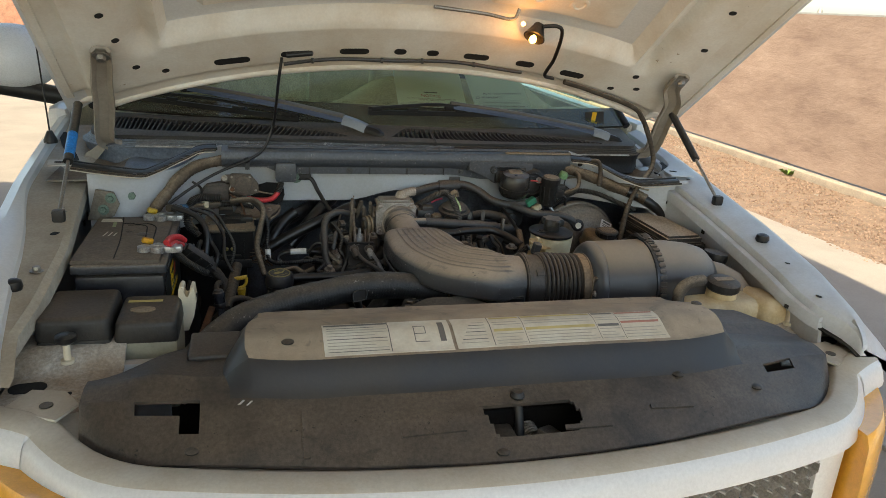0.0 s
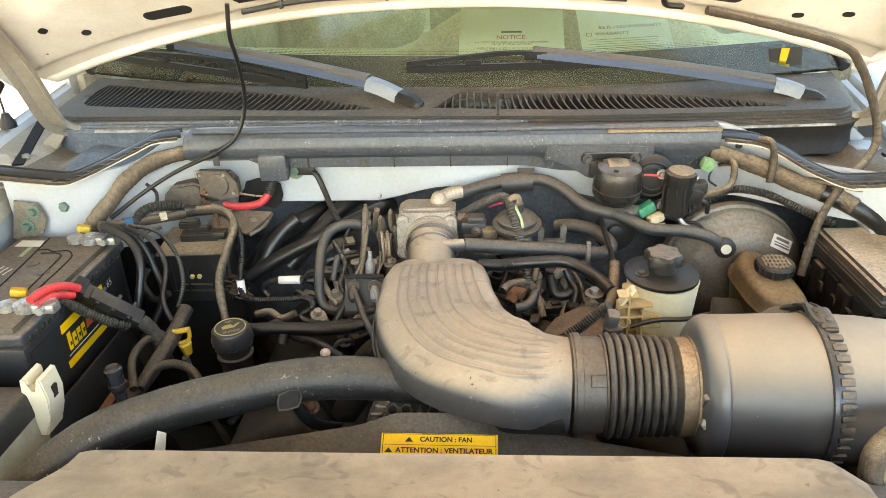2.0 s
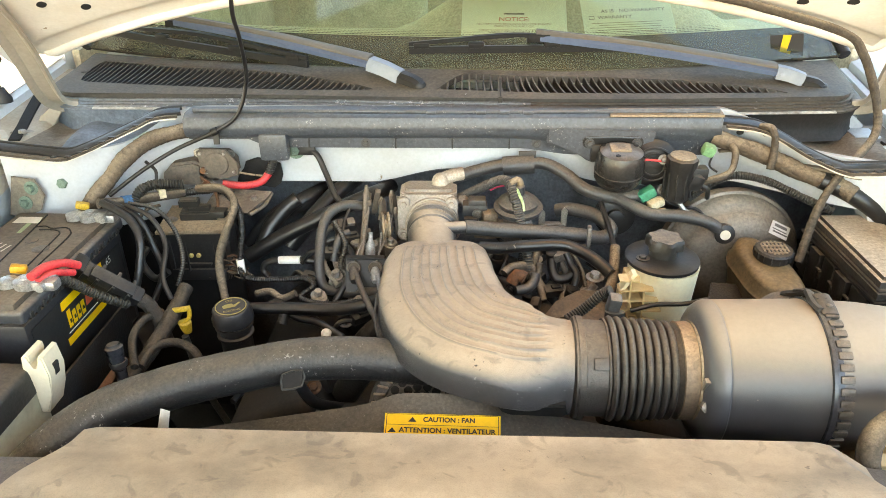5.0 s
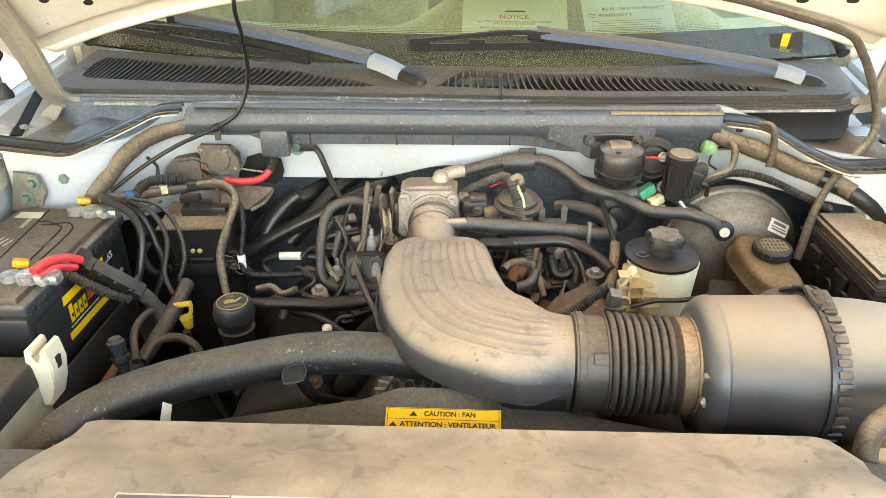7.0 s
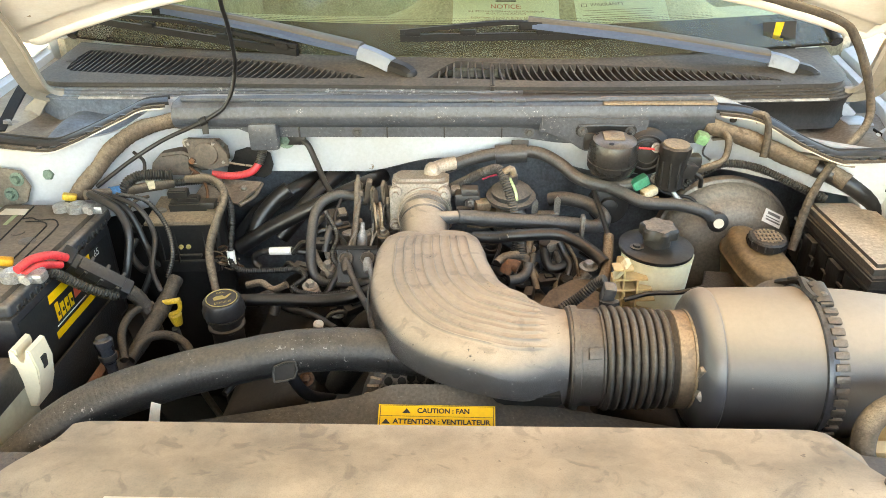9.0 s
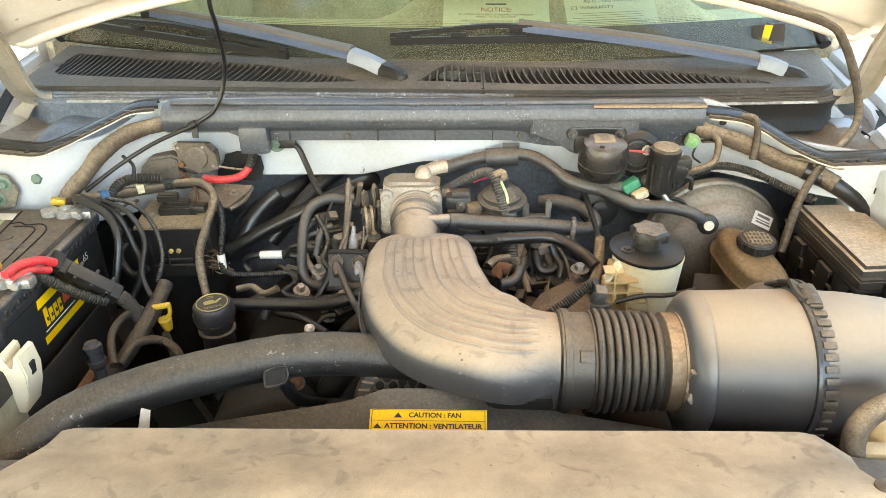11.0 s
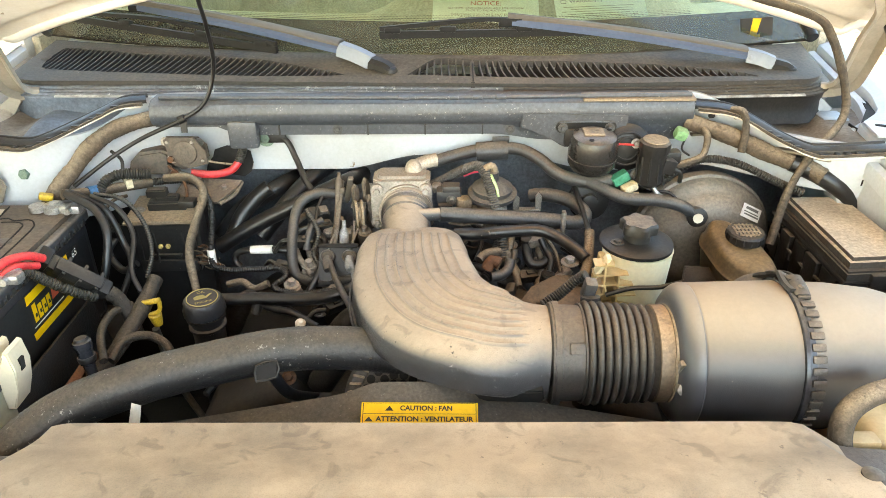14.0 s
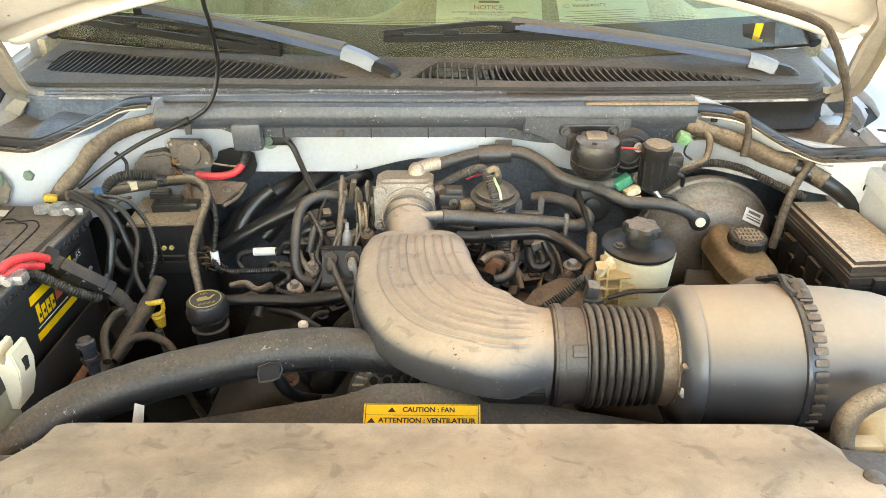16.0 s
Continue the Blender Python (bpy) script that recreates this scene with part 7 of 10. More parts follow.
part("return_spring", tube([(-0.116 - a * 0.0006, 0.80 + 0.015 * math.cos(a), 1.09 + 0.015 * math.sin(a)) for a in span(0, 40, 90)], 0.0018, n=6), GREYRUB, link, "coil spring")
part("rod", tube([(-0.166, 0.83, 1.132), (-0.168, 0.815, 1.095), (-0.171, 0.80, 1.066), (-0.176, 0.775, 1.045), (-0.178, 0.745, 1.05)], 0.0045), RELAY, link, "grey sleeve rod")
part("rod_head", lathe([(0, 0.005), (0.006, 0.0065), (0.022, 0.0065), (0.026, 0.004), (0.036, 0.003)], (-0.166, 0.831, 1.112), (0.04, 0.15, 1), 16), RELAY, link, "grey rod head")
part("rod_clip", box((-0.160, 0.828, 1.118), (0.010, 0.012, 0.010), 0.003), RELAY, link)
part("lever_wire", tube([(-0.136, 0.80, 1.10), (-0.137, 0.785, 1.07), (-0.139, 0.76, 1.045), (-0.138, 0.735, 1.05)], 0.002, n=8), BOLT, link, "bare steel wire")
for x, y, z in ((-0.148, 0.83, 1.120), (-0.165, 0.80, 1.058), (-0.132, 0.785, 1.045)):
    part("lever", box((x, y, z), (0.010, 0.012, 0.050), 0.003, turn=Euler((0.3, 0.2, 0.1)).to_matrix()), RELAY, link)
for x, y, z in ((-0.118, 0.778, 1.062), (-0.142, 0.80, 1.05), (-0.115, 0.79, 1.038), (-0.155, 0.775, 1.028)):
    part("boss", lathe([(0, 0.012), (0.022, 0.012), (0.024, 0.009)], (x, y, z - 0.02), (0, -0.2, 1), 18), RELAY, link)
    part("boss_bolt", hexbolt((x, y - 0.004, z + 0.004), (0, -0.2, 1), 0.006, 0.008), BOLT, link)
part("ceramic_barrel", lathe([(0, 0.006), (0.004, 0.0085), (0.034, 0.0085), (0.042, 0.004), (0.055, 0.003)], (-0.155, 0.762, 1.032), (0.05, 0.25, 1), 16), PALECABLE, link, "cream cable end")
cb = thing("cable_bracket", (-0.16, 0.71, 1.03), "black steel throttle cable bracket", "bracket")
part("plate", prism([(-0.032, -0.030), (0.036, -0.034), (0.037, 0.024), (0.022, 0.028), (-0.004, 0.022), (-0.032, 0.026)], 0.004, Matrix.Translation((-0.157, 0.716, 1.038)) @ pose(0, 0, 0, 58, 0, 3), bev=0.001), LIDBLACK, cb)
for x, mat in ((-0.174, GREYRUB), (-0.138, PALECABLE)):
    part("eyelet", sweep([V(x, 0.7085, 1.052) + V(0.0105 * math.cos(a), 0.0075 * math.sin(a), 0.0075 * math.sin(a)) for a in span(0, 6.2832, 24)], lambda i, d, q: circle(0.0018, 8), 8), GREYRUB, cb, "grey cable eyelet")
    part("eyelet_core", lathe([(0, 0.0095), (0.004, 0.0090), (0.005, 0.005)], (x, 0.711, 1.050), (0, -0.7, 0.7), 20), BLACK, cb)
    part("ferrule", lathe([(0, 0.0062), (0.010, 0.0080), (0.020, 0.0080), (0.028, 0.0055)], (x, 0.710, 1.050), (0.10, -0.80, -0.30), 16), mat, cb, "cable ferrule")
    part("cable_end", tube([(x, 0.714, 1.056), (x + 0.004, 0.735, 1.066), (x + 0.010, 0.765, 1.074)], 0.0018, n=8), BOLT, cb, "bare steel cable")
part("flange_bend", box((-0.157, 0.724, 1.064), (0.066, 0.012, 0.003), 0.001), LIDBLACK, cb)

eng = thing("engine", (0, 0.65, 0.5), "dirty dark engine with dusty intake manifold", "engine")
part("block", box((0, 0.66, 0.70), (0.44, 0.42, 0.42), 0.03), ENGINE, eng)
part("front_cover", box((0.0, 0.475, 0.80), (0.50, 0.05, 0.30), 0.02), TRAY, eng)
for s in (-1, 1):
    part("valve_cover", box((s * 0.255, 0.67, 0.90), (0.15, 0.44, 0.10), 0.03, 3, turn=Euler((0, 0.5 * s, 0)).to_matrix()), TRAY, eng)
    for k in range(4):
        y = 0.54 + 0.085 * k
        part("intake_runner", tube([(s * 0.02, y + 0.01, 1.0), (s * 0.07, y, 1.015), (s * 0.13, y - 0.005, 0.985), (s * 0.17, y - 0.01, 0.93)], 0.021, n=14), ENGINE, eng)
        part("ignition_coil", box((s * 0.20, y, 0.950), (0.030, 0.040, 0.030), 0.008, turn=Euler((0, 0.4 * s, 0)).to_matrix()), BLACK, eng, "black coil")
        part("coil_bolt", hexbolt((s * 0.185, y + 0.035, 0.972), (0, 0, 1), 0.006, 0.007), BOLT, eng)
part("plenum", box((-0.02, 0.70, 1.0), (0.14, 0.30, 0.07), 0.02, 3), ENGINE, eng)
part("coil_cover", prism([(-0.085, -0.060), (0.050, -0.060), (0.062, -0.020), (0.050, 0.030), (0.020, 0.046), (-0.015, 0.040), (-0.050, 0.010)], 0.045, Matrix.Translation((0.200, 0.625, 1.000)) @ pose(0, 0, 0, 12, 4, -4), bev=0.009), COILTAN, eng, "dusty angular engine cover")
part("cover_panel", prism([(-0.045, -0.045), (0.040, -0.045), (0.044, -0.016), (-0.020, 0.004)], 0.004, Matrix.Translation((0.200, 0.622, 1.045)) @ pose(0, 0, 0, 12, 4, -4), bev=0.002), COILTAN, eng)
part("cover_bolt", hexbolt((0.215, 0.660, 1.067), (0, -0.1, 1), 0.0085, 0.008), BOLT, eng)
part("cover_bolt", hexbolt((0.16, 0.60, 1.03), (0, 0, 1), 0.006, 0.006), BOLT, eng)
for k, (x, y, z, a, b, c) in enumerate(((0.085, 0.70, 0.985, 0.04, 0.04, 0.03), (0.15, 0.79, 1.05, 0.035, 0.03, 0.025), (-0.25, 0.82, 1.0, 0.04, 0.04, 0.03))):
    part("casting_boss", box((x, y, z), (a, b, c), 0.010, 3, turn=Euler((0.2 * math.sin(k * 3), 0.25 * math.cos(k * 5), 0.5 * math.sin(k * 7))).to_matrix()), ENGINE, eng)
for x, y, z, r, h in ((-0.212, 0.742, 1.000, 0.013, 0.018), (-0.16, 0.76, 1.02, 0.010, 0.022), (-0.185, 0.80, 1.035, 0.011, 0.026), (-0.15, 0.785, 1.045, 0.009, 0.02), (-0.235, 0.70, 0.985, 0.014, 0.02),
                      (0.065, 0.76, 1.045, 0.012, 0.02), (0.115, 0.70, 1.00, 0.015, 0.02), (0.14, 0.665, 0.99, 0.013, 0.02), (0.05, 0.70, 1.01, 0.012, 0.03), (0.185, 0.70, 1.0, 0.012, 0.03)):
    part("cast_stud", lathe([(0, r * 1.25), (h * 0.3, r * 1.15), (h * 0.35, r), (h * 0.9, r * 0.95), (h, r * 0.7)], (x, y, z), (0.1, -0.25, 1), 18), CASTING if x < 0 else ENGINE, eng)
for k, (x, y, z) in enumerate(((-0.212, 0.738, 1.019), (-0.15, 0.755, 1.02), (-0.235, 0.696, 1.006), (0.10, 0.70, 1.022), (0.13, 0.76, 1.045), (0.07, 0.665, 1.02), (-0.165, 0.685, 1.0))):
    part("bolt", hexbolt((x, y, z), (0.1, -0.2, 1), 0.0075, 0.010), CASTING, eng, "dusty bolt")
for k in range(4):
    part("injector_plug", box((0.115 + 0.01 * k, 0.60 + 0.06 * k, 1.005 + 0.012 * k), (0.016, 0.024, 0.015), 0.005, turn=Euler((0.2, -0.2, -0.3 * k)).to_matrix()), BLACK, eng, "black injector plug")

tb_ = part("throttle_body", box((-0.055, 0.842, 1.086), (0.086, 0.066, 0.10), 0.018, 4), CASTING, eng, "dusty cast aluminium throttle body")


def rounded(w, h, r, k=5):
    return [(sx * (w / 2 - r) + r * math.cos(a), sy * (h / 2 - r) + r * math.sin(a)) for sx, sy, a0 in ((1, 1, 0), (-1, 1, 1), (-1, -1, 2), (1, -1, 3)) for a in [math.pi / 2 * (a0 + q / k) for q in range(k + 1)]]


part("flange", prism(rounded(0.104, 0.082, 0.016), 0.012, Matrix.Translation((-0.055, 0.812, 1.102)) @ pose(0, 0, 0, 84, 0, 0), bev=0.003), CASTING, tb_)
part("top_rim", prism(rounded(0.098, 0.052, 0.010), 0.007, Matrix.Translation((-0.055, 0.836, 1.136)), bev=0.002), BRASSY, tb_)
part("top_plate", prism(rounded(0.084, 0.040, 0.008), 0.005, Matrix.Translation((-0.055, 0.838, 1.143)), bev=0.002), CASTING, tb_)
part("throat", lathe([(0, 0.046), (0.006, 0.0465), (0.007, 0.0435), (0.014, 0.0435), (0.016, 0.0455), (0.022, 0.0450), (0.024, 0.041)], (-0.047, 0.808, 1.094), (0.02, -1, -0.10), 48), CASTING, tb_)
for x, z in ((-0.096, 1.130), (-0.014, 1.130), (-0.098, 1.072), (-0.010, 1.074)):
    part("bolt_boss", lathe([(0, 0.011), (0.010, 0.0105), (0.012, 0.008)], (x, 0.806, z), (0, -1, 0.1), 20), CASTING, tb_)
    part("bolt", hexbolt((x, 0.795, z), (0, -1, 0.1), 0.0058, 0.006), CASTING, tb_, "dusty bolt")
for x, y, z, sz in ((-0.104, 0.845, 1.112, 0.022), (-0.108, 0.832, 1.086, 0.026), (0.0, 0.845, 1.115, 0.020), (-0.105, 0.85, 1.060, 0.03)):
    part("side_boss", lathe([(0, sz * 0.5), (0.012, sz * 0.48), (0.015, sz * 0.3)], (x, y, z), (-1 if x < -0.05 else 1, -0.3, 0.2), 18), CASTING, tb_)
part("throat_lip", sweep([V(-0.047, 0.7865, 1.092) + V(0.0445 * math.cos(a), 0.004 * math.sin(a), 0.0445 * math.sin(a)) for a in span(0, 6.2832, 40)], lambda i, d, q: circle(0.0022, 6), 6), BRASSY, tb_)
part("top_elbow", lathe([(0, 0.015), (0.012, 0.015), (0.020, 0.0125), (0.025, 0.008), (0.027, 0.002)], (-0.036, 0.848, 1.140), (0.05, -0.15, 1), 26), BRASSY, tb_, "pale cast dome")
part("elbow_spout", tube([(-0.034, 0.852, 1.152), (-0.014, 0.862, 1.157), (0.004, 0.868, 1.158)], 0.0118, n=18), BRASSY, tb_, "pale spout")
part("position_sensor", box((0.026, 0.822, 1.112), (0.044, 0.028, 0.022), 0.005), GREYRUB, tb_, "grey sensor block")
part("sensor_cap", box((0.030, 0.818, 1.127), (0.030, 0.024, 0.012), 0.003), GREYRUB, tb_)
part("sensor_screw", hexbolt((0.03, 0.806, 1.108), (0, -1, 0), 0.005, 0.005), BOLT, tb_)
part("sensor_plug", box((0.020, 0.808, 1.094), (0.026, 0.02, 0.016), 0.004), BLACK, tb_)
egr = thing("egr_valve", (0.125, 0.855, 1.05), "grey round recirculation valve with dusty cap", "valve")
part("diaphragm", lathe([(0, 0.022), (0.004, 0.038), (0.010, 0.0420), (0.013, 0.0420), (0.0150, 0.0335), (0.019, 0.0345), (0.023, 0.0345), (0.025, 0.030), (0.030, 0.026), (0.033, 0.016), (0.037, 0.0105), (0.052, 0.0095), (0.054, 0.006)], (0.100, 0.805, 1.112), (0, -0.12, 1), 44), GREYRUB, egr)
part("top_pipe", tube([(0.101, 0.798, 1.158), (0.102, 0.798, 1.170), (0.096, 0.796, 1.176), (0.086, 0.795, 1.170)], 0.0055), PLATE, egr, "bent brown spigot")
part("stem", lathe([(0, 0.030), (0.03, 0.026), (0.05, 0.018)], (0.100, 0.81, 1.064), n=24), CASTING, egr)
part("gasket_plate", prism([(-0.045, -0.020), (-0.020, -0.026), (0.010, -0.022), (0.030, -0.030), (0.040, -0.012), (0.026, 0.018), (-0.010, 0.026), (-0.040, 0.016)], 0.006, Matrix.Translation((0.068, 0.792, 1.086)) @ pose(0, 0, 0, 14, 0, 6), bev=0.002), PLATE, egr, "tan gasket plate")
part("gasket_block", box((0.052, 0.808, 1.100), (0.026, 0.022, 0.026), 0.004, turn=Euler((0.1, 0, 0.2)).to_matrix()), PLATE, egr, "tan block")
part("gasket_hole", lathe([(0, 0.0032), (0.0006, 0.0032)], (0.075, 0.784, 1.0915), (0, -0.25, 1), 10), DARKRES, egr, "dark hole")
for x, y, z, h in ((0.140, 0.795, 1.105, 0.038), (0.178, 0.798, 1.108, 0.036)):
    part("bracket_ear", prism([(-0.005, -h / 2), (0.005, -h / 2), (0.006, h * 0.3), (0.0, h / 2), (-0.005, h * 0.35)], 0.003, Matrix.Translation((x, y, z)) @ pose(0, 0, 0, 90, 0, 12), bev=0.0006), BOLT, egr, "steel bracket ear")
part("bracket_bar", box((0.160, 0.798, 1.091), (0.042, 0.014, 0.010), 0.002), BOLT, egr)
part("bracket_bar", box((0.168, 0.790, 1.078), (0.05, 0.014, 0.006), 0.002), PLATE, egr)

rbk = thing("pipe_bracket", (0.21, 0.74, 1.06), "grey steel pipe bracket", "bracket")
part("clip_bar", box((0.185, 0.735, 1.07), (0.06, 0.018, 0.014), 0.004, turn=Euler((0, -0.2, 0.2)).to_matrix()), GREYPIPE, rbk)
part("clip_ear", box((0.213, 0.735, 1.095), (0.007, 0.012, 0.05), 0.002), GREYPIPE, rbk)
part("clip_leg", tube([(0.165, 0.735, 1.07), (0.16, 0.725, 1.04), (0.155, 0.72, 1.0)], 0.007), RUBBER, rbk)
hj = thing("hose_joiner", (0.10, 0.885, 1.165), "dusty grey hose joiner sleeve", "hose joiner")
part("sleeve", tube([(0.075, 0.884, 1.166), (0.13, 0.885, 1.170)], 0.0175, n=18), GREYRUB, hj)
part("fin", box((0.118, 0.885, 1.188), (0.03, 0.004, 0.012), 0.001), GREYRUB, hj)
bc = thing("check_valve", (0.455, 0.78, 1.09), "black brake booster check valve with white centre", "valve")
part("body", lathe([(0, 0.014), (0.012, 0.017), (0.02, 0.017), (0.022, 0.014)], (0.449, 0.80, 1.083), (-0.05, -1, 0.1), 26), BLACK, bc)
part("centre", lathe([(0, 0.0085), (0.002, 0.0085)], (0.448, 0.7777, 1.0852), (-0.05, -1, 0.1), 20), WLABEL, bc, "white disc")

# ---- brake booster, master cylinder, reservoirs ----
bo = thing("brake_booster", (0.49, 0.86, 0.95), "large dusty grey brake booster drum", "brake booster")
part("drum", lathe([(0, 0.121), (0.01, 0.127), (0.026, 0.128), (0.032, 0.127), (0.034, 0.122), (0.040, 0.121), (0.048, 0.118), (0.055, 0.109), (0.058, 0.102), (0.064, 0.098), (0.074, 0.090), (0.080, 0.074), (0.084, 0.05), (0.088, 0.03)], (0.493, 0.905, 0.994), (0.02, -1, 0.06), 64), BOOSTER, bo)
part("back_plate", lathe([(0, 0.110), (0.03, 0.114)], (0.493, 0.93, 0.996), (0.02, -1, 0.06), 48), BLACK, bo)
stk = Matrix.Translation((0.563, 0.838, 1.066)) @ basis((0.25, -0.85, 0.45), (0, 0, 1)) @ pose(0, 0, 0, 0, 0, -30)
part("sticker", prism([(-0.019, -0.012), (0.019, -0.012), (0.019, 0.012), (-0.019, 0.012)], 0.001, stk), TAGW, bo, "white printed sticker")
bars([(0, 0.006, 0.026, 0.005), (0, -0.001, 0.03, 0.002), (0.002, -0.0055, 0.03, 0.003)], stk @ Matrix.Translation((0, 0, 0.0014)), GREYINK, bo)
mc = thing("brake_reservoir", (0.51, 0.72, 0.98), "brown brake fluid reservoir with ridged black cap", "brake reservoir")
bm = bmesh.new()
rings = []
for z, g in ((0.990, -0.010), (0.994, -0.004), (1.030, 0.0), (1.034, 0.003), (1.038, 0.003), (1.042, -0.001), (1.056, -0.004), (1.064, -0.009), (1.068, -0.018)):
    ring = []
    for k in range(40):
        a = 2 * math.pi * k / 40
        c, q = math.cos(a), math.sin(a)
        w = 0.042 + g - 0.010 * smooth01(0.2, 1.0, q)
        ring.append(bm.verts.new((0.502 + 0.012 * -q + math.copysign(abs(c) ** 0.62, c) * w, 0.722 + math.copysign(abs(q) ** 0.55, q) * (0.083 + g), z + 0.10 * (q * 0.083))))
    rings.append(ring)
bridge(bm, rings)
part("tank", bm, OLIVE, mc)
part("neck", lathe([(0, 0.026), (0.012, 0.024)], (0.511, 0.728, 1.064), (0, -0.08, 1), 28), OLIVE, mc)
brake_cap = part("cap", lathe([(0, 0.0285), (0.003, 0.030), (0.013, 0.030), (0.016, 0.0275), (0.0165, 0.020)], (0.511, 0.728, 1.071), (0, -0.08, 1), 48, rmod=lambda w, a: 1 + 0.02 * math.cos(w * 24)), BLACK, mc, "ridged black cap")
capm = Matrix.Translation((0.511, 0.7265, 1.0885)) @ basis((0, -0.08, 1), (0, 1, 0))
for k in range(7):
    w = 0.042 * math.sqrt(max(0.05, 1 - ((k - 3) / 3.7) ** 2))
    part("cap_rib", box(capm @ V((k - 3) * 0.0062, 0, 0), (0.0032, w, 0.002), 0.0006, 1, turn=capm.to_3x3()), PLATE, brake_cap, "dusty raised rib")
for k in range(4):
    part("cap_rib", box(capm @ V(0, (k - 1.5) * 0.0105, 0.0002), (0.044 - 0.008 * abs(k - 1.5), 0.0028, 0.002), 0.0006, 1, turn=capm.to_3x3()), PLATE, brake_cap, "dusty raised rib")
for k in range(16):
    a = k * 2 * math.pi / 16
    part("cap_grip", box(V(0.511, 0.728, 1.079) + V(0.0302 * math.cos(a), 0.0302 * math.sin(a), -0.0024 * -math.sin(a)), (0.0018, 0.0018, 0.011), 0.0004, 1), GREYRUB, brake_cap)
part("master_cylinder", lathe([(0, 0.03), (0.10, 0.026), (0.12, 0.02)], (0.50, 0.79, 0.985), (0, -1, 0), 24), CASTING, mc, "cast master cylinder")
part("bracket", prism([(-0.05, -0.02), (0.03, -0.02), (0.05, 0.02), (-0.02, 0.035)], 0.008, Matrix.Translation((0.445, 0.70, 1.005)) @ pose(0, 0, 0, 20, 0, 10), bev=0.002), ENGINE, mc, "dirty bracket")

ps = thing("power_steering_reservoir", (0.31, 0.64, 0.94), "translucent white fluid reservoir with black knobbed cap", "fluid reservoir")
part("tank", lathe([(0, 0.036), (0.012, 0.047), (0.10, 0.052), (0.112, 0.053)], (0.310, 0.645, 0.995), (0.02, -0.03, 1), 44), PSTANK, ps)
ps_lid = part("lid", lathe([(0, 0.050), (0.002, 0.0545), (0.007, 0.055), (0.0095, 0.051), (0.0105, 0.03)], (0.3085, 0.641, 1.108), (0.02, -0.03, 1), 48), LIDBLACK, ps, "black round lid")
part("knob", lathe([(0, 0.020), (0.014, 0.020), (0.016, 0.0265), (0.028, 0.0265), (0.032, 0.023), (0.033, 0.010)], (0.309, 0.641, 1.117), (0.02, -0.03, 1), 48, rmod=lambda w, a: 1 + (0.10 * math.cos(w * 6) if a > 0.0145 else 0)), KNOBBLACK, ps_lid, "black knobbed cap")
part("lid_screw", hexbolt((0.277, 0.628, 1.1185), (0, 0, 1), 0.006, 0.004), BLACK, ps_lid)
part("ribbed_side", box((0.266, 0.624, 1.052), (0.030, 0.03, 0.095), 0.004), PSRIB, ps, "brown-stained ribbed side")
for z, x1 in ((1.030, 0.300), (1.052, 0.302), (1.070, 0.296), (1.087, 0.288), (1.103, 0.266)):
    part("rib", box(((0.238 + x1) / 2, 0.596, z), (x1 - 0.238, 0.022, 0.0025), 0, turn=Euler((0, -0.03, 0)).to_matrix()), PSRIB, ps)
for x, h in ((0.240, 0.062), (0.2535, 0.085), (0.274, 0.066)):
    part("rib", box((x, 0.596, 1.022 + h / 2), (0.0025, 0.024, h), 0), PSRIB, ps)
part("brace", prism([(0.238, 1.084), (0.256, 1.112), (0.262, 1.112), (0.243, 1.082)], 0.018, Matrix.Translation((0, 0.606, 0)) @ pose(0, 0, 0, 90, 0, 0)), PSTANK, ps)
part("rib_ring", sweep([V(0.247 + 0.009 * math.cos(a), 0.584, 1.062 + 0.009 * math.sin(a)) for a in span(0, 6.2832, 20)], lambda i, d, q: circle(0.002, 6), 6), PSRIB, ps)
part("base_flange", box((0.275, 0.610, 0.998), (0.085, 0.05, 0.006), 0.002), PSRIB, ps)
part("foot_bolt", lathe([(0, 0.012), (0.006, 0.012), (0.008, 0.007)], (0.262, 0.592, 0.992), (0, -0.6, 0.8), 20), PSTANK, ps)

# ---- actuators on the bulkhead ----
ac = thing("vacuum_reservoir", (0.27, 0.83, 1.15), "glossy black round vacuum canister on the bulkhead", "canister")
part("canister", lathe([(0, 0.018), (0.006, 0.033), (0.018, 0.0405), (0.030, 0.0415), (0.031, 0.040), (0.033, 0.0415), (0.055, 0.0405), (0.066, 0.036), (0.070, 0.028), (0.071, 0.008)], (0.268, 0.828, 1.152), (0.02, -0.12, 1), 48), material("glossy_black_plastic", (0.016, 0.016, 0.017), 0.25, scale=50, dust=0.35, dustcol=DUST, dust_lo=0.7), ac)
part("top_plate", box((0.267, 0.822, 1.2235), (0.034, 0.026, 0.004), 0.001, turn=Euler((0.12, 0, 0)).to_matrix()), PLATE, ac, "dusty embossed plate")
for a in (0.5, 2.6, 4.4):
    part("top_hole", lathe([(0, 0.0042), (0.001, 0.0042)], V(0.268, 0.820, 1.2222) + V(0.031 * math.cos(a), 0.031 * math.sin(a), 0.0015 * math.sin(a) - 0.0005), (0.02, -0.12, 1), 12), DARKRES, ac, "dark hole")
bars([(0, 0.006, 0.016, 0.0012), (0, 0.002, 0.018, 0.0012), (0, -0.002, 0.016, 0.0012), (0, -0.006, 0.012, 0.0012)], Matrix.Translation((0.267, 0.822, 1.2262)) @ pose(0, 0, 0, 7, 0, 0), GREYRUB, ac, "embossed_line")
part("mount", box((0.25, 0.868, 1.20), (0.05, 0.02, 0.03), 0.004), BLACK, ac)
cr = thing("cruise_actuator", (0.365, 0.84, 1.12), "black motor actuator with wiring plugs", "actuator")
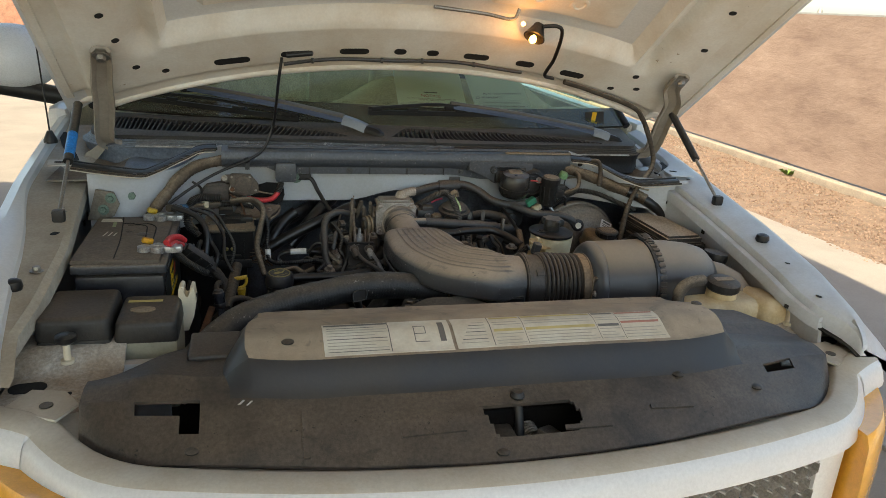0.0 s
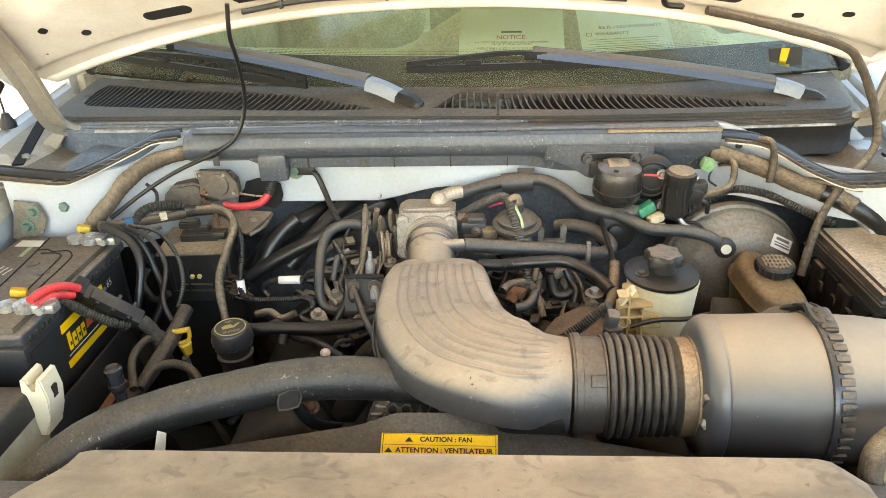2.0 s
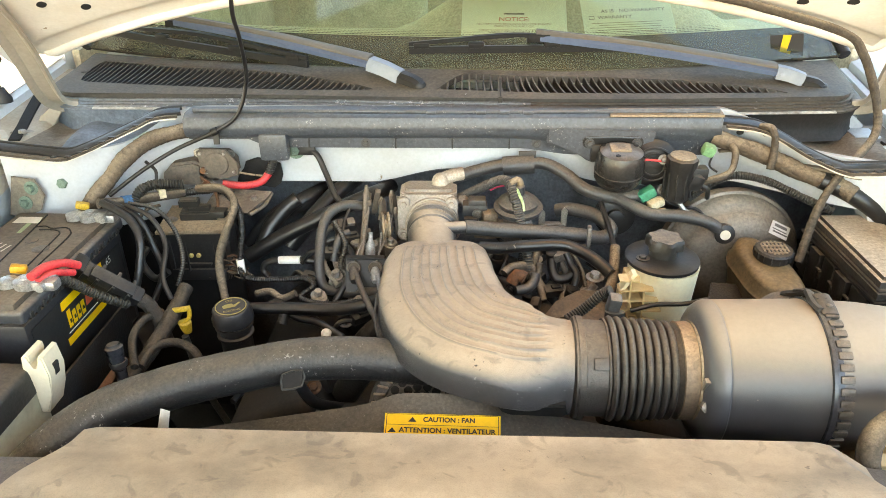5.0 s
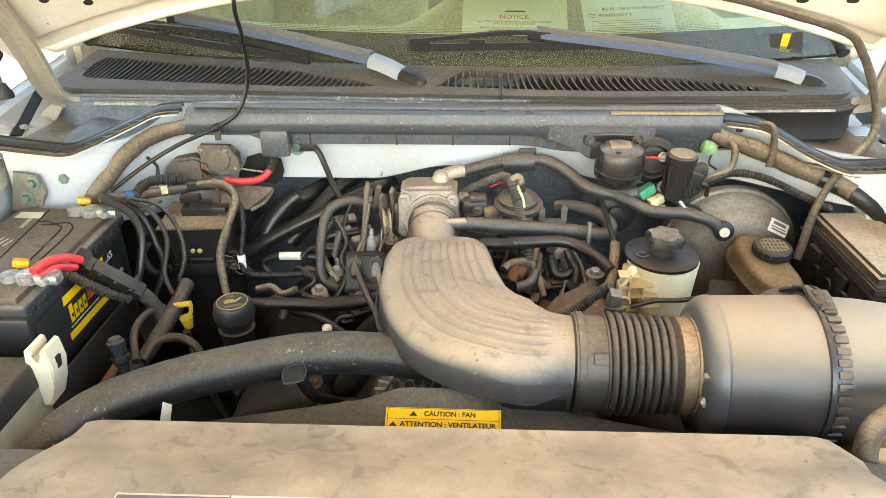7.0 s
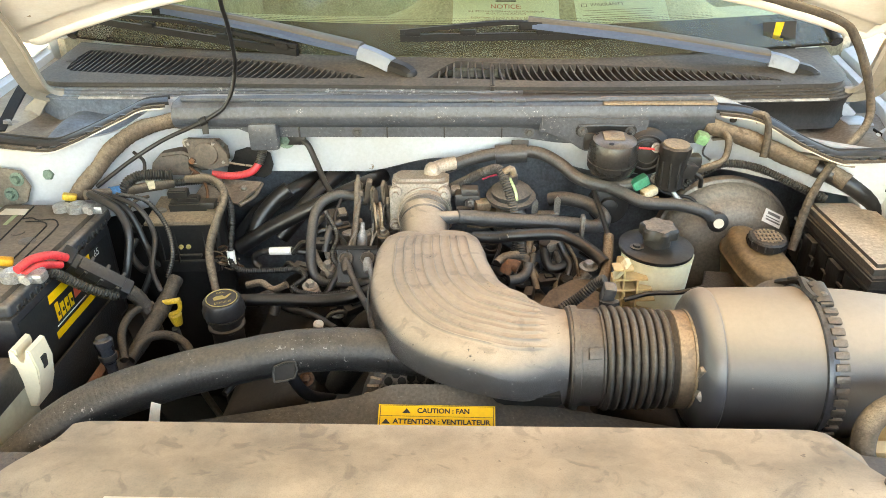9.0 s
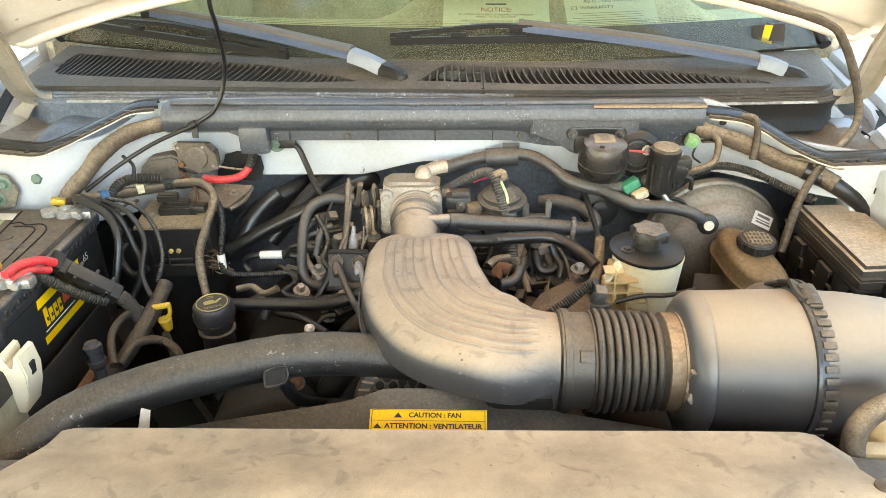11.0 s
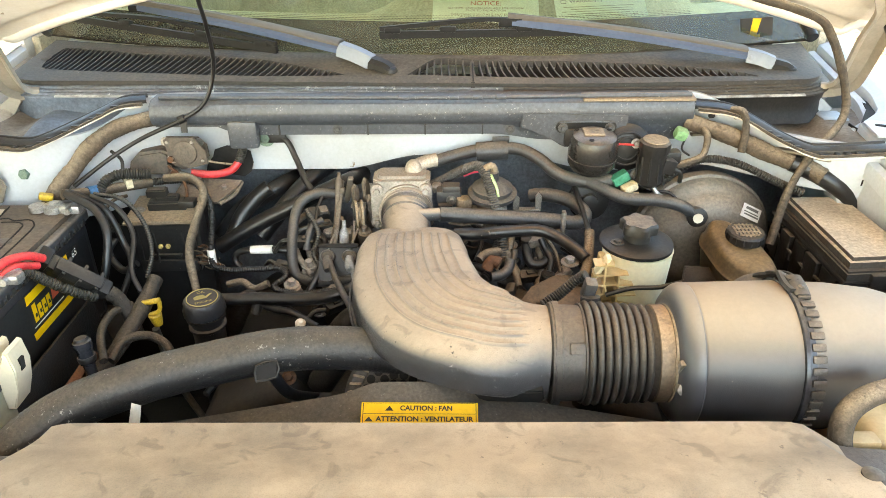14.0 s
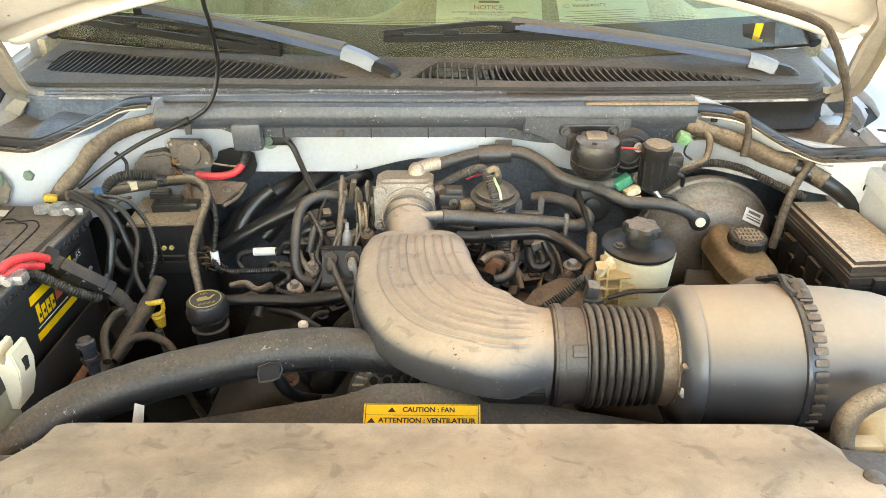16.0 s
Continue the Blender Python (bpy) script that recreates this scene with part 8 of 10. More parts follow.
part("motor", lathe([(0, 0.016), (0.006, 0.022), (0.06, 0.023), (0.064, 0.025), (0.078, 0.025), (0.081, 0.020)], (0.368, 0.822, 1.13), (0.03, -0.06, 1), 32, rmod=lambda w, a: 1 + (0.04 * math.cos(w * 8) if a > 0.06 else 0)), BLACK, cr)
part("motor_top", lathe([(0, 0.0215), (0.0015, 0.021)], (0.3705, 0.817, 1.2112), (0.03, -0.06, 1), 24), PLATE, cr, "dusty top")
part("gear_disc", lathe([(0, 0.038), (0.01, 0.042), (0.016, 0.036), (0.02, 0.02)], (0.335, 0.875, 1.18), (-0.1, -1, 0.1), 36), BLACK, cr)
part("plug", box((0.402, 0.835, 1.175), (0.035, 0.025, 0.022), 0.004), BLACK, cr)
for k in range(10):
    a = k * 0.6283
    part("motor_rib", box((0.3685 + 0.0235 * math.cos(a), 0.8205 + 0.0235 * math.sin(a), 1.162), (0.003, 0.003, 0.045), 0.0008, 1), BLACK, cr)
for r in (0.020, 0.030):
    part("disc_ring", sweep([V(0.333, 0.856, 1.182) + V(r * math.cos(a), -0.002, r * math.sin(a)) for a in span(0, 6.2832, 30)], lambda i, d, s: circle(0.0022, 6), 6), BLACK, cr)
for x, z in ((0.345, 1.196), (0.398, 1.190), (0.350, 1.14)):
    part("bracket_screw", hexbolt((x, 0.842, z), (0, -1, 0.2), 0.005, 0.006), BOLT, cr, "small screw")
part("plug_socket", box((0.394, 0.815, 1.166), (0.026, 0.02, 0.026), 0.004, turn=Euler((0.1, 0.3, 0.3)).to_matrix()), BLACK, cr)
part("pigtail", tube([(0.405, 0.818, 1.16), (0.42, 0.82, 1.15), (0.425, 0.83, 1.13)], 0.004), LOOM, cr, "thin lead")
part("yellow_lead", tube([(0.300, 0.815, 1.112), (0.325, 0.81, 1.113), (0.352, 0.812, 1.116)], 0.0035), CREAM, cr, "pale yellow lead")
part("spigot", tube([(0.37, 0.815, 1.135), (0.382, 0.81, 1.118), (0.392, 0.805, 1.112)], 0.004), LEAD, cr, "pale spigot")
cn = thing("green_connector", (0.305, 0.83, 1.13), "green wiring plug with cream half", "connector")
part("green_half", box((0.320, 0.825, 1.140), (0.030, 0.019, 0.018), 0.004, turn=Euler((0, -0.5, 0.2)).to_matrix()), GREEN, cn)
part("cream_half", box((0.336, 0.818, 1.125), (0.028, 0.018, 0.015), 0.005, turn=Euler((0, -0.3, 0.4)).to_matrix()), CREAM, cn, "cream half")
cn = thing("green_connector", (0.42, 0.87, 1.2), "small green wiring plug on the bulkhead", "connector")
part("plug_body", box((0.425, 0.862, 1.206), (0.022, 0.02, 0.02), 0.006, turn=Euler((0.3, 0.3, 0)).to_matrix()), material("pale_green_plug", (0.22, 0.42, 0.20), 0.45, dust=0.3), cn)
vb = thing("vacuum_disc", (0.26, 0.86, 1.07), "black round diaphragm below the canister", "diaphragm")
part("disc", lathe([(0, 0.036), (0.012, 0.036), (0.016, 0.028), (0.017, 0.016), (0.024, 0.014), (0.026, 0.006)], (0.275, 0.86, 1.085), (0, -1, 0.1), 36), BLACK, vb)

# ---- fuse box ----
fb = thing("fuse_box", (0.65, 0.69, 0.98), "black fuse box with dusty brown lid", "fuse box")
fbm = Matrix.Translation((0.650, 0.695, 1.0)) @ pose(0, 0, 0, 0, 0, 2)
part("base", prism([(-0.052, -0.115), (0.058, -0.110), (0.058, 0.118), (-0.048, 0.118)], 0.085, fbm, bev=0.004), BLACK, fb)
part("lid", prism([(-0.055, -0.119), (0.061, -0.114), (0.061, 0.121), (-0.051, 0.121)], 0.014, fbm @ Matrix.Translation((0, 0, 0.082)), bev=0.003), AIRBOX, fb, "dusty lid rim")
part("rim_step", prism([(-0.059, -0.123), (0.063, -0.118), (0.063, 0.124), (-0.055, 0.124)], 0.005, fbm @ Matrix.Translation((0, 0, 0.076)), bev=0.001), LIDBLACK, fb)
part("lid_top", prism([(-0.048, -0.108), (0.056, -0.104), (0.056, 0.114), (-0.043, 0.114)], 0.018, fbm @ Matrix.Translation((0, 0, 0.094)), bev=0.006), LIDDUST, fb, "dusty brown lid top")
for k, (y, w, h) in enumerate(((0.095, 0.034, 0.060), (0.054, 0.036, 0.068), (0.012, 0.038, 0.060), (-0.032, 0.040, 0.068), (-0.080, 0.046, 0.058))):
    part("side_panel", box(fbm @ V(-0.0535 - 0.0035 * (k % 2), y, 0.074 - h / 2), (0.010, w, h), 0.002), BLACK if k % 2 else LIDBLACK, fb)
for y, z in ((0.078, 0.058), (0.034, 0.050), (-0.010, 0.048), (-0.058, 0.052), (-0.095, 0.030)):
    part("side_clip", box(fbm @ V(-0.061, y, z), (0.005, 0.015, 0.004), 0.001, 1), AIRBOX, fb, "dusty moulded clip")
    part("side_clip", box(fbm @ V(-0.061, y - 0.007, z - 0.007), (0.005, 0.004, 0.015), 0.001, 1), AIRBOX, fb, "dusty moulded clip")
part("front_latch", box(fbm @ V(-0.005, -0.120, 0.082), (0.03, 0.01, 0.022), 0.002), BLACK, fb, "lid latch")
part("front_latch", box(fbm @ V(0.04, -0.118, 0.082), (0.018, 0.01, 0.022), 0.002), BLACK, fb, "lid latch")
for k in range(7):
    part("wire_bundle", tube([fbm @ V(-0.045 + 0.006 * k, -0.09, 0.02), fbm @ V(-0.055 + 0.007 * k, -0.12, 0.01), fbm @ V(-0.08 + 0.01 * k, -0.13, -0.03)], 0.0022, n=6), CREAM if k % 3 == 0 else RUST if k % 3 == 1 else RUBBER, fb, "loose wires")

# ---- battery ----
bat = thing("battery", (-0.655, 0.607, 0.94), "dusty black car battery with yellow and red side label", "battery")
BX0, BX1, BY0, BY1, BZ = -0.752, -0.578, 0.458, 0.765, 1.118
part("case", box(((BX0 + BX1) / 2, (BY0 + BY1) / 2, 1.005), (BX1 - BX0 - 0.012, BY1 - BY0 - 0.012, 0.17), 0.006), material("battery_case_black", (0.02, 0.022, 0.028), 0.35, dust=0.3, dustcol=DUST, scale=20), bat)
part("shoulder", box(((BX0 + BX1) / 2, (BY0 + BY1) / 2, 1.1065), (BX1 - BX0, BY1 - BY0, 0.020), 0.006, 3), material("battery_case_grey", (0.035, 0.04, 0.05), 0.4, dust=0.55, dustcol=DUST, scale=20), bat)
part("lid", box(((BX0 + BX1) / 2 - 0.006, (BY0 + BY1) / 2, 1.119), (BX1 - BX0 - 0.012, BY1 - BY0 - 0.012, 0.012), 0.003), BATTOP, bat, "dusty brown top")
part("top_sticker", prism([(-0.776, 0.733), (-0.776, 0.756), (-0.736, 0.755), (-0.731, 0.732)], 0.0006, Matrix.Translation((0.036, -0.016, 1.1256))), WLABEL, bat, "pale faded sticker")
part("green_strip", prism([(-0.711, 0.680), (-0.704, 0.680), (-0.708, 0.740), (-0.716, 0.740)], 0.0006, Matrix.Translation((0, 0, 1.1252))), FADEGREEN, bat, "faded green strip")
for pts in (((-0.698, 0.750, 1.1252), (-0.690, 0.68, 1.1252), (-0.680, 0.58, 1.1252), (-0.675, 0.475, 1.1252)),
            ((-0.693, 0.702, 1.1252), (-0.677, 0.706, 1.1252), (-0.662, 0.698, 1.1252), (-0.640, 0.701, 1.1252), (-0.626, 0.688, 1.1252), (-0.619, 0.664, 1.1252), (-0.616, 0.573, 1.1252)),
            ((-0.680, 0.692, 1.1252), (-0.654, 0.692, 1.1252), (-0.641, 0.682, 1.1252), (-0.637, 0.659, 1.1252), (-0.631, 0.569, 1.1252))):
    part("lid_groove", tube(pts, 0.0013, n=6), DARKRES, bat, "dark moulded groove")
part("lid_dent", lathe([(0, 0.013), (0.0008, 0.012), (0.001, 0.006)], (-0.642, 0.627, 1.1250), n=24), GREYRUB, bat, "round dark dent")
part("lid_plug", lathe([(0, 0.010), (0.0012, 0.0095)], (-0.671, 0.654, 1.1250), n=22), BATTOP, bat)
bars([(0, 0, 0.030, 0.003), (0, -0.010, 0.026, 0.003), (0.0, -0.020, 0.022, 0.003)], Matrix.Translation((-0.716, 0.63, 1.1257)) @ pose(0, 0, 0, 0, 0, 80), WLABEL, bat, "embossed_line", "pale worn print")
for k in range(18):
    part("edge_tooth", box((BX1 - 0.002, BY0 + 0.02 + k * 0.0155, 1.101), (0.007, 0.008, 0.010), 0.001, 1), INK, bat)
# side label facing the engine
sl = Matrix.Translation((BX1 - 0.0045, 0.607, 1.0)) @ Matrix((V(0, 1, 0), V(0, 0, 1), V(1, 0, 0))).transposed().to_4x4()
side_label = part("side_label", prism([(-0.135, -0.07), (0.135, -0.07), (0.135, 0.079), (-0.135, 0.079)], 0.001, sl), INK, bat, "black printed label")


def on_label(pts, mat, lift=0.0014, label=""):
    part("label_shape", prism(pts, 0.0004, sl @ Matrix.Translation((0, 0, lift))), mat, side_label, label)


on_label([(-0.063, 0.063), (-0.002, 0.063), (-0.002, 0.077), (-0.061, 0.077)], YLABEL, label="yellow stripe")
on_label([(-0.066, 0.005), (0.060, 0.005), (0.060, 0.017), (-0.066, 0.017)], YLABEL, label="yellow stripe")
for k, x in enumerate((-0.054, -0.041, -0.028, -0.015)):
    hi = 0.058 - 0.007 * (k > 0)
    on_label([(x, 0.029), (x + 0.010, 0.029), (x + 0.0105, hi), (x + 0.001, hi)], YLABEL, label="yellow mark")
    on_label([(x + 0.004, 0.036), (x + 0.0085, 0.036), (x + 0.0085, 0.042), (x + 0.004, 0.042)], INK, 0.0019)
on_label([(0.0, 0.036), (0.028, 0.036), (0.032, 0.060), (0.004, 0.060)], REDINK, label="red mark")
on_label([(0.046, 0.064), (0.066, 0.064), (0.066, 0.078), (0.046, 0.078)], YLABEL, label="yellow block")
lettering("65", 0.017, sl @ Matrix.Translation((0.0885, 0.068, 0.0018)), TAGW, side_label)
bars([(-0.015, 0.0235, 0.09, 0.0022)], sl @ Matrix.Translation((0, 0, 0.0018)), TAGW, bat)


def terminal(x, y, cap):
    part("terminal_post", lathe([(0, 0.010), (0.02, 0.0085)], (x, y, 1.120), n=18), LEAD, bat, "lead post")
    part("clamp", lathe([(0, 0.017), (0.012, 0.017), (0.014, 0.012)], (x, y, 1.124), n=22), LEAD, bat, "grey lead clamp")
    part("clamp_ear", box((x + 0.030, y - 0.004, 1.131), (0.034, 0.020, 0.014), 0.004), LEAD, bat, "grey lead clamp")
    part("clamp_bolt", tube([(x + 0.030, y - 0.022, 1.133), (x + 0.030, y + 0.02, 1.133)], 0.006, n=12), LEAD, bat)
    part("ring_lug", lathe([(0, 0.013), (0.01, 0.013), (0.012, 0.008)], (x - 0.026, y - 0.002, 1.126), n=20), LEAD, bat, "grey cable lug")
    part("cap", box((x - 0.022, y + 0.022, 1.140), (0.022, 0.013, 0.012), 0.004, turn=Euler((0, 0.3, 0.4)).to_matrix()), cap, bat, "bright plastic cap")


terminal(-0.615, 0.735, YELLOW)
terminal(-0.598, 0.515, ORANGE)
hold = thing("battery_bracket", (-0.57, 0.56, 1.02), "black battery fuse holder with cables", "fuse holder")
h0, h1 = V(-0.567, 0.602, 1.102), V(-0.500, 0.620, 1.042)
ht = basis(h1 - h0, (0, -0.4, 1)).to_3x3()
part("holder", box((h0 + h1) / 2, (0.026, 0.024, 0.094), 0.005, turn=ht), BLACK, hold)
hu = V(0.45, -0.62, 0.64).normalized()
part("holder_lid", box((h0 + h1) / 2 + hu * 0.012, (0.021, 0.021, 0.070), 0.004, turn=ht), BLACK, hold, "glossy lid")
part("stud_block", box(h0 + V(-0.004, -0.004, 0.010), (0.028, 0.03, 0.020), 0.004, turn=ht), LIDBLACK, hold)
for k in range(3):
    part("rib", box(h0.lerp(h1, 0.25 + 0.27 * k) + hu * 0.004, (0.031, 0.031, 0.005), 0.001, turn=ht), BLACK, hold)
part("cable_tail", tube([h1, (-0.488, 0.622, 1.026), (-0.476, 0.62, 1.0), (-0.470, 0.615, 0.96)], 0.0115, "wrap", n=16), DARKTAPE, hold, "taped cable tail")

# tray and rusty bracket below the battery
tr = thing("battery_tray", (-0.65, 0.6, 0.9), "dirty black battery tray with rusty edge", "tray")
part("pan", box((-0.655, 0.60, 0.905), (0.23, 0.36, 0.022), 0.005), TRAY, tr)
part("rusty_strut", box((-0.522, 0.45, 0.945), (0.014, 0.20, 0.045), 0.004, turn=Euler((0.25, 0.3, -0.1)).to_matrix()), RUST, tr, "orange rusted strut")
part("side_plate", box((-0.545, 0.53, 0.955), (0.006, 0.26, 0.10), 0.002, turn=Euler((0, -0.2, 0)).to_matrix()), ENGINE, tr)

# dusty boxes beside the radiator
for x0, x1, y0, y1, z, lab in ((-0.775, -0.655, 0.285, 0.43, 1.078, "dusty black plastic box with sloping lid"), (-0.65, -0.545, 0.285, 0.415, 1.068, "dusty black plastic box with an oval emblem")):
    bx = thing("air_box", ((x0 + x1) / 2, (y0 + y1) / 2, 0.93), lab, "air box", "air boxes")
    part("lower_body", box(((x0 + x1) / 2, (y0 + y1) / 2, 0.97), (x1 - x0, y1 - y0, 0.15), 0.01), OLIVEGREY if x1 > -0.6 else AIRBOX, bx, "pale olive side" if x1 > -0.6 else "")
    part("lid", box(((x0 + x1) / 2, (y0 + y1) / 2, z - 0.018), (x1 - x0 + 0.004, y1 - y0 + 0.004, 0.045), 0.012, 3, taper=0.93), AIRBOX, bx)
    if x1 > -0.6:
        part("oval_emblem", prism([(0.022 * math.cos(a), 0.013 * math.sin(a)) for a in span(0, 2 * math.pi, 24)[:-1]], 0.002, Matrix.Translation(((x0 + x1) / 2 - 0.01, y0 + 0.055, z + 0.004))), PLATE, bx, "oval raised emblem")
        part("yellow_sticker", prism([(-0.03, -0.004), (0.03, -0.004), (0.03, 0.004), (-0.03, 0.004)], 0.001, Matrix.Translation(((x0 + x1) / 2 - 0.01, y0 + 0.095, z + 0.0045))), GOLD, bx, "faded yellow sticker")
cl = thing("nylon_clip", (-0.535, 0.40, 1.0), "white nylon two-pronged hose clip", "clip")
cmx = Matrix.Translation((0, 0.432, 0)) @ pose(0, 0, 0, 90, 0, 0)
part("fork", prism([(-0.566, 1.000), (-0.559, 1.019), (-0.551, 1.088), (-0.5465, 1.092), (-0.5415, 1.090), (-0.5405, 1.082), (-0.5425, 1.077), (-0.5395, 1.070), (-0.5325, 1.070), (-0.5300, 1.077), (-0.5315, 1.083), (-0.5280, 1.090), (-0.5230, 1.088), (-0.5195, 1.060), (-0.5250, 1.030), (-0.536, 1.000)], 0.036, cmx, bev=0.002), NYLON, cl)
part("slot", box((-0.5205, 0.414, 1.062), (0.004, 0.010, 0.018), 0.001, turn=Euler((0, 0.12, 0)).to_matrix()), DARKRES, cl, "dark slot")
con = thing("grey_plug", (-0.49, 0.52, 1.0), "blue-grey round sensor plug beside the hose", "plug")
part("plug", lathe([(0, 0.0075), (0.020, 0.0085), (0.022, 0.0105), (0.045, 0.011), (0.047, 0.0125), (0.056, 0.0125), (0.058, 0.009)], (-0.478, 0.485, 0.985), (-0.1, 0.1, 1), 22), RIMBLACK, con)
part("neck_ring", lathe([(0, 0.0118), (0.006, 0.0128), (0.008, 0.0118)], (-0.4805, 0.4875, 1.010), (-0.1, 0.1, 1), 22), BLACK, con, "dark ring")
part("cap_top", lathe([(0, 0.010), (0.003, 0.0085), (0.004, 0.003)], (-0.4838, 0.4908, 1.0428), (-0.1, 0.1, 1), 16), BLACK, con)
part("pale_foot", lathe([(0, 0.006), (0.02, 0.0075)], (-0.4765, 0.484, 0.966), (-0.1, 0.1, 1), 16), BOLT, con, "bare metal foot")

# ---- relay box ----
re = thing("relay_box", (-0.47, 0.81, 0.98), "black relay module with dusty tan top plate", "relay box")
rm = Matrix.Translation((-0.470, 0.828, 0.985)) @ pose(0, 0, 0, 8, 0, 4) @ Matrix.Diagonal((0.92, 0.72, 1.12, 1))
part("module", prism([(-0.056, -0.055), (0.056, -0.055), (0.056, 0.055), (-0.056, 0.055)], 0.092, rm, bev=0.004), BLACK, re)
part("top_plate", prism([(-0.066, -0.062), (0.062, -0.062), (0.066, 0.058), (-0.06, 0.06)], 0.005, rm @ Matrix.Translation((0, 0, 0.093)), bev=0.001), PLATE, re, "tan dusty plate")
part("plug", prism([(-0.035, -0.014), (0.034, -0.014), (0.034, 0.016), (-0.035, 0.016)], 0.014, rm @ Matrix.Translation((0.008, 0.0, 0.098)), bev=0.003), LOOM, re, "grey plug block")
part("plug_top", prism([(-0.02, -0.008), (0.02, -0.008), (0.02, 0.012), (-0.02, 0.012)], 0.008, rm @ Matrix.Translation((0.01, 0.0, 0.112)), bev=0.002), LOOM, re)
for dx in (-0.006, 0.008):
    part("brass_pin", lathe([(0, 0.0042), (0.004, 0.004), (0.005, 0.002)], rm @ V(dx - 0.004, -0.055, 0.05), (0, -1, -0.1), 14), GOLD, re, "brass pin")
for dz, w in ((0.034, 0.052), (0.010, 0.056)):
    part("front_ledge", box(rm @ V(-0.002, -0.058, dz), (w, 0.008, 0.004), 0.001), LOOM, re, "grey moulded ledge")
for dx in (-0.046, -0.018, 0.034):
    part("front_fin", box(rm @ V(dx, -0.057, 0.045 + 0.2 * abs(dx)), (0.003, 0.006, 0.06), 0.001), BLACK, re)
part("plug_lid", prism([(-0.030, -0.010), (0.006, -0.010), (0.006, 0.012), (-0.030, 0.012)], 0.012, rm @ Matrix.Translation((0.004, 0.004, 0.119)), bev=0.002), LOOM, re)
part("plug_wing", box(rm @ V(0.045, 0.0, 0.106), (0.028, 0.024, 0.012), 0.003), LOOM, re)
part("tan_tab", box(rm @ V(0.060, 0.03, 0.10), (0.02, 0.035, 0.004), 0.001), CREAM, re, "tan tab")
part("front_frame", box(rm @ V(0.0, -0.058, 0.014), (0.10, 0.010, 0.022), 0.003), BLACK, re)
part("side_ear", box(rm @ V(0.062, -0.03, 0.06), (0.010, 0.03, 0.07), 0.003), BLACK, re)
part("screw", hexbolt(rm @ V(-0.045, -0.01, 0.098), (0, 0, 1), 0.006, 0.004), BOLT, re)
so = thing("starter_relay", (-0.45, 0.9, 1.13), "dusty brown starter relay with studs and tray plate", "relay")
part("flange", prism([(-0.040, -0.020), (-0.034, -0.027), (0.030, -0.025), (0.042, -0.010), (0.040, 0.012), (0.026, 0.026), (-0.030, 0.028), (-0.040, 0.018)], 0.006, Matrix.Translation((-0.450, 0.906, 1.163)) @ pose(0, 0, 0, 84, 0, 2), bev=0.001), RELAY, so)
part("body", lathe([(0, 0.024), (0.018, 0.026), (0.030, 0.024), (0.036, 0.016)], (-0.446, 0.903, 1.163), (0, -1, 0.1), 32), RELAY, so)
for x, z in ((-0.481, 1.184), (-0.420, 1.182), (-0.482, 1.142), (-0.415, 1.148)):
    part("screw", hexbolt((x, 0.899, z), (0, -1, 0.1), 0.0045, 0.004), BOLT, so, "small screw")
part("cover", prism([(-0.040, -0.018), (-0.034, 0.004), (-0.018, 0.020), (0.020, 0.024), (0.034, 0.018), (0.036, 0.006), (0.024, 0.004), (0.024, -0.004), (0.036, -0.006), (0.034, -0.022)], 0.040, Matrix.Translation((-0.506, 0.905, 1.150)) @ pose(0, 0, 0, 84, 0, 6), bev=0.005), RELAY, so, "dusty brown cover")
for x, y, z in ((-0.461, 0.872, 1.163), (-0.459, 0.868, 1.138)):
    part("stud", lathe([(0, 0.0055), (0.020, 0.0055)], (x, y + 0.004, z), (0, -1, 0.1), 12), RUST, so, "copper stud")
    part("nut", lathe([(0, 0.009), (0.008, 0.009)], (x, y + 0.002, z), (0, -1, 0.1), 6), BOLT, so, "hexagon nut")
part("bolted_plate", prism([(-0.470, 1.198), (-0.462, 1.204), (-0.417, 1.203), (-0.398, 1.178), (-0.398, 1.155), (-0.432, 1.146), (-0.464, 1.163)], 0.004, Matrix.Translation((0, 0.8655, 0)) @ pose(0, 0, 0, 90, 0, 0), bev=0.001), RELAY, so, "bolted brown plate")
part("raised_ring", lathe([(0, 0.021), (0.004, 0.020), (0.005, 0.014)], (-0.434, 0.862, 1.177), (0, -1, 0.1), 24), RELAY, so)
for x, z in ((-0.462, 1.196), (-0.419, 1.196), (-0.405, 1.162), (-0.458, 1.166)):
    part("screw", hexbolt((x, 0.861, z), (0, -1, 0.1), 0.0030, 0.003, False), CASTING, so, "small screw")
part("lug", tube([(-0.459, 0.858, 1.137), (-0.440, 0.86, 1.134), (-0.415, 0.858, 1.128)], 0.0065), LEAD, so, "grey cable lug")
part("pigtail", tube([(-0.435, 0.87, 1.150), (-0.41, 0.87, 1.158), (-0.385, 0.875, 1.152), (-0.355, 0.88, 1.146)], 0.002, n=8), PLATE, so, "thin copper wire")
part("tray_plate", prism([(-0.065, -0.030), (0.020, -0.034), (0.044, 0.012), (0.046, 0.026), (-0.060, 0.030)], 0.004, Matrix.Translation((-0.392, 0.848, 1.110)) @ pose(0, 0, 0, 18, 0, -6)), RELAY, so, "dirty tray plate")
part("tray_lip", tube([(-0.372, 0.812, 1.100), (-0.352, 0.84, 1.106), (-0.346, 0.872, 1.116)], 0.0035), RELAY, so)
part("plate_bolt", hexbolt((-0.372, 0.85, 1.114), (0, -0.3, 1), 0.005, 0.005), BOLT, so)
ld = thing("fuse_lead", (-0.52, 0.8, 1.13), "dusty inline fuse lead with a blue collar", "wiring")
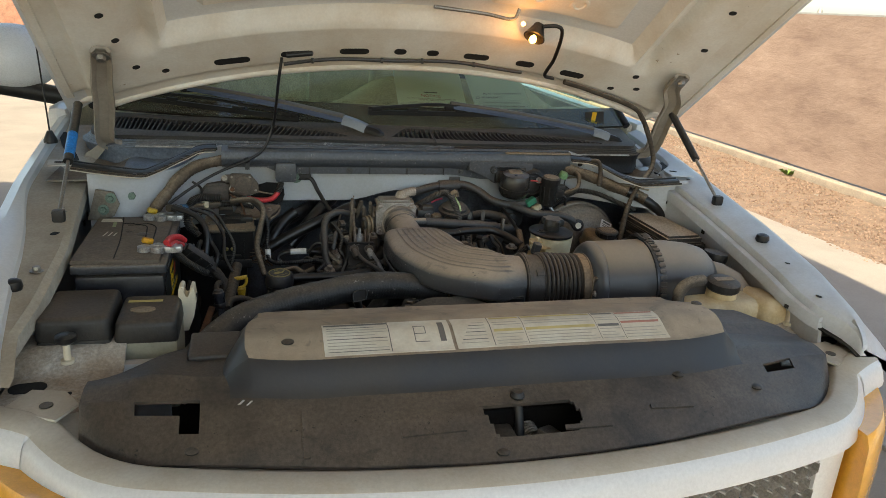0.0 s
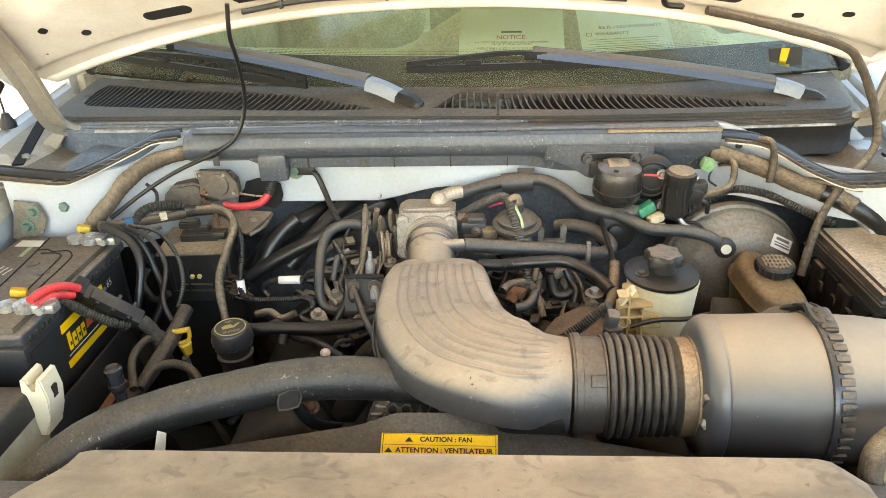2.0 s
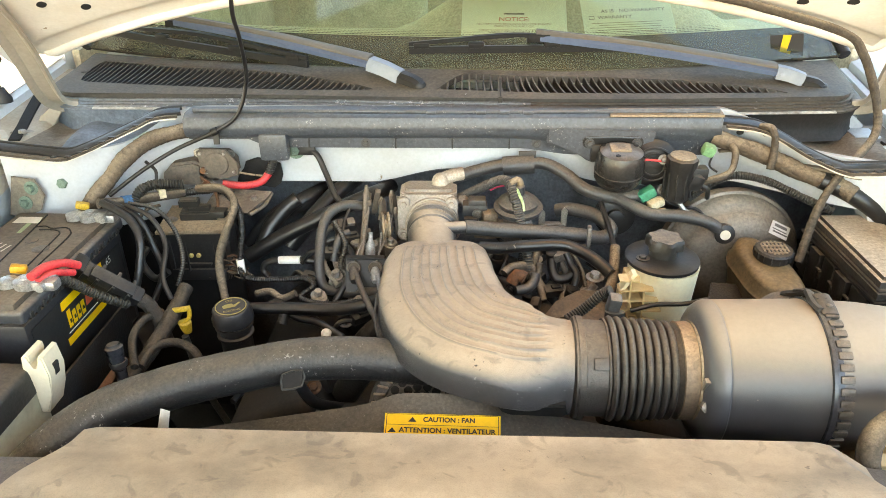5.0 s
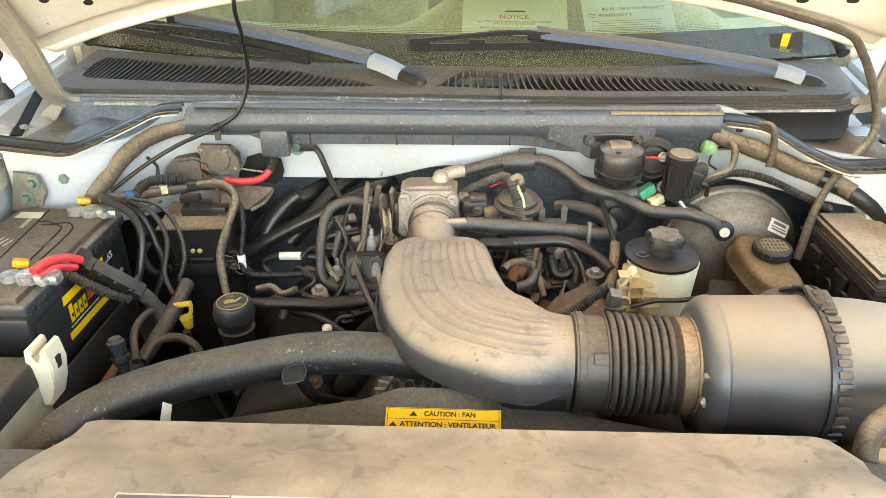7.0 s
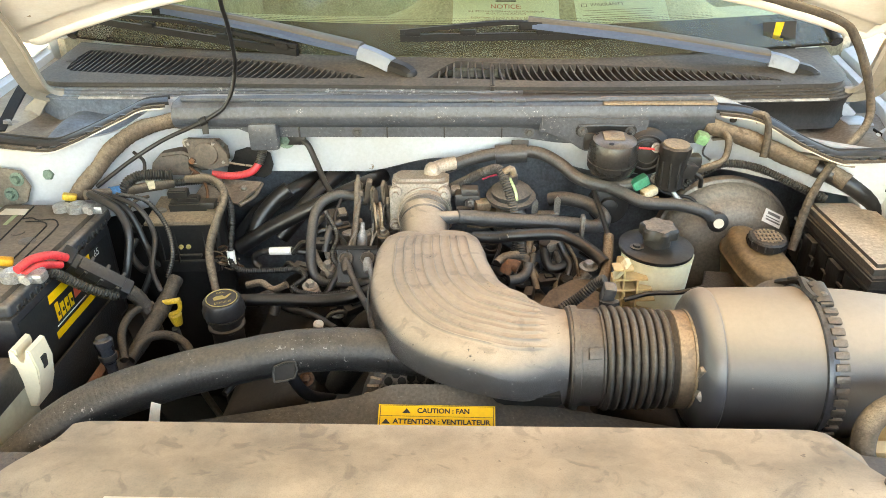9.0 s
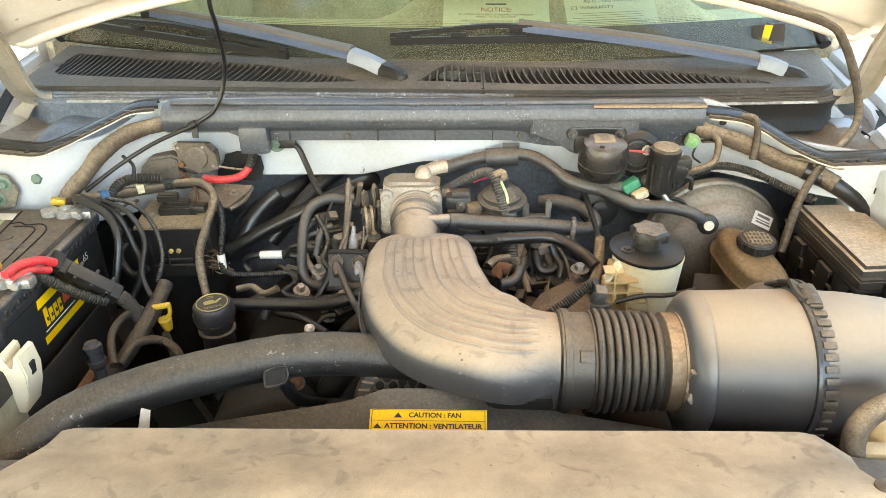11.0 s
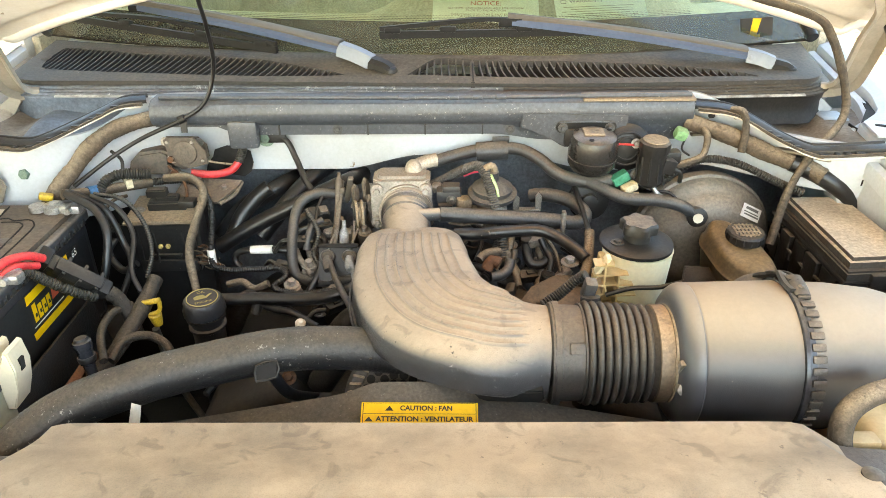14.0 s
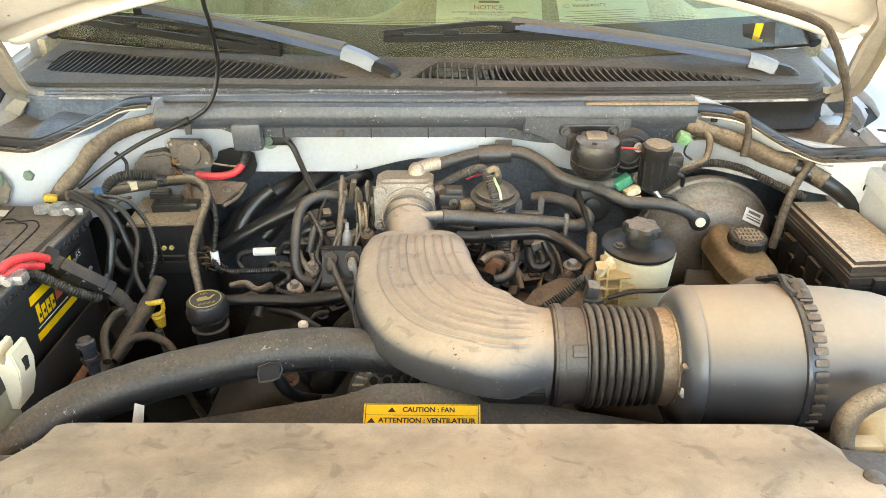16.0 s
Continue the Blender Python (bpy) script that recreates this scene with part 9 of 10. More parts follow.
part("sheath", tube([(-0.600, 0.742, 1.150), (-0.571, 0.780, 1.138), (-0.53, 0.815, 1.133), (-0.494, 0.840, 1.130)], 0.0085, n=14), TAPE, ld)
part("lead_end", tube([(-0.498, 0.838, 1.130), (-0.47, 0.846, 1.130), (-0.440, 0.852, 1.129), (-0.41, 0.856, 1.120)], 0.006, "rib"), LOOM, ld, "ribbed lead")
part("collar", tube([(-0.576, 0.774, 1.1395), (-0.566, 0.787, 1.1365)], 0.0105, n=16), material("blue_collar_plastic", (0.05, 0.16, 0.32), 0.45), ld, "blue collar")
part("cream_tag", box((-0.525, 0.817, 1.138), (0.012, 0.016, 0.016), 0.002, turn=Euler((0, 0, 0.7)).to_matrix()), CREAM, ld, "cream tag")

# ---- oil filler and dipstick ----
oil = thing("oil_filler", (-0.356, 0.62, 0.8), "black oil filler cap on a tall neck", "oil filler")
part("neck", lathe([(0, 0.024), (0.175, 0.025), (0.178, 0.029), (0.182, 0.029), (0.184, 0.025), (0.192, 0.025), (0.195, 0.030), (0.20, 0.030)], (-0.356, 0.628, 0.80), (0, -0.04, 1), 32), BLACK, oil)
oil_cap = part("cap", lathe([(0, 0.029), (0.003, 0.0325), (0.012, 0.0325), (0.016, 0.0305), (0.024, 0.0300), (0.028, 0.0270), (0.0285, 0.01)], (-0.356, 0.62, 1.002), (0, -0.06, 1), 40, rmod=lambda w, a: 1 + (0.012 * math.cos(w * 20) if a < 0.013 else 0)), material("oil_cap_black", (0.018, 0.02, 0.024), 0.4, dust=0.15, dustcol=DUST), oil, "black ribbed cap")
om = Matrix.Translation((-0.356, 0.6183, 1.0312)) @ Matrix.Diagonal((1, 1, 1, 1)) @ pose(0, 0, 0, 3, 0, 25)
part("print_ring", sweep([om @ V(0.0235 * math.cos(a), 0.0235 * math.sin(a), 0) for a in span(0, 2 * math.pi, 40)], lambda i, d, s: circle(0.0008, 6), 6), GOLD, oil_cap, "gold printed ring")
part("oil_can_mark", prism([(-0.012, -0.004), (0.006, -0.004), (0.016, 0.006), (0.013, 0.007), (0.005, 0.001), (0.002, 0.006), (-0.008, 0.006), (-0.013, 0.003)], 0.0005, om), GOLD, oil_cap, "gold oil can mark")
lettering("OIL", 0.008, om @ Matrix.Translation((0, 0.0145, 0.0004)), GOLD, oil_cap)
lettering("ENGINE", 0.0075, om @ Matrix.Translation((0, -0.0135, 0.0004)), GOLD, oil_cap)
dip = thing("dipstick", (-0.447, 0.63, 0.9), "yellow oil dipstick handle in its tube", "dipstick")
part("handle", tube([(-0.461, 0.630, 1.013), (-0.444, 0.628, 1.017), (-0.428, 0.630, 1.019)], 0.0046, n=14), YELLOW, dip)
part("loop", tube([(-0.459, 0.629, 1.012), (-0.457, 0.628, 1.000), (-0.444, 0.627, 0.994), (-0.431, 0.628, 1.002), (-0.429, 0.629, 1.017)], 0.0034), YELLOW, dip)
part("collar", lathe([(0, 0.007), (0.010, 0.009), (0.020, 0.0105), (0.022, 0.008)], (-0.440, 0.632, 0.972), (-0.05, -0.1, 1), 22), YELLOW, dip)
part("guide_tube", tube([(-0.445, 0.63, 0.965), (-0.44, 0.65, 0.85), (-0.40, 0.66, 0.72)], 0.006), GREYPIPE, dip, "grey guide tube")

# ---- washer tank ----
wt = thing("washer_tank", (0.62, 0.30, 0.95), "yellowed washer tank with black ribbed cap", "washer tank")
part("tank", box((0.60, 0.335, 1.00), (0.22, 0.12, 0.12), 0.03, 4), TANK, wt)
part("side_tank", box((0.70, 0.315, 1.005), (0.10, 0.12, 0.12), 0.03, 4, turn=Euler((0, 0.2, 0)).to_matrix()), TANK, wt)
part("neck", lathe([(0, 0.034), (0.02, 0.032)], (0.595, 0.33, 1.06), n=32), TANK, wt)
part("cap", lathe([(0, 0.034), (0.004, 0.037), (0.018, 0.036), (0.022, 0.030), (0.023, 0.012)], (0.595, 0.33, 1.076), (0, -0.1, 1), 40, rmod=lambda w, a: 1 + 0.015 * math.cos(w * 20)), BLACK, wt, "black ribbed cap")
part("cap_print", prism([(-0.022, -0.008), (0.022, -0.008), (0.022, 0.008), (-0.022, 0.008)], 0.0006, Matrix.Translation((0.595, 0.328, 1.1)) @ pose(0, 0, 0, 6, 0, 0)), PLATE, wt, "worn print")
part("pale_plug", box((0.47, 0.275, 1.055), (0.05, 0.02, 0.02), 0.004), TANK, wt)
aux = thing("aux_motor", (0.685, 0.455, 1.05), "black plastic plug cluster beside the fender", "plug")
part("body", lathe([(0, 0.025), (0.05, 0.028), (0.054, 0.03), (0.07, 0.028), (0.072, 0.02)], (0.665, 0.475, 1.04), (0.1, 0, 1), 26), BLACK, aux)
gb = thing("ground_bolt", (-0.303, 0.915, 1.185), "green corroded ground bolt on the bulkhead", "bolt")
part("head", hexbolt((-0.303, 0.912, 1.186), (0, -1, 0.1), 0.010, 0.010), GREENBOLT, gb)
part("lug", box((-0.285, 0.905, 1.186), (0.04, 0.006, 0.016), 0.003), BLACK, gb)
gb = thing("ground_bolt", (-0.69, 0.84, 1.16), "green corroded bolt on the bulkhead corner", "bolt")
part("head", hexbolt((-0.685, 0.80, 1.165), (0, -1, 0.1), 0.010, 0.010), GREENBOLT, gb)
# sleeves and tags on the wiring
sv = thing("white_sleeve", (-0.255, 0.777, 1.06), "white paper sleeve on a bent black hose", "sleeve")
part("sleeve", tube([(-0.323, 0.791, 1.021), (-0.284, 0.789, 1.023)], 0.0074, n=14), TAGW, sv)
sv = thing("wire_tag", (-0.345, 0.745, 1.03), "white printed tag on a ribbed conduit", "tag")
part("sleeve", tube([(-0.3795, 0.752, 1.042), (-0.3785, 0.749, 1.018)], 0.0068, n=14), TAGW, sv)
bars([(0, 0.002, 0.008, 0.002), (0, -0.003, 0.007, 0.002)], Matrix.Translation((-0.379, 0.7425, 1.031)) @ pose(0, 0, 0, 70, 0, 80), INK, sv)

# small wiring and plugs in the engine's valley
random.seed(11)
wb = thing("wire_bundle", (-0.33, 0.76, 1.0), "tangle of thin dusty wires below the relay box", "wiring")
for k in range(16):
    o = V(-0.412 + random.uniform(-0.01, 0.01), 0.785 + random.uniform(-0.01, 0.01), 1.030 - 0.0024 * k)
    p = o + V(0.016, -0.006, 0.002 + random.uniform(-0.004, 0.004))
    q = V(-0.383 + random.uniform(-0.006, 0.006), 0.768, 1.010 + random.uniform(-0.008, 0.006))
    r = q + V(random.uniform(0.004, 0.014), -0.006, random.uniform(-0.012, 0.010))
    part("strand", tube([o, p, q, r], 0.0013, n=6), TAPE if k % 4 else RUST, wb)
for k, (x, y, z, yaw) in enumerate(((-0.195, 0.80, 1.062, 0.6), (-0.225, 0.775, 1.045, 0.2), (-0.255, 0.745, 1.012, -0.3), (0.155, 0.705, 1.015, 0.4), (0.075, 0.775, 1.055, 1.1), (-0.16, 0.655, 0.99, 0.8), (0.10, 0.655, 1.0, 0.2))):
    pg = thing("wiring_plug", (x, y, z), "small black wiring plug on the engine", "plug", "engine wiring plugs")
    t = Euler((0.3, 0.1, yaw)).to_matrix()
    part("shell", box((x, y, z), (0.034, 0.018, 0.016), 0.003, turn=t), BLACK, pg)
    part("latch_tab", box(V(x, y, z) + t @ V(0.004, 0, 0.010), (0.016, 0.008, 0.004), 0.001, turn=t), LOOM, pg)
    part("pigtail", tube([V(x, y, z) + t @ V(-0.016, 0, 0), V(x, y, z) + t @ V(-0.035, 0.008, -0.006), V(x, y, z) + t @ V(-0.05, 0.004, -0.03)], 0.004, n=8), LOOM, pg, "ribbed pigtail")
for k, pts in enumerate((((-0.22, 0.84, 1.075), (-0.245, 0.80, 1.06), (-0.235, 0.76, 1.03), (-0.205, 0.72, 1.01)), ((-0.20, 0.79, 1.05), (-0.185, 0.76, 1.045), (-0.19, 0.72, 1.02), (-0.215, 0.69, 0.98)),
                         ((0.05, 0.72, 1.03), (0.085, 0.70, 1.03), (0.12, 0.69, 1.01), (0.14, 0.66, 0.99)), ((0.13, 0.80, 1.05), (0.165, 0.77, 1.045), (0.18, 0.73, 1.03), (0.17, 0.69, 1.0)),
                         ((-0.30, 0.70, 0.98), (-0.265, 0.69, 0.985), (-0.235, 0.66, 0.98), (-0.20, 0.64, 0.97)))):
    hose("vacuum_line", pts, 0.0055 + 0.001 * (k % 3), GREYPIPE if k in (0, 3) else RUBBER, "smooth", "thin line among the intake runners", "pipe")
vp = thing("vacuum_port", (0.152, 0.720, 1.064), "black capped elbow port behind the intake duct", "pipe")
part("elbow", tube([(0.154, 0.735, 1.065), (0.155, 0.720, 1.048), (0.162, 0.710, 1.036), (0.179, 0.710, 1.036), (0.191, 0.715, 1.045)], 0.0085, n=14), RUBBER, vp)
part("cap", lathe([(0, 0.0095), (0.010, 0.0095), (0.012, 0.006)], (0.154, 0.735, 1.062), (0, -0.2, 1), 18), LIDBLACK, vp, "black cap")
st = thing("hose_strap", (0.104, 0.700, 1.063), "dusty brown strap round the intake hoses", "strap")
part("band", tube([(0.074, 0.680, 1.061), (0.085, 0.690, 1.066), (0.109, 0.700, 1.065), (0.120, 0.700, 1.059), (0.118, 0.695, 1.049)], 0.0075, n=12), TAPE, st)
part("stub", tube([(0.112, 0.710, 1.085), (0.113, 0.705, 1.072), (0.113, 0.700, 1.057)], 0.0085, "rib"), LOOM, st, "ribbed stub")
for pts, r, mat, lab in (([(0.125, 0.690, 1.056), (0.121, 0.680, 1.044), (0.108, 0.670, 1.038), (0.092, 0.665, 1.038)], 0.0085, GREYRUB, "dusty bent hose beside the intake duct"),
                    ([(0.085, 0.670, 1.049), (0.094, 0.675, 1.062), (0.107, 0.670, 1.059)], 0.010, RUST, "rusty pipe deep in the intake valley"),
                    ([(0.133, 0.710, 1.064), (0.130, 0.700, 1.043), (0.135, 0.680, 1.028), (0.138, 0.670, 1.018)], 0.006, TAPE, "thin taped lead deep in the valley"),
                    ([(0.175, 0.715, 1.081), (0.183, 0.705, 1.065), (0.191, 0.690, 1.055), (0.187, 0.680, 1.040)], 0.0055, RUBBER, "thin black lead behind the bracket"),
                    ([(0.210, 0.710, 1.071), (0.228, 0.700, 1.063), (0.239, 0.680, 1.051)], 0.0085, RUBBER, "black hose behind the fluid reservoir"),
                    ([(-0.194, 0.800, 1.073), (-0.208, 0.790, 1.070), (-0.216, 0.775, 1.052), (-0.219, 0.765, 1.034)], 0.0068, GREYRUB, "dusty bent pipe behind the fuel rail"),
                    ([(-0.305, 0.900, 1.094), (-0.331, 0.890, 1.075), (-0.356, 0.870, 1.048), (-0.376, 0.850, 1.005)], 0.015, RUBBER, "thick black hose deep behind the engine"),
                    ([(-0.342, 0.700, 1.005), (-0.317, 0.700, 1.010), (-0.296, 0.690, 1.003), (-0.271, 0.690, 1.013)], 0.006, TAPE, "taped lead among dark engine parts"),
                    ([(-0.318, 0.660, 0.994), (-0.300, 0.670, 1.004), (-0.285, 0.660, 0.994), (-0.289, 0.650, 0.979)], 0.009, ENGINE, "dirty bent pipe low on the engine"),
                    ([(-0.287, 0.400, 1.022), (-0.276, 0.430, 1.025), (-0.268, 0.460, 1.024)], 0.0045, RUBBER, "thin black lead under the radiator hose")):
    hose("engine_hose", pts, r, mat, "smooth", lab, "hose")
pc = thing("sensor_plug", (-0.204, 0.815, 1.080), "black wiring plug with metal clip on the intake", "plug")
ptn = Euler((0.5, 0.1, 0.5)).to_matrix()
part("shell", box((-0.204, 0.815, 1.080), (0.038, 0.020, 0.016), 0.003, turn=ptn), BLACK, pc)
part("metal_clip", box((-0.193, 0.810, 1.089), (0.014, 0.014, 0.008), 0.001, turn=ptn), BOLT, pc, "bright metal clip")
part("ribs", box((-0.212, 0.810, 1.075), (0.020, 0.022, 0.010), 0.001, turn=ptn), LOOM, pc)
hb = thing("hose_bracket", (-0.205, 0.43, 0.97), "black steel arm under the radiator hose", "bracket")
part("arm", tube([(-0.206, 0.418, 1.046), (-0.190, 0.44, 0.99), (-0.16, 0.50, 0.93)], 0.008), BLACK, hb)
part("bolt", hexbolt((-0.191, 0.450, 1.008), (0, -0.6, 0.8), 0.006, 0.006), RUST, hb, "rusty bolt")
cap = thing("spark_cover", (-0.185, 0.60, 0.97), "pale cap among dusty engine wiring", "cap")
part("stub", lathe([(0, 0.007), (0.02, 0.008), (0.024, 0.004)], (-0.205, 0.595, 0.985), (0.2, -0.3, 1), 14), TAGW, cap)

# ---- hoses, cables and looms ----
hose("hood_cable", [(-0.341, 0.790, 1.494), (-0.348, 0.800, 1.445), (-0.352, 0.830, 1.398), (-0.360, 0.860, 1.329), (-0.382, 0.860, 1.271), (-0.419, 0.850, 1.243), (-0.494, 0.840, 1.211), (-0.551, 0.820, 1.180), (-0.610, 0.800, 1.140)], .0036, RUBBER, "smooth",
     "thin black rubber washer hose hanging from the open hood", "hose")
hose("taped_harness", [(0.385, 0.840, 1.462), (0.455, 0.850, 1.445), (0.605, 0.870, 1.401), (0.648, 0.870, 1.365), (0.683, 0.860, 1.289), (0.682, 0.840, 1.237), (0.622, 0.800, 1.184), (0.590, 0.780, 1.130), (0.565, 0.750, 1.050)], .0068, TAPE, "wrap",
     "brown tape-wrapped wiring harness along the hood edge", "wiring")
hose("wiring_loom", [(0.437, 0.885, 1.222), (0.513, 0.860, 1.201), (0.573, 0.830, 1.179), (0.622, 0.805, 1.167), (0.646, 0.785, 1.156)], 0.0150, LOOMTAPE, "wrap",
     "thick dusty tape-wrapped wiring loom on the white bulkhead", "wiring")
hose("loom_sleeve", [(0.601, 0.812, 1.172), (0.631, 0.800, 1.161), (0.664, 0.790, 1.144), (0.689, 0.785, 1.126), (0.711, 0.785, 1.098)], .0150, RUBBER, "smooth",
     "black rubber corner sleeve at the end of the loom", "wiring")
hose("wiring_loom", [(-0.468, 0.890, 1.235), (-0.538, 0.860, 1.224), (-0.580, 0.830, 1.200), (-0.607, 0.810, 1.169), (-0.635, 0.780, 1.135), (-0.658, 0.770, 1.082)], 0.0142, LOOMTAPE, "wrap",
     "thick dusty tape-wrapped wiring loom beside the battery", "wiring")
hose("drain_elbow", [(0.507, 0.868, 1.246), (0.519, 0.855, 1.248), (0.524, 0.845, 1.238), (0.526, 0.840, 1.213), (0.521, 0.830, 1.183)], .0062, TAPE, "wrap",
     "dusty taped drain tube on the bulkhead corner", "hose")
hose("loom_branch", [(0.464, 0.865, 1.213), (0.467, 0.850, 1.204), (0.461, 0.835, 1.183), (0.445, 0.825, 1.173), (0.404, 0.830, 1.157), (0.370, 0.840, 1.142)], .0060, TAPE, "wrap",
     "small dusty taped conduit looping to the booster", "wiring")
hose("conduit", [(0.403, 0.860, 1.116), (0.434, 0.855, 1.146), (0.471, 0.850, 1.164), (0.523, 0.840, 1.159), (0.578, 0.810, 1.140), (0.621, 0.790, 1.125)], 0.0066, LOOM, "rib",
     "black ribbed conduit arching over the brake booster", "wiring")
hose("conduit", [(-0.488, 0.830, 1.150), (-0.537, 0.810, 1.156), (-0.559, 0.790, 1.141), (-0.562, 0.770, 1.103), (-0.539, 0.770, 1.073)], 0.0086, LOOM, "rib",
     "black ribbed conduit looped beside the relay box", "wiring")
hose("battery_cable", [(-0.590, 0.735, 1.155), (-0.537, 0.710, 1.139), (-0.516, 0.690, 1.111), (-0.516, 0.670, 1.071), (-0.524, 0.650, 1.030)], .0065, RUBBER, "smooth",
     "black battery cable curving down from the clamp", "cable")
hose("battery_cable", [(-0.587, 0.740, 1.156), (-0.533, 0.730, 1.132), (-0.509, 0.720, 1.075), (-0.494, 0.700, 1.044), (-0.509, 0.680, 1.002)], .0055, RUBBER, "smooth",
     "black battery cable curving down from the clamp", "cable")
hose("battery_cable", [(-0.532, 0.740, 1.070), (-0.537, 0.720, 1.054), (-0.510, 0.700, 1.033), (-0.484, 0.700, 1.046)], .006, RUBBER, "smooth",
     "black cable dropping beside the relay box", "cable")
hose("conduit", [(-0.465, 0.830, 1.142), (-0.413, 0.810, 1.150), (-0.388, 0.790, 1.131), (-0.397, 0.750, 1.092), (-0.404, 0.720, 1.054), (-0.388, 0.680, 1.002)], 0.0070, TAPE, "wrap",
     "dusty taped conduit running down past the relay box", "wiring")
hose("conduit", [(-0.421, 0.820, 1.149), (-0.388, 0.800, 1.121), (-0.378, 0.780, 1.088), (-0.380, 0.750, 1.032), (-0.365, 0.740, 1.012), (-0.310, 0.735, 1.013), (-0.261, 0.730, 1.018), (-0.246, 0.710, 1.015), (-0.263, 0.690, 1.005), (-0.222, 0.670, 1.005), (-0.155, 0.660, 1.017)], 0.0050, RUBBER, "rib",
     "black ribbed conduit with a white tag", "wiring")
hose("heater_hose", [(-0.345, 0.660, 1.000), (-0.285, 0.660, 1.002), (-0.210, 0.655, 1.004), (-0.159, 0.650, 1.014), (-0.109, 0.660, 1.030)], .0105, RUBBER, "smooth",
     "black rubber hose running behind the oil filler", "hose")
hose("tagged_hose", [(-0.343, 0.785, 0.990), (-0.353, 0.790, 0.999), (-0.348, 0.793, 1.013), (-0.321, 0.792, 1.021), (-0.282, 0.790, 1.022), (-0.254, 0.790, 1.019)], .0062, RUBBER, "smooth",
     "black bent hose with a white sleeve", "hose")
hose("fuel_rail", [(-0.150, 0.840, 1.096), (-0.178, 0.840, 1.106), (-0.206, 0.830, 1.111), (-0.230, 0.815, 1.102), (-0.240, 0.790, 1.082), (-0.241, 0.755, 1.045), (-0.237, 0.735, 1.011), (-0.218, 0.725, 0.998), (-0.163, 0.700, 1.010), (-0.113, 0.680, 1.026)], .0088, GREYRUB, "smooth",
     "grey metal fuel rail pipe round the intake", "pipe")
hose("heater_hose", [(-0.395, 0.840, 1.001), (-0.324, 0.850, 1.042), (-0.240, 0.860, 1.081), (-0.169, 0.880, 1.108), (-0.135, 0.950, 1.099)], .0145, RUBBER, "smooth",
     "thick black hose deep behind the engine", "hose")
hose("heater_hose", [(-0.400, 0.880, 1.004), (-0.353, 0.890, 1.058), (-0.293, 0.920, 1.085), (-0.259, 1.000, 1.079)], .017, RUBBER, "smooth",
     "thick black hose deep behind the engine", "hose")
hose("heater_hose", [(-0.320, 0.860, 1.014), (-0.276, 0.880, 1.063), (-0.238, 0.920, 1.096), (-0.203, 0.975, 1.108), (-0.199, 1.020, 1.099)], .016, RUBBER, "smooth",
     "thick black hose rising to the bulkhead", "hose")
hose("vacuum_hose", [(-0.039, 0.860, 1.142), (0.026, 0.880, 1.158), (0.087, 0.885, 1.170), (0.147, 0.885, 1.171), (0.186, 0.870, 1.157), (0.220, 0.850, 1.136), (0.273, 0.835, 1.127), (0.310, 0.830, 1.134)], 0.0112, GREYRUB, "smooth",
     "dusty grey vacuum hose along the bulkhead", "hose")
hose("booster_hose", [(0.268, 0.835, 1.129), (0.290, 0.820, 1.123), (0.326, 0.800, 1.113), (0.382, 0.795, 1.111), (0.422, 0.787, 1.103), (0.444, 0.790, 1.085)], .0105, GREYRUB, "smooth",
     "dusty grey hose into the brake booster", "hose")
hose("breather_pipe", [(0.018, 0.755, 1.106), (0.063, 0.757, 1.102), (0.130, 0.760, 1.096), (0.197, 0.765, 1.089), (0.239, 0.772, 1.080), (0.257, 0.785, 1.083), (0.256, 0.800, 1.090), (0.234, 0.830, 1.097), (0.196, 0.850, 1.098), (0.173, 0.860, 1.091)], 0.0125, GREYRUB, "smooth",
     "grey breather pipe bent beside the throttle", "pipe")
hose("vacuum_hose", [(0.035, 0.720, 1.087), (0.072, 0.715, 1.089), (0.103, 0.710, 1.095), (0.167, 0.712, 1.097), (0.198, 0.700, 1.091), (0.223, 0.680, 1.082), (0.239, 0.660, 1.073)], 0.0099, RUBBER, "smooth",
     "black hose under the breather pipe", "hose")
hose("vacuum_hose", [(0.246, 0.840, 1.118), (0.248, 0.800, 1.111), (0.252, 0.760, 1.098), (0.253, 0.720, 1.090)], 0.0045, RUBBER, "smooth",
     "thin black hose dropping beside the fluid reservoir", "hose")
hose("hose_sleeve", [(0.254, 0.720, 1.090), (0.249, 0.690, 1.077), (0.240, 0.650, 1.063), (0.225, 0.620, 1.053)], 0.0085, TAPE, "smooth",
     "dusty brown sleeve on a thin hose beside the reservoir", "hose")
hose("conduit", [(-0.001, 0.860, 1.114), (0.053, 0.830, 1.155), (0.079, 0.810, 1.168), (0.092, 0.785, 1.150), (0.104, 0.765, 1.110)], 0.0082, LOOMGREY, "rib",
     "black ribbed conduit dropping in front of the valve", "wiring")
hose("wire", [(0.053, 0.870, 1.126), (0.065, 0.868, 1.133), (0.081, 0.860, 1.140)], .0025, PINK, "smooth",
     "thin pink wire behind the valve", "wire")
hose("wire", [(0.096, 0.800, 1.162), (0.098, 0.785, 1.158), (0.105, 0.775, 1.145), (0.108, 0.770, 1.130)], .0025, PALEGREEN, "smooth",
     "thin pale green wire at the valve", "wire")
hose("throttle_cable", [(-0.170, 0.700, 1.049), (-0.158, 0.670, 1.040), (-0.139, 0.620, 1.039), (-0.118, 0.570, 1.038), (-0.105, 0.530, 1.025)], .0052, GREYRUB, "smooth",
     "grey throttle cable falling beside the intake duct", "cable")
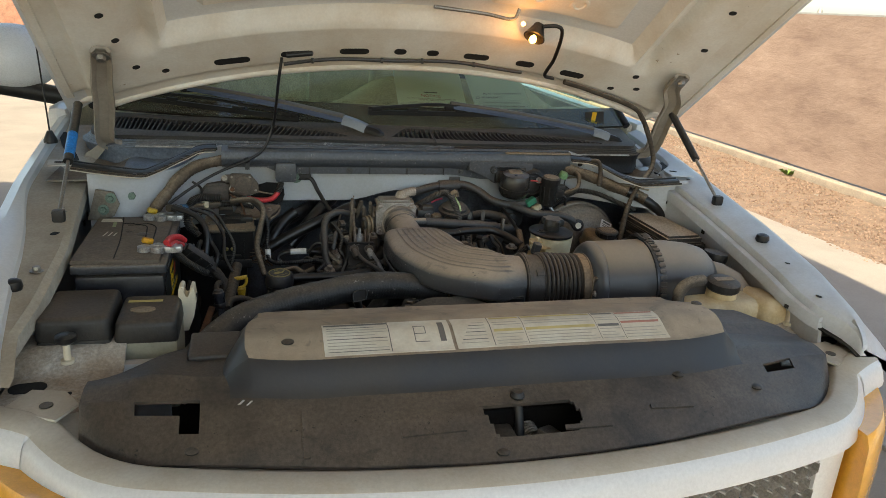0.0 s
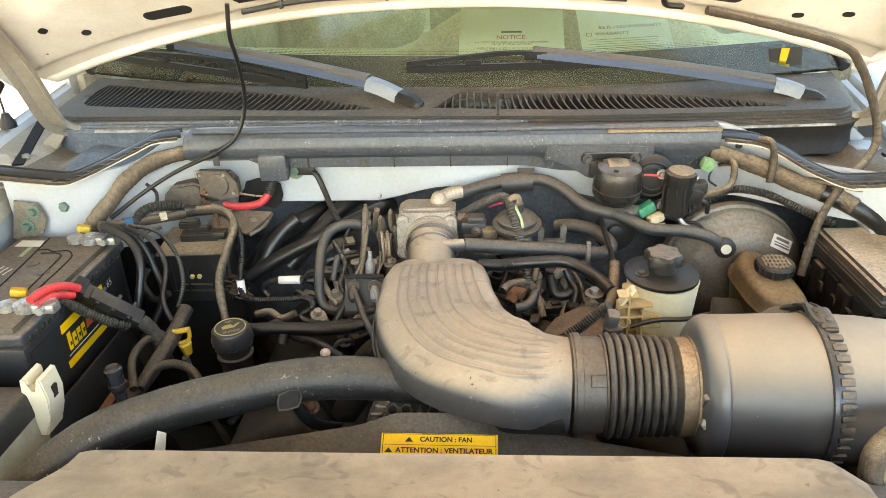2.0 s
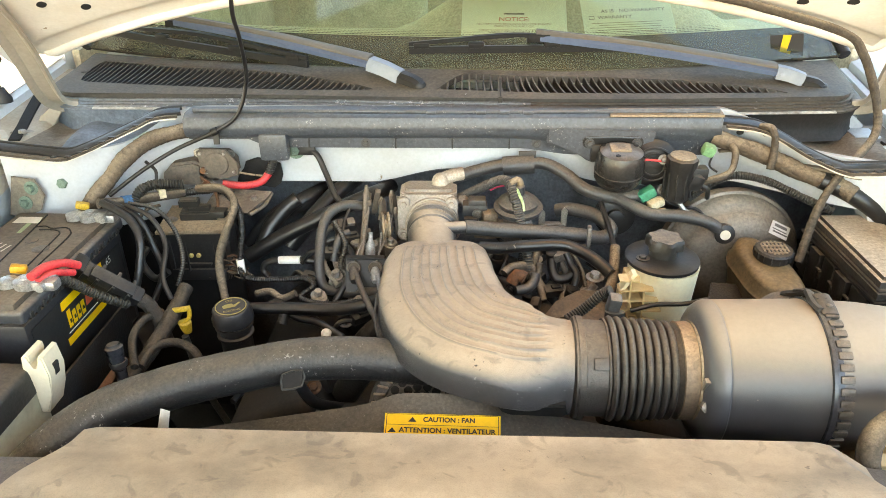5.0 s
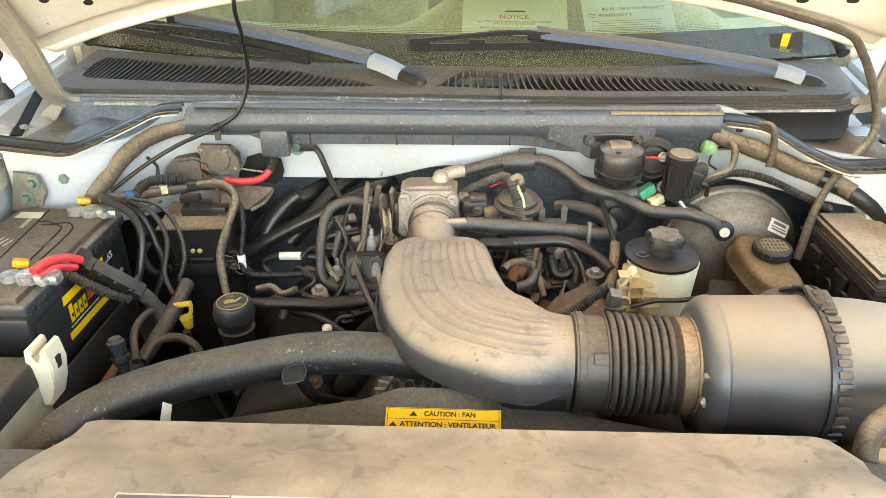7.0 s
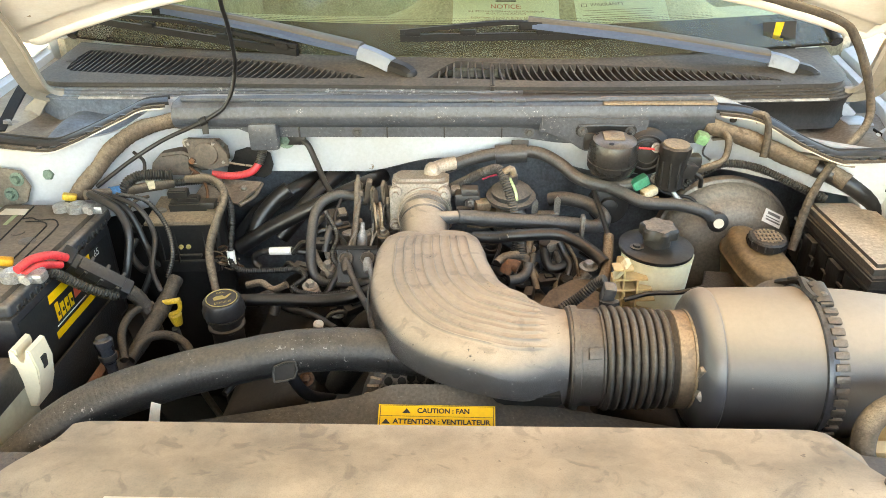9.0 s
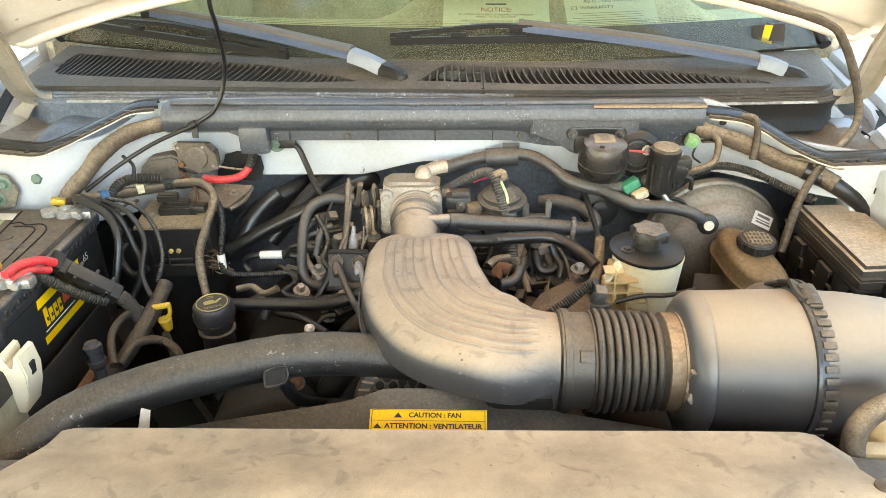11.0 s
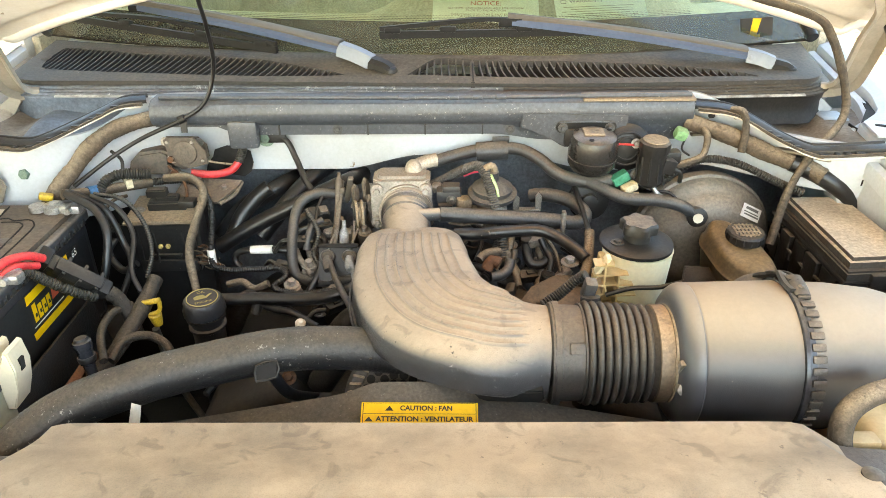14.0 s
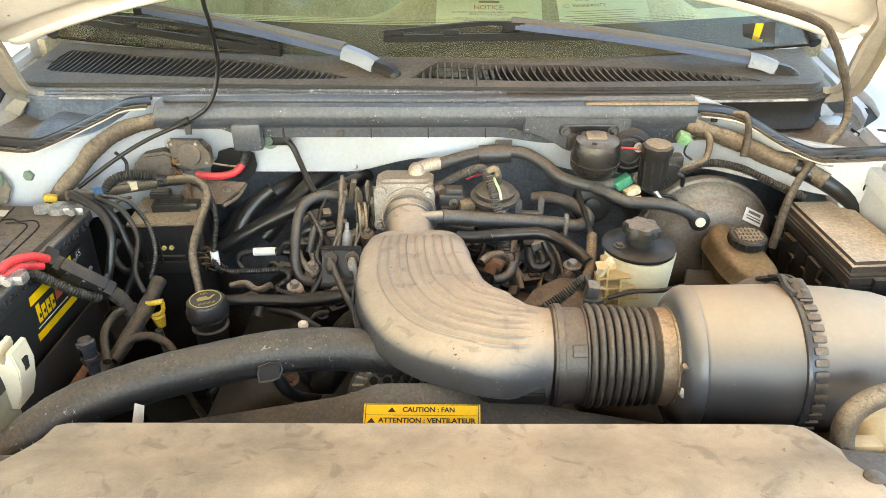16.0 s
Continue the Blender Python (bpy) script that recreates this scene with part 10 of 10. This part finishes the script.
hose("throttle_cable", [(-0.136, 0.700, 1.052), (-0.129, 0.680, 1.043), (-0.122, 0.650, 1.035), (-0.116, 0.600, 1.020)], .0048, PALECABLE, "smooth",
     "pale grey throttle cable falling beside the intake duct", "cable")
hose("red_cable", [(-0.426, 0.850, 1.143), (-0.391, 0.860, 1.136), (-0.364, 0.875, 1.137), (-0.350, 0.885, 1.150)], .0068, RED, "smooth",
     "red starter cable at the relay", "cable")
hose("conduit", [(-0.350, 0.885, 1.150), (-0.342, 0.890, 1.171), (-0.337, 0.890, 1.206)], 0.0073, LOOM, "rib",
     "grey ribbed sleeve rising behind the trough", "wiring")
hose("ground_strap", [(-0.303, 0.915, 1.185), (-0.267, 0.905, 1.183), (-0.248, 0.890, 1.153), (-0.228, 0.860, 1.122), (-0.209, 0.840, 1.103)], .0055, RUBBER, "smooth",
     "black ground strap bolted to the white bulkhead", "cable")
hose("red_cable", [(-0.580, 0.500, 1.147), (-0.574, 0.525, 1.149), (-0.561, 0.550, 1.143), (-0.552, 0.570, 1.128)], .0062, RED, "smooth",
     "red battery cable at the front terminal", "cable")
hose("red_cable", [(-0.575, 0.505, 1.136), (-0.568, 0.530, 1.137), (-0.556, 0.560, 1.122)], .0055, RED, "smooth",
     "red battery cable at the front terminal", "cable")
hose("battery_cable", [(-0.582, 0.555, 1.118), (-0.566, 0.570, 1.096), (-0.553, 0.580, 1.078), (-0.533, 0.590, 1.059), (-0.511, 0.605, 1.040)], .0072, LOOM, "rib",
     "dusty ribbed battery cable across the battery side", "cable")
hose("conduit", [(-0.450, 0.680, 1.029), (-0.458, 0.630, 1.006), (-0.465, 0.580, 0.992), (-0.474, 0.540, 0.979), (-0.489, 0.500, 0.971)], 0.0122, DARKTAPE, "wrap",
     "brown tape-wrapped conduit beside the dipstick", "wiring")
hose("hose_loop", [(-0.469, 0.520, 0.984), (-0.463, 0.560, 0.991), (-0.437, 0.580, 0.987), (-0.405, 0.570, 0.976), (-0.390, 0.550, 0.951)], 0.0070, DARKTAPE, "smooth",
     "dusty brown hose loop behind the radiator hose", "hose")
hose("hose_loop", [(-0.466, 0.500, 0.999), (-0.488, 0.550, 1.013), (-0.491, 0.600, 1.015), (-0.473, 0.630, 1.011)], 0.0060, DARKTAPE, "smooth",
     "thin brown hose in the dark beside the battery", "hose")
hose("conduit", [(0.160, 0.550, 1.059), (0.185, 0.560, 1.072), (0.209, 0.565, 1.093), (0.221, 0.560, 1.103)], 0.0073, LOOM, "rib",
     "ribbed lead to the air flow sensor", "wiring")
hose("brake_line", [(0.256, 0.580, 1.057), (0.292, 0.580, 1.068), (0.331, 0.575, 1.073), (0.365, 0.570, 1.085)], .0035, RUBBER, "smooth",
     "thin line running behind the air canister", "pipe")
hose("washer_hose", [(0.527, 0.310, 1.106), (0.479, 0.290, 1.108), (0.455, 0.280, 1.092), (0.450, 0.270, 1.064), (0.459, 0.260, 1.037)], .0125, TAPE, "smooth",
     "tan hose loop beside the washer tank", "hose")
hose("wire", [(0.301, 0.840, 1.196), (0.330, 0.840, 1.195), (0.364, 0.840, 1.190)], .002, RED, "smooth",
     "thin red wire between the actuators", "wire")
hose("air_line", [(0.124, 0.780, 1.044), (0.118, 0.740, 1.022), (0.135, 0.710, 1.006), (0.163, 0.720, 1.022)], .009, RUBBER, "smooth",
     "black hose under the intake manifold", "hose")
hose("intake_pipe", [(0.167, 0.750, 1.016), (0.176, 0.730, 0.995), (0.203, 0.720, 0.995), (0.227, 0.730, 1.017)], .011, CASTING, "smooth",
     "dusty metal pipe among the intake runners", "pipe")
hose("throttle_rod", [(-0.162, 0.850, 1.126), (-0.164, 0.810, 1.095), (-0.166, 0.750, 1.060), (-0.171, 0.720, 1.049)], .004, GREYPIPE, "smooth",
     "slim throttle linkage rod", "rod")
hose("pipe", [(-0.215, 0.820, 1.057), (-0.217, 0.790, 1.028), (-0.204, 0.760, 1.005)], .010, CASTING, "smooth",
     "dusty pipe below the bulkhead", "pipe")
hose("wire", [(-0.553, 0.840, 1.188), (-0.534, 0.830, 1.176), (-0.531, 0.820, 1.160)], .003, RUBBER, "smooth",
     "thin black wire on the bulkhead corner", "wire")
hose("conduit", [(0.114, 0.760, 1.084), (0.105, 0.720, 1.068), (0.097, 0.690, 1.043), (0.082, 0.670, 1.033)], 0.007, RUBBER, "rib",
     "black ribbed conduit down among the intake runners", "wiring")
hose("hose", [(0.132, 0.750, 1.073), (0.126, 0.720, 1.047), (0.140, 0.700, 1.021)], 0.006, TAPE, "smooth",
     "short brown hose beside the engine cover", "hose")
hose("wire", [(0.058, 0.800, 1.075), (0.081, 0.750, 1.063), (0.068, 0.700, 1.047)], 0.0028, RUBBER, "smooth",
     "thin black wire behind the intake duct", "wire")
hose("wire", [(0.148, 0.780, 1.082), (0.178, 0.740, 1.079), (0.198, 0.700, 1.063), (0.205, 0.680, 1.038)], 0.003, TAPE, "smooth",
     "thin dusty wire over the engine cover", "wire")
hose("wire", [(-0.195, 0.830, 1.108), (-0.204, 0.800, 1.081), (-0.192, 0.770, 1.052), (-0.163, 0.750, 1.044)], 0.003, RUBBER, "smooth",
     "thin black wire beside the throttle linkage", "wire")
hose("conduit", [(-0.219, 0.800, 1.094), (-0.197, 0.770, 1.065), (-0.204, 0.750, 1.035), (-0.187, 0.730, 1.019)], 0.0045, LOOM, "rib",
     "thin ribbed conduit beside the fuel rail", "wiring")
hose("battery_cable", [(-0.551, 0.735, 1.151), (-0.506, 0.720, 1.137), (-0.480, 0.700, 1.099), (-0.476, 0.660, 1.058), (-0.460, 0.640, 1.029)], 0.0042, RUBBER, "smooth",
     "thin black cable hanging from the rear clamp", "cable")
hose("battery_cable", [(-0.550, 0.745, 1.150), (-0.503, 0.740, 1.142), (-0.475, 0.735, 1.102), (-0.456, 0.700, 1.067), (-0.464, 0.680, 1.031)], 0.0036, LOOM, "rib",
     "thin ribbed lead hanging from the rear clamp", "cable")
hose("wire", [(-0.534, 0.820, 1.113), (-0.547, 0.800, 1.115), (-0.555, 0.780, 1.105), (-0.540, 0.760, 1.091)], 0.003, TAPE, "smooth",
     "thin dusty wire looped beside the relay box", "wire")
hose("wire", [(-0.468, 0.860, 1.152), (-0.445, 0.850, 1.136), (-0.433, 0.830, 1.110), (-0.440, 0.800, 1.081)], 0.0026, RUST, "smooth",
     "thin copper-brown wire below the starter relay", "wire")
hose("hose", [(-0.308, 0.700, 0.992), (-0.271, 0.660, 0.987), (-0.223, 0.630, 0.994), (-0.178, 0.600, 0.987)], 0.006, RUBBER, "smooth",
     "black hose low on the engine", "hose")
hose("wire", [(0.353, 0.860, 1.118), (0.381, 0.850, 1.106), (0.413, 0.840, 1.105), (0.429, 0.830, 1.092)], 0.0028, RUBBER, "smooth",
     "thin black wire from the actuators to the booster", "wire")
hose("wire", [(0.322, 0.870, 1.146), (0.341, 0.860, 1.131), (0.332, 0.850, 1.106)], 0.0022, RUBBER, "smooth",
     "thin black wire behind the vacuum canister", "wire")
hose("wire", [(0.438, 0.870, 1.198), (0.430, 0.860, 1.179), (0.442, 0.850, 1.170)], 0.0018, RUBBER, "smooth",
     "thin black lead of the green plug", "wire")
cc = thing("cable_clip", (-0.419, 0.850, 1.243), "small black clip holding the washer hose to the trough", "clip")
part("band", lathe([(0, 0.0058), (0.0005, 0.0068), (0.0115, 0.0068), (0.012, 0.0058)], (-0.419, 0.850, 1.243), (-0.92, -0.12, -0.39), 20), LIDBLACK, cc)
part("tab", prism([(-0.005, -0.024), (0.005, -0.024), (0.006, 0.0), (-0.006, 0.0)], 0.003, Matrix.Translation((-0.424, 0.853, 1.241)) @ pose(0, 0, 0, 82, 0, 4), bev=0.0008), LIDBLACK, cc)
